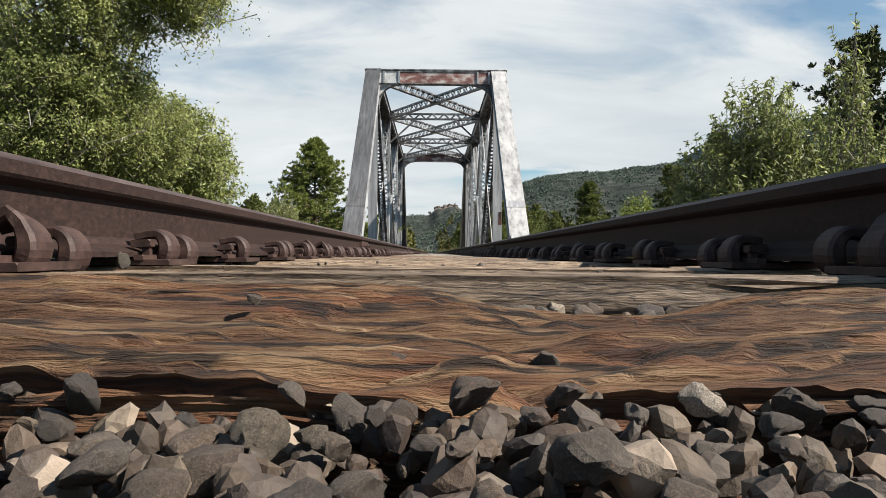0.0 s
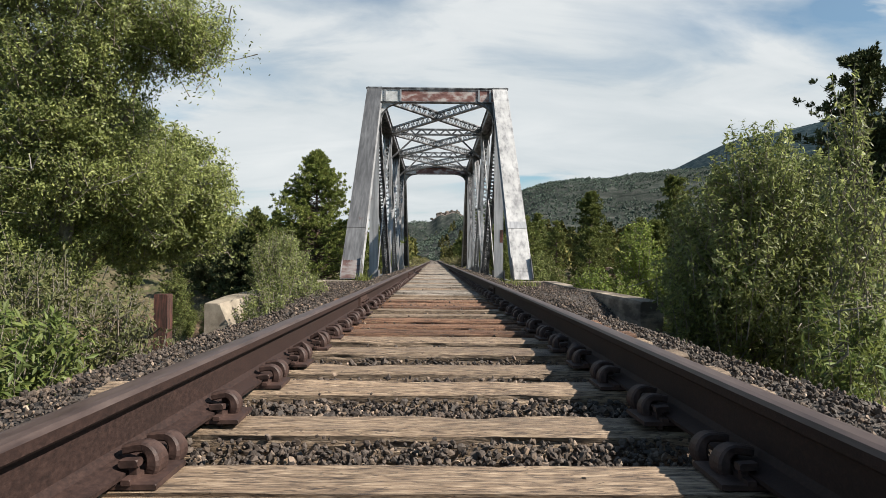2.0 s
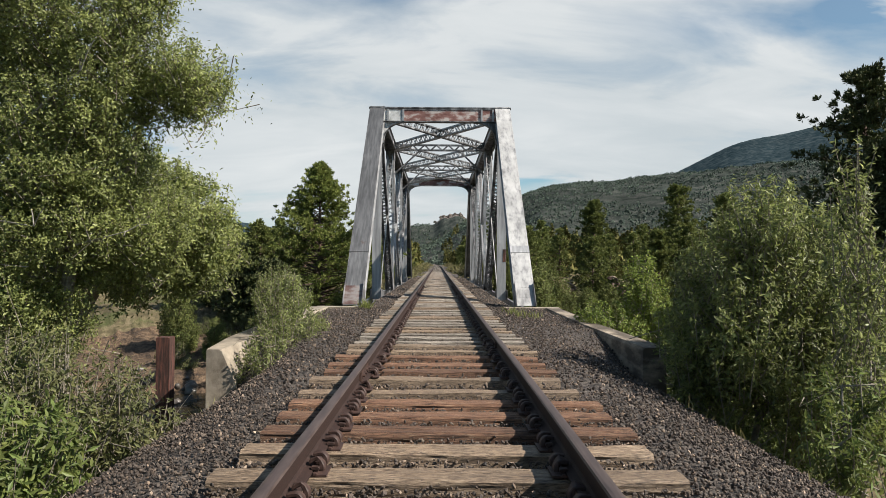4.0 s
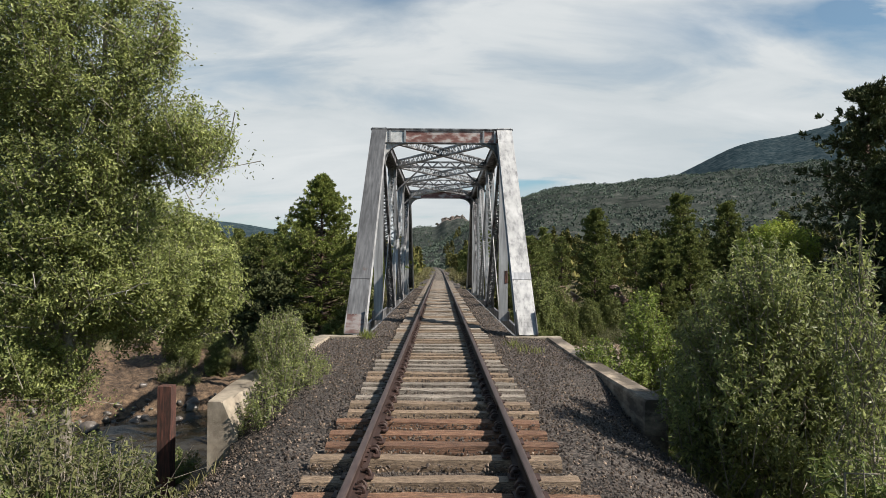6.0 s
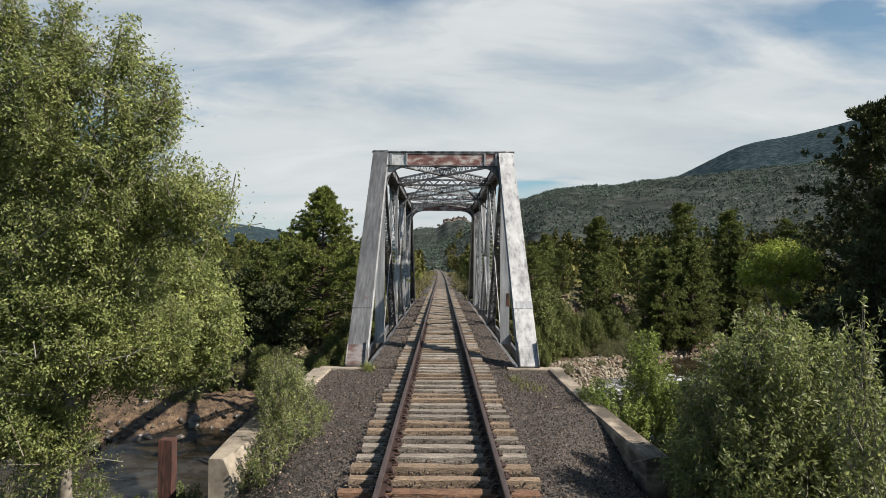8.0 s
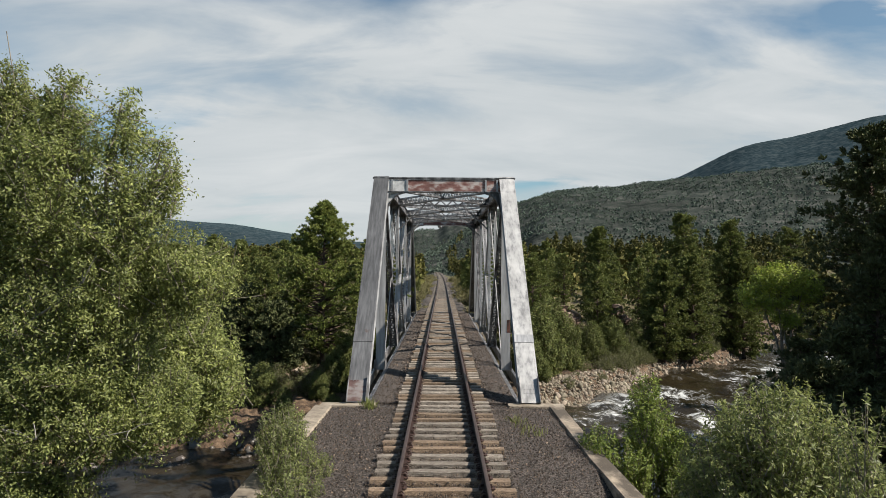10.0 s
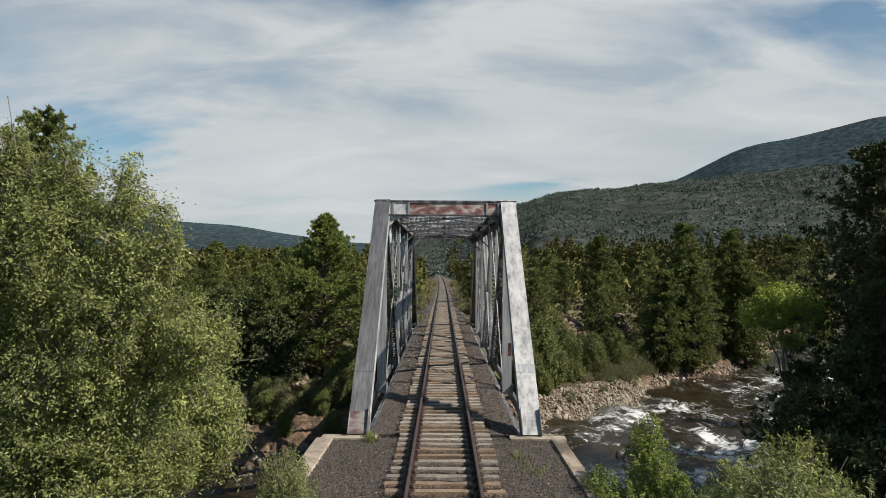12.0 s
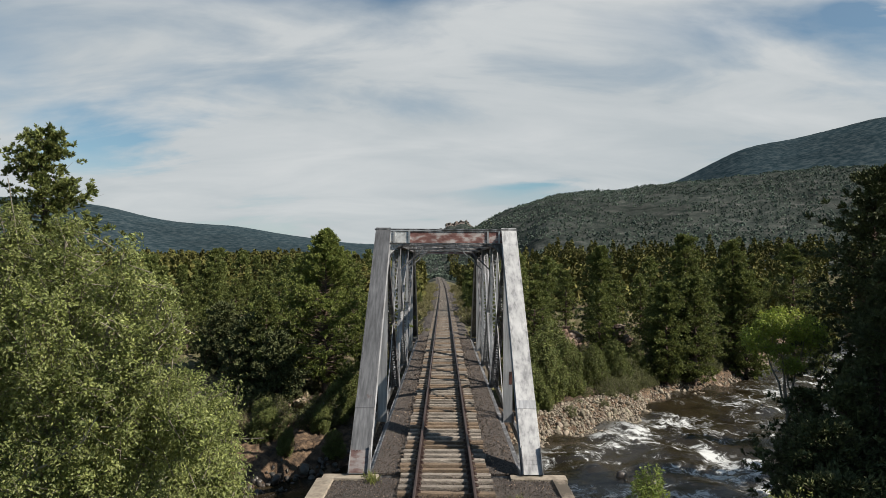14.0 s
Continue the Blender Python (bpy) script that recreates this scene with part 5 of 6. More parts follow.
leafy("willow_shrub", "sparse pale-leaved willow shoots rising over the bank", "shrub", (4.5, 7.2, -1.5),
      [((4.35, 7.1, 1.35), (0.42, 0.4, 1.2)), ((4.65, 7.3, 0.6), (0.45, 0.5, 0.9)), ((4.2, 6.6, 0.0), (0.4, 0.5, 0.5))], M_WILLOW, M_PALE_BARK, 9, 180, 32, 0.082, 0.34, 0.022, 0.8, 0.05, 5, 1.8)
leafy("young_shrub", "bright green leafy shrub behind the wing wall", "shrub", (4.4, 14.8, -2.6),
      [((4.45, 14.9, 0.25), (0.6, 0.7, 1.0)), ((3.85, 14.3, -0.25), (0.55, 0.7, 0.5)), ((4.9, 14.6, -0.25), (0.4, 0.6, 0.7)), ((3.35, 14.7, 0.0), (0.4, 0.6, 0.4)), ((4.55, 15.2, 1.0), (0.35, 0.4, 0.45))],
      M_BRIGHT_LEAF, M_PALE_BARK, 4, 480, 48, 0.085, 0.36, 0.03, 0.7, 0.075, 6, 1.4)
leafy("bank_shrub", "olive-green leafy shrub behind the willow", "shrub", (6.0, 12.2, -2.6),
      [((6.2, 12.2, 0.9), (0.75, 0.8, 0.95)), ((5.4, 12.0, 0.2), (0.6, 0.7, 0.8)), ((7.0, 12.6, 0.2), (0.7, 0.8, 0.8)), ((6.0, 12.0, -0.8), (1.2, 0.9, 0.9))],
      M_GREEN_WILLOW, M_PALE_BARK, 14, 520, 48, 0.085, 0.34, 0.03, 0.75, 0.085, 5, 1.4)
leafy("willow_shrub", "grey-green shrub growing over the concrete wing wall", "shrub", (-2.9, 12.4, -0.6),
      [((-2.85, 12.6, 0.25), (0.6, 0.75, 0.75)), ((-3.15, 13.5, 0.5), (0.5, 0.65, 0.6)), ((-2.55, 11.6, -0.05), (0.55, 0.65, 0.55)), ((-2.7, 10.8, -0.35), (0.5, 0.5, 0.4)), ((-2.4, 13.0, -0.1), (0.35, 0.6, 0.4))],
      M_WILLOW, M_PALE_BARK, 5, 560, 50, 0.066, 0.34, 0.025, 0.65, 0.065, 6, 1.5)
leafy("broadleaf_shrub", "low bright shrub with long leaves below the track", "shrub", (-3.3, 5.0, -1.2),
      [((-3.15, 4.9, -0.3), (0.6, 0.8, 0.5)), ((-3.9, 5.8, -0.2), (0.7, 0.9, 0.75)), ((-3.5, 6.8, -0.75), (0.45, 0.7, 0.4)), ((-4.9, 6.8, -0.3), (0.8, 0.9, 0.75))],
      M_BROAD, M_PALE_BARK, 6, 520, 44, 0.10, 0.3, 0.025, 0.6, 0.075, 6, 1.3)
leafy("bank_thicket", "twiggy olive shrub on the slope below the track", "shrub", (-3.5, 6.2, -1.4),
      [((-3.6, 6.1, 0.1), (0.5, 0.6, 0.5)), ((-3.1, 6.4, -0.1), (0.4, 0.6, 0.38)), ((-2.8, 6.6, -0.4), (0.3, 0.5, 0.25)), ((-4.3, 6.6, 0.1), (0.5, 0.6, 0.5))],
      M_BANK_LEAF, M_PALE_BARK, 17, 360, 30, 0.07, 0.34, 0.02, 0.6, 0.08, 8, 1.1)
leafy("broadleaf_shrub", "small bright weedy shrub at the edge of the ballast", "shrub", (3.5, 5.7, -0.9),
      [((3.45, 5.8, -0.3), (0.35, 0.45, 0.3)), ((3.75, 6.3, -0.1), (0.35, 0.4, 0.4))], M_BROAD, M_PALE_BARK, 16, 70, 34, 0.10, 0.3, 0.015, 0.45, 0.06, 4, 1.3)
leafy("bank_thicket", "tangled thicket of twigs and small leaves under the cottonwoods", "shrub", (-5.4, 8.6, -2.8),
      [((-4.9, 8.0, -1.1), (0.8, 0.9, 0.6)), ((-6.0, 9.0, -0.9), (0.8, 0.9, 0.9)), ((-6.3, 8.2, -0.7), (0.8, 0.9, 0.9))],
      M_BANK_LEAF, M_PALE_BARK, 7, 420, 26, 0.06, 0.35, 0.03, 0.7, 0.1, 12, 0.9)


def pine_parts(seed, h, spread, levels, bough, blades, clump, base_frac=0.12, taper=0.62, thin=0.13, uneven=0.3):
    """A pine about its foot: trunk, and boughs set with bundles of needles."""
    rng = np.random.default_rng(seed)
    wood = [tube([(0, 0, 0), (0.02 * h * rng.normal() * 0.3, 0, h * 0.5), (0, 0, h * 0.98)], [0.019 * h, 0.012 * h, 0.01], 8)]
    C, D = [], []
    for k in range(levels):
        t = base_frac + (1 - base_frac) * (k + rng.uniform(-0.4, 0.4)) / levels
        t = min(max(t, base_frac * 0.8), 0.995)
        reach = spread * (1 - t) ** taper * min(1.0, 0.45 + (t - base_frac) * 3.2) * rng.uniform(0.85 - uneven, 0.85 + uneven)
        for _ in range(int(rng.integers(3, 6))):
            a = rng.uniform(0, 6.283)
            rise = rng.uniform(-0.12, 0.35) + 0.35 * t
            L = reach * rng.uniform(0.9 - uneven, 0.9 + 0.7 * uneven) + 0.15
            o = np.array([0, 0, t * h])
            e = o + L * np.array([math.cos(a), math.sin(a), rise])
            wood.append(tube([tuple(o), tuple(o * 0.5 + e * 0.5 - np.array([0, 0, 0.05 * L])), tuple(e)], [0.02 + 0.006 * h * (1 - t), 0.015, 0.006], 4))
            for s in np.linspace(0.34, 1.0, max(3, bough // 2)):
                c = o + (e - o) * s + rng.normal(0, 1, 3) * np.array([0.15, 0.15, 0.05]) * L * s
                for _ in range(3):
                    C.append(c + rng.normal(0, 1, 3) * np.array([0.55, 0.55, 0.32]) * clump)
                    D.append((e - o) / L + np.array([0, 0, 0.6]))
    C, D = np.array(C), np.array(D)
    n = len(C)
    P = np.repeat(C, blades, 0)
    d = np.repeat(D, blades, 0) + rng.normal(0, 0.85, (n * blades, 3))
    d /= np.linalg.norm(d, axis=1, keepdims=True)
    s = np.cross(d, rng.normal(0, 1, d.shape))
    s /= np.linalg.norm(s, axis=1, keepdims=True)
    L = (clump * rng.uniform(0.6, 1.3, len(P)))[:, None]
    W = L * thin
    V = np.stack([P, P + d * L * 0.6 + s * W, P + d * L, P + d * L * 0.6 - s * W], 1).reshape(-1, 3)
    return merge(wood), (V, np.arange(len(V)).reshape(-1, 4))


def pine(name, label, at, h, spread, seed, levels=34, bough=6, blades=9, clump=0.32, base_frac=0.12, turn=0.0, taper=0.62, thin=0.13, uneven=0.3, mat=None):
    ob = thing(name, label, "tree", at=at)
    (V, F), (V2, F2) = pine_parts(seed, h, spread, levels, bough, blades, clump, base_frac, taper, thin, uneven)
    mesh_ob("trunk", V, F, M_BARK, ob, smooth=True)
    mesh_ob("crown", V2, F2, mat or M_NEEDLE, ob)
    ob.rotation_euler = (0, 0, turn)
    return ob


# two copies of the needle colour, with sunlight and shade put into them
M_SUNLIT_NEEDLE = surf("sunlit_pine_needle", [(0.3, (0.137, 0.177, 0.0446)), (0.6, (0.246, 0.287, 0.0783)), (0.8, (0.373, 0.4, 0.13))], (1, 1, 1), 1.5, 0.5, 0.4, (0.5, 0.7), 0, 0, island=0.4, through_light=0.35, spec=0.25)
M_SHADED_NEEDLE = surf("shaded_pine_needle", [(0.3, (0.0605, 0.0734, 0.0281)), (0.6, (0.112, 0.13, 0.0497)), (0.8, (0.184, 0.198, 0.0821))], (1, 1, 1), 1.5, 0.5, 0.4, (0.6, 0.8), 0, 0, island=0.4, spec=0.3)


def gz(x, y):
    return float(height(np.array([float(x)]), np.array([float(y)]))[0])


pine("pine_tree", "tall green ponderosa pine beyond the river", (-8.7, 50, gz(-8.7, 50) - 0.1), 8.4 - gz(-8.7, 50), 8.4, 21, 74, 14, 16, 0.21, 0.1, 0, 1.0, 0.14, 0.17, M_SUNLIT_NEEDLE)
pine("pine_tree", "dark tall pine over the river bank", (20.2, 32, gz(20.2, 32) - 0.1), 10.5 - gz(20.2, 32), 5.4, 22, 52, 10, 16, 0.24, 0.12, 0, 0.66, 0.14, 0.3, M_SHADED_NEEDLE)
pine("pine_tree", "dark pine beside the rapids", (18.6, 28.5, gz(18.6, 28.5) - 0.1), 6.2 - gz(18.6, 28.5), 2.8, 23, 36, 8, 20, 0.2, 0.2, thin=0.11, mat=M_SHADED_NEEDLE)
pine("pine_tree", "pine rising over the cottonwoods", (-26, 44, gz(-26, 44) - 0.1), 14.2 - gz(-26, 44), 5.4, 24, 36, 10, 15, 0.29, 0.35, 0, 0.4, 0.16)
for px, py, ptop, spread, seed in ((17.2, 75, 8.0, 3.0, 111), (24.2, 68.5, 8.9, 4.4, 112), (30.8, 73, 8.6, 4.2, 113), (20.9, 64.2, 4.3, 2.7, 114), (24.2, 66.0, 4.9, 3.6, 115), (45, 88, 8.8, 4.6, 117), (31.8, 72, 5.4, 3.6, 118)):
    pine("pine_tree", "large green pine on the far river bank", (px, py, gz(px, py) - 0.1), ptop - gz(px, py), spread, seed, 46, 10, 14, 0.25, 0.06, 0, 0.55, 0.16, 0.28)
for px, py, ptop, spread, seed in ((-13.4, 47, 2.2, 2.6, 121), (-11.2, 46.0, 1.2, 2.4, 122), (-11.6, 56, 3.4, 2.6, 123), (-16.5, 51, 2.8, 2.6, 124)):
    pine("pine_tree", "dark pine in the shade on the far bank", (px, py, gz(px, py) - 0.1), ptop - gz(px, py), spread, seed, 42, 8, 13, 0.25, 0.06, 0, 0.7, 0.15, 0.25, M_SHADED_NEEDLE)
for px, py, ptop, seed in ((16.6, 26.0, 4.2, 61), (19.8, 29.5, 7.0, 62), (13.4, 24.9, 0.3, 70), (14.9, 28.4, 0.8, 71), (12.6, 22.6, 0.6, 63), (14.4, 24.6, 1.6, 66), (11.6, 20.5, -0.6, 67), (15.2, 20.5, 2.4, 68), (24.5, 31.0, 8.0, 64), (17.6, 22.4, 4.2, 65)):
    pine("pine_tree", "dark pine on the shaded near bank", (px, py, gz(px, py) - 0.1), ptop - gz(px, py), 2.5, seed, 34, 8, 12, 0.19, 0.04, thin=0.14, mat=M_SHADED_NEEDLE)
# trees out of view, added so that their shadows darken the near bank
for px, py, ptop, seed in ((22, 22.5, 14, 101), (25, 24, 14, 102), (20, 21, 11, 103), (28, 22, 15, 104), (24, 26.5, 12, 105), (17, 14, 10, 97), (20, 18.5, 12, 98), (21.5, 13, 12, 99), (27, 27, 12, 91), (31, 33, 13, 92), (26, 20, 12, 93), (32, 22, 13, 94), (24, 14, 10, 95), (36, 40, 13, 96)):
    pine("pine_tree", "unseen tall pine added to shade the near bank", (px, py, gz(px, py) - 0.1), ptop - gz(px, py), 3.8, seed, 32, 8, 11, 0.30, 0.08, thin=0.15, mat=M_SHADED_NEEDLE)
M_ASPEN = surf("aspen_leaf", [(0.3, (0.24, 0.31, 0.055)), (0.6, (0.39, 0.46, 0.09)), (0.8, (0.5, 0.55, 0.15))], (1, 1, 1), 4, 1.2, 0.3, (0.42, 0.6), 0, 0, island=0.3, through_light=0.4, spec=0.25)
leafy("aspen_tree", "bright green aspen by the rapids", "tree", (15.8, 31, gz(15.8, 31) - 0.1),
      [((15.3, 31.0, 3.2), (1.2, 1.1, 0.85)), ((14.2, 31.1, 2.6), (0.8, 0.8, 0.7)), ((16.4, 30.8, 2.9), (0.75, 0.8, 0.8)), ((15.0, 30.9, 2.3), (0.9, 0.8, 0.45)), ((15.6, 30.8, 1.5), (0.7, 0.6, 0.4))], M_ASPEN, M_PALE_BARK, 31, 330, 36, 0.13, 0.5, 0.09, 0.6, 0.13)

wood_rng = np.random.default_rng(77)
stock_near = [pine("pine_tree", "dark green pine in the valley wood", (0, -60 - 6 * k, -3), 6.8 + 0.7 * k, 2.3 + 0.2 * k, 40 + k, 32, 7, 10, 0.23, 0.08, 0, 0.75, 0.16) for k in range(3)]
stock_far = [pine("pine_tree", "dark green pine in the far valley wood", (9, -60 - 6 * k, -3), 6.8 + 0.9 * k, 2.2 + 0.15 * k, 50 + k, 24, 6, 6, 0.35, 0.06, 0, 0.8, 0.2) for k in range(3)]


def wood():
    spots = [(-14.5, 54), (-12.2, 47), (22, 87), (27, 82), (31, 90), (15, 84), (18, 78), (11.5, 70), (34, 78), (38, 84), (-7.5, 66), (-15, 68), (-19, 60), (-23, 52), (9.5, 90), (-20, 75), (42, 76), (10, 60), (12.5, 63), (15, 66), (9.5, 66), (16.5, 70), (20.5, 74), (11, 76), (24, 78), (6.8, 66), (7.5, 74), (7, 83), (8, 92), (7.5, 101), (-9, 70), (-8, 90), (8.5, 112), (5.2, 63), (5.4, 70), (5.0, 78), (5.6, 88), (4.9, 97), (5.3, 108), (5.0, 121), (5.4, 136), (-6.0, 84), (-5.8, 99), (-6.2, 110), (-5.6, 126), (-6, 140), (-5.4, 155), (5.2, 152)]
    n = 0
    while len(spots) < 246 and n < 9000:
        n += 1
        y = 50 + 130 * wood_rng.random() ** 1.3
        x = wood_rng.uniform(-0.75, 0.75) * y
        if (-11 if y > 64 else -8) < x < (6.5 if y > 64 else 8) or y < far_bank(x) + 6:
            continue
        if min((x - a) ** 2 + (y - b) ** 2 for a, b in spots) < (11 if y < 90 else 6):
            continue
        spots.append((x, y))
    # the rock faces lie open to the river
    spots = [(x, y) for x, y in spots if not (y < 80 and (0.148 < x / y < 0.2 or 0.238 < x / y < 0.285))] + [(8.2, 62)]
    slim = [(3.7 + 0.9 * (k * 0.37 % 1), 58.5 + 4.2 * k) for k in range(15)] + [(5.6, 57), (7.2, 55.8), (8.8, 57.6), (6.2, 60.5), (-7.5, 58.5), (-9.6, 57)]
    big = len(spots)
    spots += slim
    for i, (x, y) in enumerate(spots):
        s = wood_rng.uniform(0.75, 1.15) if i < big - 1 else 1.3 if i < big else wood_rng.uniform(0.42, 0.7)
        m = Matrix.Translation((x, y, gz(x, y) - 0.15)) @ Matrix.Rotation(wood_rng.uniform(0, 6.28), 4, "Z")
        if i < big and ((x < -5 and y < 85) or (abs(x) < 9 and y > 58)):
            s *= 0.72
        near = y < 88
        kinds = stock_near if near else stock_far
        src = kinds[i % 3]
        if src.location.y < -50:
            src.matrix_basis = m
            tagged(src, group="valley pines")
            continue
        c = copy_thing(src, m)
        c.scale = (s, s, s)
        tagged(c, group="valley pines")


wood()


def conifer_mass(name, label, xy, lo, hi, seed, tufts=26, fat=0.22, cone=0.85):
    """Far conifers, too many to count: each a cone of ragged boughs round a stem."""
    rng = np.random.default_rng(seed)
    n = len(xy)
    X, Y = np.repeat(xy[:, 0], tufts), np.repeat(xy[:, 1], tufts)
    Z = np.repeat(height(xy[:, 0], xy[:, 1]), tufts)
    h = np.repeat(rng.uniform(lo, hi, n) * rng.uniform(0.7, 1.15, n), tufts)
    r0 = h * fat * np.repeat(rng.uniform(0.75, 1.3, n), tufts)
    m = len(X)
    t = np.clip(rng.uniform(0, 1, m) ** 0.9, 0.02, 0.97)
    a = rng.uniform(0, 6.283, m)
    r = r0 * (1 - t) ** cone * rng.uniform(0.2, 1.0, m) ** 0.5 * np.minimum(1, 0.4 + 4 * t)
    C = np.stack([X + r * np.cos(a), Y + r * np.sin(a), Z + h * (0.05 + 0.93 * t)], 1)
    d = rng.normal(0, 1, (m, 3)) + np.stack([np.cos(a), np.sin(a), np.full(m, 0.6)], 1)
    d /= np.linalg.norm(d, axis=1, keepdims=True)
    s = np.cross(d, rng.normal(0, 1, (m, 3)))
    s /= np.linalg.norm(s, axis=1, keepdims=True)
    k = (h * 0.075 * rng.uniform(0.6, 1.4, m) * (1.1 - 0.4 * t))[:, None]
    V = np.stack([C + d * k * 1.3, C - d * k * 0.5 + s * k, C - d * k * 0.5 - s * k], 1).reshape(-1, 3)
    return tagged(mesh_ob(name, V, np.arange(3 * m).reshape(-1, 3), M_FOREST), label, "forest", kind="stuff")


def scatter(n, rmin, rmax, azmin, azmax, seed, keep):
    rng = np.random.default_rng(seed)
    r = np.sqrt(rng.uniform(rmin ** 2, rmax ** 2, n))
    a = rng.uniform(azmin, azmax, n)
    x, y = r * np.sin(a), r * np.cos(a)
    k = keep(x, y)
    return np.stack([x[k], y[k]], 1)


conifer_mass("valley_forest", "dense dark pine forest across the valley floor", scatter(5400, 110, 520, -0.75, 0.75, 5, lambda x, y: (np.abs(x - line_x(y)) > 4.8 + 0.012 * np.maximum(y - 120, 0)) & ((x < 0.03 * y) | (np.hypot(x, y) < 340))), 5, 9, 6, 125, 0.27, 0.7)
conifer_mass("crag_trees", "dark trees below the rocky crag", scatter(600, 560, 985, -0.13, 0.07, 18, lambda x, y: ~((x / y > -0.012) & (x / y < 0.05) & (y > 900))), 1.6, 3.6, 19, 10, 0.4, 0.6)


def juniper_mass(name, label, xy, lo, hi, seed, tufts=12):
    """Far round-headed junipers, each a ragged upright clump."""
    rng = np.random.default_rng(seed)
    n = len(xy)
    h = np.repeat(rng.uniform(lo, hi, n) * rng.uniform(0.6, 1.2, n), tufts)
    C = np.repeat(np.column_stack([xy, height(xy[:, 0], xy[:, 1])]), tufts, 0)
    m = len(C)
    d = rng.normal(0, 1, (m, 3))
    d /= np.linalg.norm(d, axis=1, keepdims=True)
    C = C + d * np.stack([h * 0.34, h * 0.34, h * 0.42], 1) + np.stack([h * 0, h * 0, h * 0.42], 1)
    s = np.cross(d, rng.normal(0, 1, (m, 3)))
    s /= np.linalg.norm(s, axis=1, keepdims=True)
    u = np.cross(d, s)
    k = (h * 0.30)[:, None]
    V = np.stack([C - s * k, C + s * k * 0.6 - u * k, C + s * k * 0.5 + u * k], 1).reshape(-1, 3)
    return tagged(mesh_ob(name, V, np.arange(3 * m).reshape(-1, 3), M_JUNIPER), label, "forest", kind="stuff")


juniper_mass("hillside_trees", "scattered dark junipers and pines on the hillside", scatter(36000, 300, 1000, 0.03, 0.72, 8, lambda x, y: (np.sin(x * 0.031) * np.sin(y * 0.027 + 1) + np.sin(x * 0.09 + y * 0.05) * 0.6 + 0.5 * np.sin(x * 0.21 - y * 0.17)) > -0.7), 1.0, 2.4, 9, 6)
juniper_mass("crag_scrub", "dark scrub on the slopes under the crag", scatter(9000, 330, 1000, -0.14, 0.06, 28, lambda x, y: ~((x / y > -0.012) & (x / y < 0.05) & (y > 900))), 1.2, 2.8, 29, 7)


def grass(name, label, xy, n, hmin, hmax, seed, spread=0.12, mat=None):
    rng = np.random.default_rng(seed)
    c = np.array(xy)[rng.integers(0, len(xy), n)] + rng.normal(0, spread, (n, 2))
    z = height(c[:, 0], c[:, 1])
    h = rng.uniform(hmin, hmax, n)
    lean = rng.normal(0, 0.35, (n, 2)) * h[:, None]
    a = rng.uniform(0, 3.14, n)
    w = np.stack([np.cos(a), np.sin(a)], 1) * 0.006
    b = np.column_stack([c, z - 0.02])
    m = np.column_stack([c + lean * 0.35, z + h * 0.6])
    t = np.column_stack([c + lean, z + h])
    wz = np.column_stack([w, np.zeros(n)])
    V = np.stack([b - wz, b + wz, m + wz * 0.8, t, m - wz * 0.8], 1).reshape(-1, 3)
    F = np.arange(5 * n).reshape(n, 5)
    return tagged(mesh_ob(name, V, F, mat or M_GRASS), label, "grass", kind="stuff")


def dry_brush():
    """Bare, arching twigs that stand and lie in a tangle under the trees."""
    rng = np.random.default_rng(61)
    out = []
    for _ in range(420):
        x, y = rng.uniform(-7.0, -4.4), rng.uniform(6.2, 10.2)
        b = Vector((x, y, gz(x, y) - 0.05))
        lean = Vector((rng.normal(0, 0.55), rng.normal(0, 0.45), 0))
        L = rng.uniform(0.7, 1.9)
        pts = [b + lean * (L * t * t * 0.9) + Vector((0, 0, L * (t - 0.42 * t * t))) + Vector(rng.normal(0, 0.02, 3)) for t in (0, 0.35, 0.7, 1.0)]
        r = rng.uniform(0.005, 0.012)
        out.append(tube(pts, [r, r * 0.85, r * 0.6, r * 0.3], 4))
        for k in (1, 2):
            e = pts[k] + Vector(rng.normal(0, 0.22, 3)) + Vector((0, 0, 0.15))
            out.append(tube([pts[k], pts[k].lerp(e, 0.5) + Vector((0, 0, 0.03)), e], [r * 0.55, r * 0.45, r * 0.2], 3))
    V, F = merge(out)
    tagged(mesh_ob("dry_brush", V, F, M_PALE_BARK), "tangle of bare dry twigs on the bank", "brush", kind="stuff")


dry_brush()

# low growth along the banks
shrub = leafy("bank_shrub", "low grey-green shrub on the river bank", "shrub", (0, 0, -0.2), [((0, 0, 0.8), (1.0, 1.0, 0.8)), ((0.8, 0.2, 0.5), (0.7, 0.8, 0.6)), ((-0.7, -0.3, 0.6), (0.8, 0.7, 0.7))],
              M_BANK_LEAF, M_PALE_BARK, 71, 150, 34, 0.115, 0.36, 0.03, 0.55, 0.12, 2, 1.0)


near_shrub = leafy("bank_shrub", "small-leaved green shrub on the steep railway bank", "shrub", (0, 0, -0.2), [((0, 0, 0.8), (1.0, 1.0, 0.8)), ((0.8, 0.2, 0.5), (0.7, 0.8, 0.6)), ((-0.7, -0.3, 0.6), (0.8, 0.7, 0.7))],
                   M_BROAD, M_PALE_BARK, 72, 260, 40, 0.1, 0.34, 0.03, 0.6, 0.09, 6, 1.1)


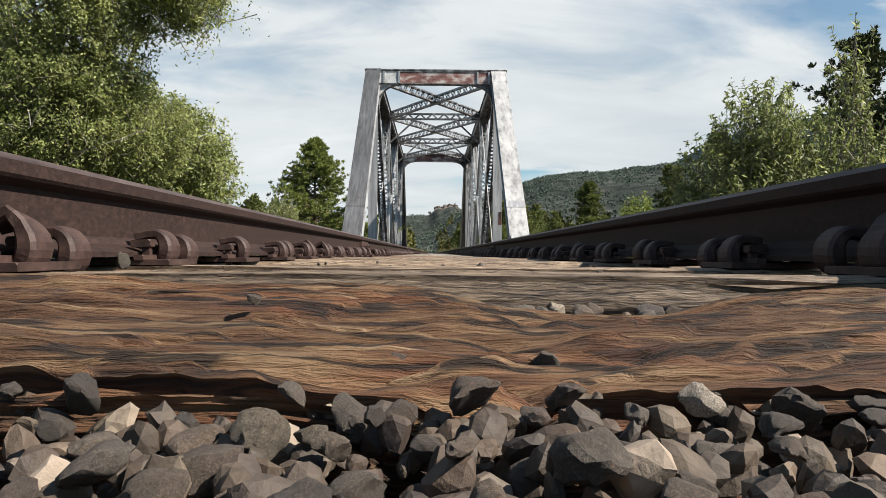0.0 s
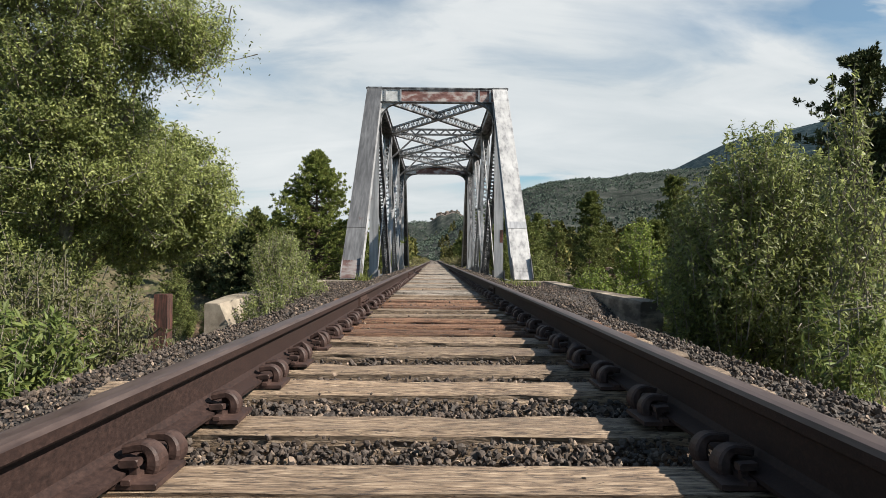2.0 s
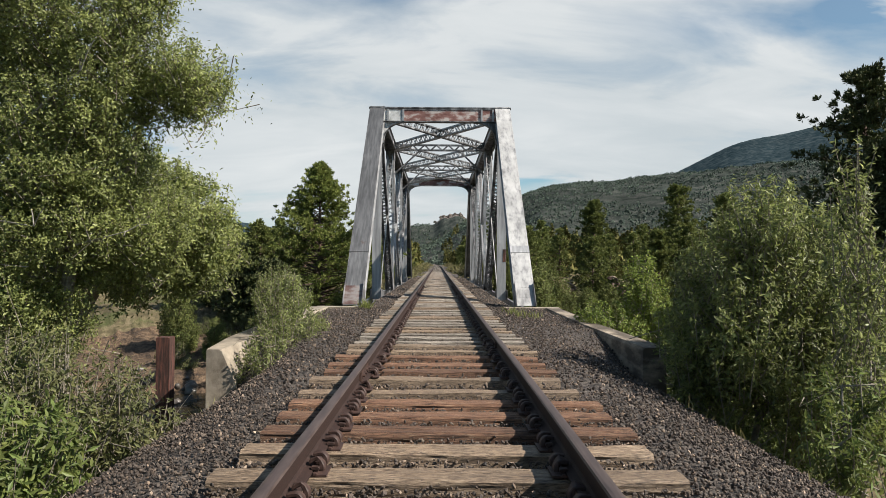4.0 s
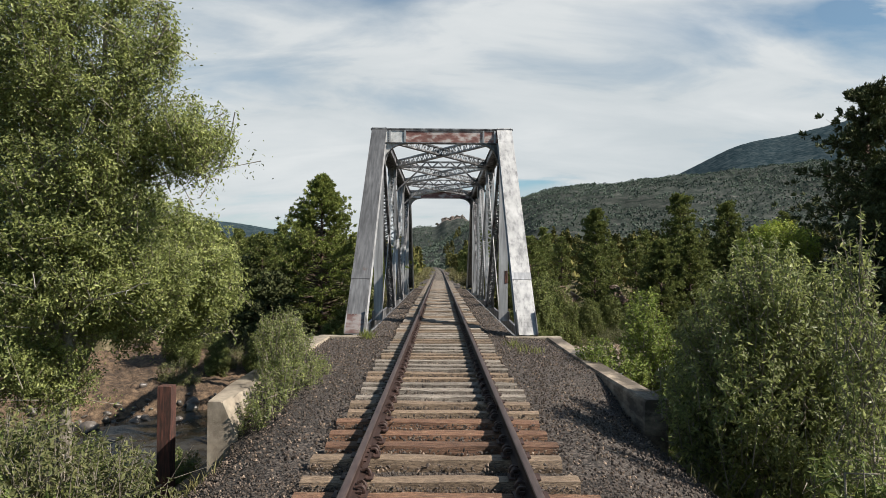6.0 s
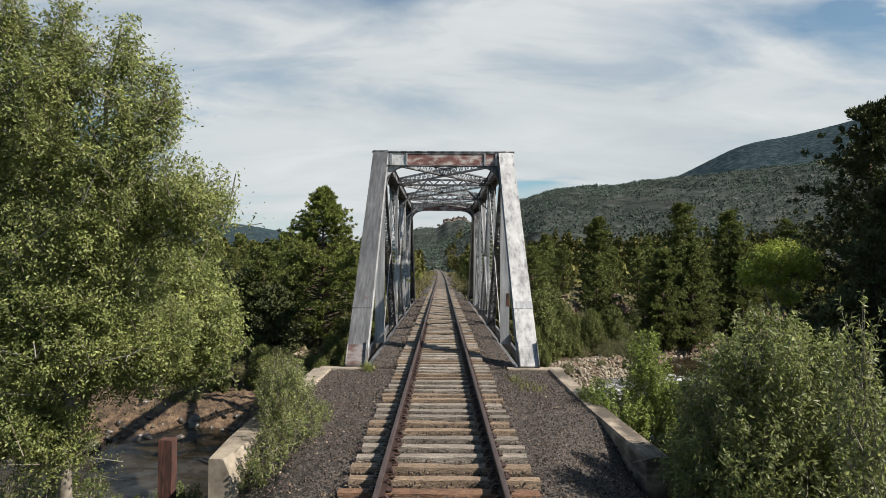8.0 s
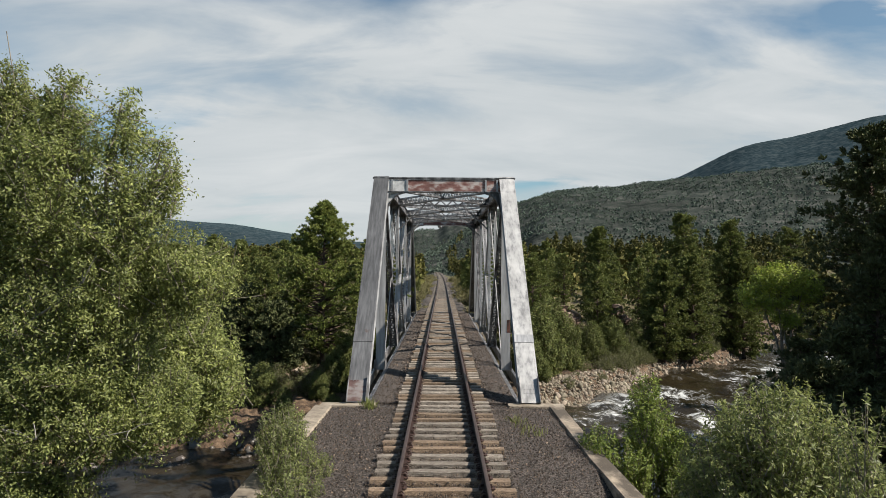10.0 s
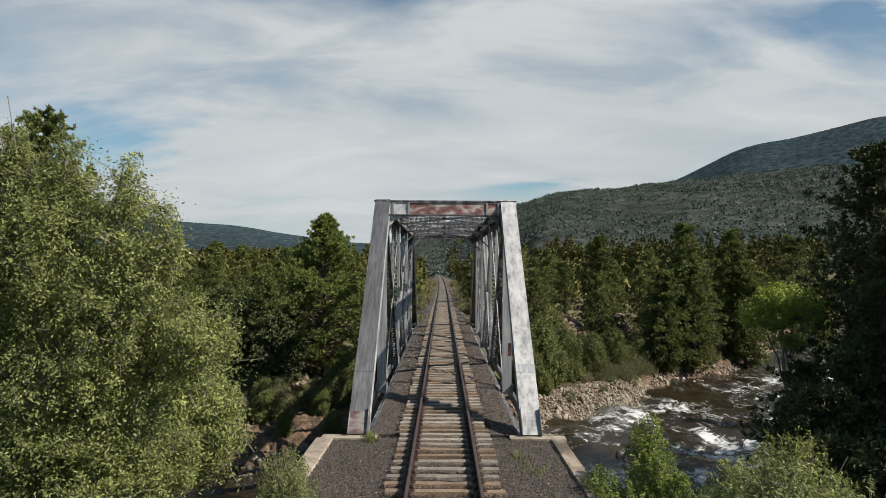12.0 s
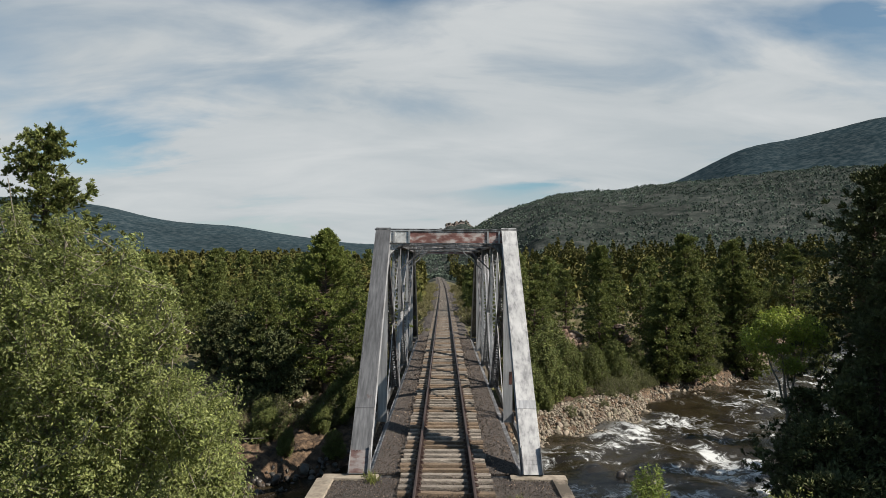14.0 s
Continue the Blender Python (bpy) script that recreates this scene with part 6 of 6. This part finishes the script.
bank_tree = leafy("bank_tree", "bushy dark olive tree on the river bank", "tree", (0, 0, -0.3), [((0, 0, 2.6), (1.3, 1.3, 1.9)), ((0.9, 0.3, 1.6), (1.0, 1.0, 1.3)), ((-0.8, -0.3, 1.5), (1.1, 1.0, 1.3)), ((0.1, -0.7, 1.0), (1.1, 0.8, 1.0))],
                  M_NEEDLE, M_BARK, 73, 420, 34, 0.2, 0.3, 0.06, 0.75, 0.16, 3, 0.9)
dry_shrub = leafy("dry_shrub", "yellow-green scrub beside the railway line", "shrub", (0, 0, -0.2), [((0, 0, 0.4), (0.9, 0.9, 0.5)), ((0.6, 0.3, 0.3), (0.6, 0.6, 0.4))],
                  M_GRASS, M_PALE_BARK, 74, 110, 26, 0.16, 0.3, 0.02, 0.45, 0.12, 3, 1.2)


def bank_trees():
    """Bushy growth at the far bank on both sides of the bridge, and the pale scrub along the line beyond it."""
    rng = np.random.default_rng(41)
    for k, (x, y, s) in enumerate(((7.4, 52.4, 1.15), (10.2, 56.2, 0.95), (6.4, 50.6, 0.8), (13.0, 59.2, 0.8), (15.4, 61.4, 0.85), (9.0, 58.0, 1.15), (18.0, 64.0, 0.75), (8.6, 53.6, 0.7), (6.0, 48.6, 0.42), (7.4, 50.2, 0.45), (-6.4, 46.5, 0.7), (-7.6, 42.5, 0.45), (-10.6, 40.5, 0.6), (-12.8, 39.5, 0.5), (-5.6, 53.0, 0.9), (-6.3, 39.6, 0.42), (-8.9, 38.8, 0.36), (-7.0, 44.5, 0.6), (-15.5, 41.0, 0.8), (4.0, 62.0, 0.55), (4.2, 67.0, 0.6), (3.9, 73.0, 0.6), (4.3, 80.0, 0.7), (4.0, 88.0, 0.7), (4.2, 98.0, 0.8), (4.0, 110.0, 0.8), (-4.6, 76.0, 0.5), (-4.8, 92.0, 0.6), (-4.6, 118.0, 0.7))):
        m = Matrix.Translation((x, y, gz(x, y) - 0.1)) @ Matrix.Rotation(rng.uniform(0, 6.28), 4, "Z")
        c = bank_tree if k == 0 else copy_thing(bank_tree, m)
        c.matrix_basis = m @ Matrix.Diagonal((s, s, s * rng.uniform(0.85, 1.15), 1))
        tagged(c, group="bank trees")
    for k in range(96):
        side = -1 if k % 3 else 1
        y = 59 + 1.5 * k + rng.uniform(-1, 1)
        x = side * rng.uniform(2.5, 4.2) + line_x(y)
        m = Matrix.Translation((x, y, gz(x, y) - 0.1)) @ Matrix.Rotation(rng.uniform(0, 6.28), 4, "Z")
        c = dry_shrub if k == 0 else copy_thing(dry_shrub, m)
        s = rng.uniform(0.8, 1.7)
        c.matrix_basis = m @ Matrix.Diagonal((s, s, s, 1))
        tagged(c, group="scrub along the line")


bank_trees()


def bank_shrubs():
    rng = np.random.default_rng(12)
    spots = [(-13 + 1.2 * k, far_bank(-13 + 1.2 * k) + 9 + 2 * (k % 2), 1.0) for k in range(5)]
    for k in range(34):
        x = rng.uniform(9, 46)
        spots.append((x, float(far_bank(x)) + rng.uniform(4, 14), rng.uniform(0.8, 1.7)))
    for k in range(34):
        x = rng.uniform(9, 40)
        spots.append((x, float(shore(x)) + (rng.uniform(5.5, 8.0) if x < 16.5 else rng.uniform(2.4, 4.6)) * 1.27, rng.uniform(0.45, 0.85)))
    spots += [(6.2 + 1.05 * k, float(shore(6.2 + 1.05 * k)) + (3.0, 4.6, 6.2)[k % 3], 0.3 + 0.06 * (k % 4)) for k in range(10)]
    for k in range(34):
        x = rng.uniform(12.5, 36)
        spots.append((x, float(shore(x)) + rng.uniform(2.6, 5.5) * 1.27, rng.uniform(0.5, 0.95)))
    for k in range(22):
        x = rng.uniform(-40, -7)
        spots.append((x, float(far_bank(x)) + rng.uniform(4, 16), rng.uniform(0.7, 1.4)))
    for k in range(9):
        x = rng.uniform(6.5, 20)
        spots.append((x, rng.uniform(12, 17) + 0.3 * x, rng.uniform(0.5, 0.8)))
    for k in range(44):
        y = rng.uniform(59, 150)
        spots.append((rng.choice((-1, 1)) * rng.uniform(3.4, 7.5), y, rng.uniform(0.5, 1.0)))
    for k in range(16):
        y = rng.uniform(8.5, 15.5)
        spots.append((rng.uniform(4.5, 5.9), y, rng.uniform(0.5, 0.75)))
    spots += [(5.3, 14.2, 1.4), (4.7, 11.9, 1.2), (6.3, 15.6, 1.6), (5.9, 13.0, 1.4), (7.2, 17.0, 1.5)]
    for k in range(16):
        spots.append((rng.uniform(-13, -5.5), rng.uniform(11, 20), rng.uniform(0.6, 1.1)))
    for i, (x, y, s) in enumerate(spots):
        m = Matrix.Translation((x, float(y), gz(x, y) - 0.1)) @ Matrix.Rotation(rng.uniform(0, 6.28), 4, "Z")
        src = near_shrub if y < 21 and x < 6.4 else shrub
        c = src if src.location.length == 0 else copy_thing(src, m)
        c.matrix_basis = m @ Matrix.Diagonal((s, s, s, 1))
        tagged(c, group="bank shrubs")


bank_shrubs()

grass("grass_tuft", "green weeds at the foot of the bridge post", [(-2.05, 19.0), (-1.95, 18.7)], 170, 0.08, 0.32, 1, 0.1, M_GREEN_WILLOW)
grass("grass_tuft", "green weeds beside the track before the bridge", [(2.0, 16.6), (2.1, 16.0), (1.9, 17.2)], 150, 0.06, 0.22, 2, 0.16, M_GREEN_WILLOW)
bank_rng = np.random.default_rng(9)
grass("bank_grass", "rough dry grass on the railway bank", [(s * bank_rng.uniform(3.3, 5.5), bank_rng.uniform(3, 10)) for s in (-1, 1) for _ in range(160)], 4200, 0.06, 0.24, 3, 0.3)


# ---- stones ----
def rock_shapes(n, seed, squash=0.75, rough=0.28, sub=1):
    rng = np.random.default_rng(seed)
    bm = bmesh.new()
    bmesh.ops.create_icosphere(bm, subdivisions=sub, radius=0.5)
    base = np.array([v.co for v in bm.verts])
    faces = np.array([[v.index for v in f.verts] for f in bm.faces])
    bm.free()
    out = []
    for _ in range(n):
        lump = rng.uniform(1 - rough, 1 + rough, (len(base), 1)) if sub == 1 else 1 + rough * sum(np.sin(base @ rng.normal(0, 4, (3, 1)) + rng.uniform(0, 6)) for _ in range(3)) / 2
        v = base * lump + rng.normal(0, 0.05 if sub == 1 else 0.008, base.shape)
        for _ in range(3):
            d = rng.normal(0, 1, 3)
            d /= np.linalg.norm(d)
            lim = rng.uniform(0.24, 0.36)
            over = np.maximum(v @ d - lim, 0)
            v = v - over[:, None] * d
        out.append(v * np.array([1, rng.uniform(0.65, 1), squash * rng.uniform(0.7, 1.1)]))
    return out, faces


def random_turns(rng, n):
    q = rng.normal(0, 1, (n, 4))
    q /= np.linalg.norm(q, axis=1, keepdims=True)
    w, x, y, z = q.T
    return np.stack([1 - 2 * (y * y + z * z), 2 * (x * y - z * w), 2 * (x * z + y * w), 2 * (x * y + z * w), 1 - 2 * (x * x + z * z), 2 * (y * z - x * w),
                     2 * (x * z - y * w), 2 * (y * z + x * w), 1 - 2 * (x * x + y * y)], 1).reshape(n, 3, 3)


def stones(P, S, seed, sub=1):
    """Stones at the places P with the sizes S, in one mesh's arrays."""
    shapes, faces = rock_shapes(24, seed, sub=sub)
    rng = np.random.default_rng(seed)
    k = rng.integers(0, 24, len(P))
    v = np.array(shapes)[k] * S[:, None, None]
    v = np.einsum("nij,nkj->nki", random_turns(rng, len(P)), v) + P[:, None]
    n = v.shape[1]
    F = (faces[None] + (np.arange(len(P)) * n)[:, None, None]).reshape(-1, 3)
    return v.reshape(-1, 3), F


tie_span = np.array(tie_ys)


def bed_height(x, y, rng):
    """Where a ballast stone lies: heaped between the ties and falling away down the shoulder."""
    a = np.abs(x - track_x(4))
    brow = np.where(x < 0, 2.25, 2.9)
    gap = np.min(np.abs(y[:, None] - tie_span[None]), 1)
    z = np.where(a < 1.2, np.where(gap > 0.12, -0.052, -0.13), -0.075)
    z = np.where(a > 1.2, -0.055 - 0.06 * (a - 1.2), z)
    z = np.where(a > 1.75, -0.10 - 0.36 * np.minimum(a - 1.75, brow - 1.75) - 0.78 * np.maximum(a - brow, 0), z)
    f = smooth(np.where(x > 0, 10.3, 9.9), np.where(x > 0, 13.4, 11.9), y)
    z = np.where(a > 1.75, z * (1 - f) + (-0.11 - 0.025 * (a - 1.75)) * f, z)
    return z + rng.normal(0, 0.012, len(x))


def ballast():
    rng = np.random.default_rng(31)
    bed = thing("ballast_bed", "bed of dark broken ballast stones with a few tan ones", "ballast")
    P, S = [], []
    for n, y0, y1, xm, lo, hi in ((11500, 0.95, 2.8, 1.0, 0.009, 0.032), (27000, 2.0, 6.5, 3.0, 0.011, 0.037), (20000, 6.5, 19.0, 3.2, 0.018, 0.05)):
        x, y = rng.uniform(-xm, xm, n), rng.uniform(y0, y1, n)
        z = bed_height(x, y, rng)
        ok = z > -1.1
        gap = np.min(np.abs(y[:, None] - tie_span[None]), 1)
        ok &= (gap > 0.11) | (np.abs(x) > 1.23)
        P.append(np.stack([x, y, z], 1)[ok])
        S.append(rng.uniform(lo, hi, ok.sum()))
    # gravel beside the ties on the bridge
    n = 10000
    x, y = rng.choice((-1, 1), n) * rng.uniform(1.05, 2.08, n) + BX, rng.uniform(Y0 + 0.1, PY[5] - 0.3, n)
    P.append(np.stack([x, y, -0.145 + 0.05 * np.clip(1.7 - np.abs(x), 0, 0.5) + rng.normal(0, 0.012, n)], 1))
    S.append(rng.uniform(0.03, 0.075, n))
    V, F = stones(np.concatenate(P), np.concatenate(S), 8)
    tagged(mesh_ob("loose_ballast", V, F, M_STONE, bed), kind="stuff")
    # crumbs between the close stones
    n = 5200
    x, y = rng.uniform(-0.75, 0.75, n), rng.uniform(0.06, 0.42, n)
    back = np.arange(n) % 3 > 0
    y = np.where(back, rng.uniform(0.62, 0.94, n), y)
    z = np.where(back, -0.056, -0.062) - 0.02 * rng.random(n)
    V, F = stones(np.stack([x, y, z], 1), rng.uniform(0.012, 0.03, n), 12, 2)
    tagged(mesh_ob("crushed_stone", V, F, M_CRUMB, bed), kind="stuff")
    # the close stones, one by one
    shapes = []
    for k in range(16):
        bm = bmesh.new()
        r = np.random.default_rng(100 + k)
        bmesh.ops.create_icosphere(bm, subdivisions=3, radius=0.5)
        for c in range(10):
            d = Vector(r.normal(0, 1, 3)).normalized()
            lim = r.uniform(0.24, 0.40)
            for v in bm.verts:
                o = v.co.dot(d) - lim
                if o > 0:
                    v.co -= d * o
        for _ in range(2):
            bmesh.ops.smooth_vert(bm, verts=bm.verts[:], factor=0.42, use_axis_x=True, use_axis_y=True, use_axis_z=True)
        sc = Vector((1, r.uniform(0.65, 0.95), r.uniform(0.55, 0.85)))
        for v in bm.verts:
            v.co = Vector((v.co.x * sc.x, v.co.y * sc.y, v.co.z * sc.z)) * (1 + 0.2 * noise.fractal(v.co * 4.5 + Vector((k * 3, 0, 0)), 0.9, 2.0, 5))
        me = bpy.data.meshes.new("stone")
        bm.to_mesh(me)
        bm.free()
        me.materials.append(M_STONE_NEAR)
        me.shade_smooth()
        me.set_sharp_from_angle(angle=radians(30))
        shapes.append(me)
    made, tries = [], 0
    while len(made) < 296 and tries < 30000:
        tries += 1
        if len(made) < 176:
            y = 0.10 + 0.30 * rng.random()
            x = rng.uniform(-0.75, 0.75) * (0.35 + y * 1.6)
            s = rng.uniform(0.018, 0.042)
            top = -0.064 + 0.016 * rng.random()
        else:
            y = rng.uniform(0.64, 0.93)
            x = rng.uniform(-0.62, 0.62)
            s, top = rng.uniform(0.020, 0.045), rng.uniform(-0.05, -0.036)
        if any((x - a) ** 2 + (y - b) ** 2 < (0.36 * (s + t)) ** 2 for a, b, t in made):
            continue
        made.append((x, y, s))
        ob = new("stone", shapes[len(made) % 16])
        ob.parent = bed
        ob.location = (x, y, top)
        ob.rotation_euler = (rng.uniform(-0.55, 0.55), rng.uniform(-0.55, 0.55), rng.uniform(0, 6.28))
        ob.scale = (s, s, s)


ballast()


def loose_stones():
    """A few stones that lie on the ties by themselves."""
    bed = bpy.data.objects["ballast_bed"]
    src = [o for o in bed.children if o.name.startswith("stone")]
    for i, (x, y, z, s) in enumerate(((-0.094, 0.45, -0.040, 0.024), (0.005, 0.445, -0.042, 0.028), (0.10, 0.58, -0.038, 0.014), (-0.655, 1.30, 0.008, 0.045),
                                      (-0.2, 0.5, -0.004, 0.014), (0.2, 1.1, 0.0, 0.018), (0.3, 1.55, 0.0, 0.016))):
        ob = new("stone", src[i * 7].data)
        ob.parent, ob.location, ob.scale = bed, (x, y, z), (s, s, s)
        ob.rotation_euler = (0.4 * i, 0.7 * i, i)


loose_stones()


def boulders():
    """Cobbles and boulders, water-worn, along both banks and a few in the rapids."""
    rng = np.random.default_rng(55)
    for name, label, x0, x1, n, lo, hi in (("bank_stones", "pale grey cobbles along the sunlit river bank", 4, 60, 3400, 0.08, 0.30),
                                           ("cobble_bar", "bar of pale cobbles beside the rapids", 5.5, 17, 2600, 0.08, 0.30),
                                           ("bank_stones", "boulders coloured dark for the shade below the trees", -34, -5, 420, 0.14, 0.5)):
        x = rng.uniform(x0, x1, n)
        y = shore(x) + (rng.normal(0.9, 0.7, n) if name == "bank_stones" else rng.uniform(0.0, 1.0, n) ** 1.3 * 4.6 - 0.4) * 1.27
        s = rng.uniform(lo, hi, n) * np.where(rng.random(n) < 0.06, 2.2, 1)
        z = np.maximum(height(x, y), WATER - 0.25)
        V, F = stones(np.stack([x, y, z + 0.08 * s], 1), s, 14, 2)
        # stones below the trees take the dark wet colour in place of shade
        tagged(mesh_ob(name, V, F, M_ROCK if x0 > 0 else M_WET_SHADED_ROCK, smooth=True), label, "rocks", kind="stuff")
    x = rng.uniform(-30, 60, 26)
    y = far_bank(x) - rng.uniform(2, 17, 26) * 1.27
    V, F = stones(np.stack([x, y, np.full(26, WATER - 0.1)], 1), rng.uniform(0.4, 0.9, 26), 15, 2)
    tagged(mesh_ob("river_stones", V, F, M_WET_SHADED_ROCK, smooth=True), "wet boulders standing in the rapids", "rocks", kind="stuff")


boulders()


def crag():
    """The broken rock top of the distant hill."""
    rng = np.random.default_rng(91)
    n = 150
    a = np.clip(rng.normal(0.024, 0.013, n), -0.004, 0.05)
    y = 985 + rng.normal(0, 9, n)
    x = a * y
    V, F = stones(np.stack([x, y, height(x, y) + rng.uniform(-4, 0.5, n)], 1), rng.uniform(3, 8, n), 92)
    tagged(mesh_ob("crag_rocks", V, F, bpy.data.materials["bare_crag_rock"]), "broken grey-pink rocks on the distant crag", "rocks", kind="stuff")


crag()


def outcrop(x, y, w, h, seed):
    """A weathered tan rock face among the trees."""
    rng = np.random.default_rng(seed)
    n = 48
    off = rng.uniform(-1, 1, n)
    P = np.stack([x + off * w * 0.7, y + rng.normal(0, w * 0.25, n), gz(x, y) + rng.uniform(0, 1, n) * h * 0.5 * (1 - 0.6 * off * off)], 1)
    V, F = stones(P, rng.uniform(0.45, 0.95, n) * w, seed)
    tagged(mesh_ob("rock_outcrop", V, F, M_TAN_ROCK), "tan orange rock outcrop among the pines", "rock outcrop", kind="stuff")


for ox, oy, ow, oh, osd in ((12.6, 71, 2.2, 5.4, 3), (18.6, 73, 1.5, 6.0, 4), (-9.5, 46.5, 1.4, 1.6, 5), (10.5, 64, 1.4, 1.5, 6)):
    outcrop(ox, oy, ow, oh, osd)


def post():
    ob = thing("marker_post", "squared red-stained timber post beside the track", "post", at=(-4.5, 11.3, 0))
    bm = bmesh.new()
    box(bm, (0, 0, -1.5), (0.22, 0.22, 2.8))
    bmesh.ops.bevel(bm, geom=bm.edges[:], offset=0.02, segments=1)
    part("shaft", bm, M_POST, ob)


post()
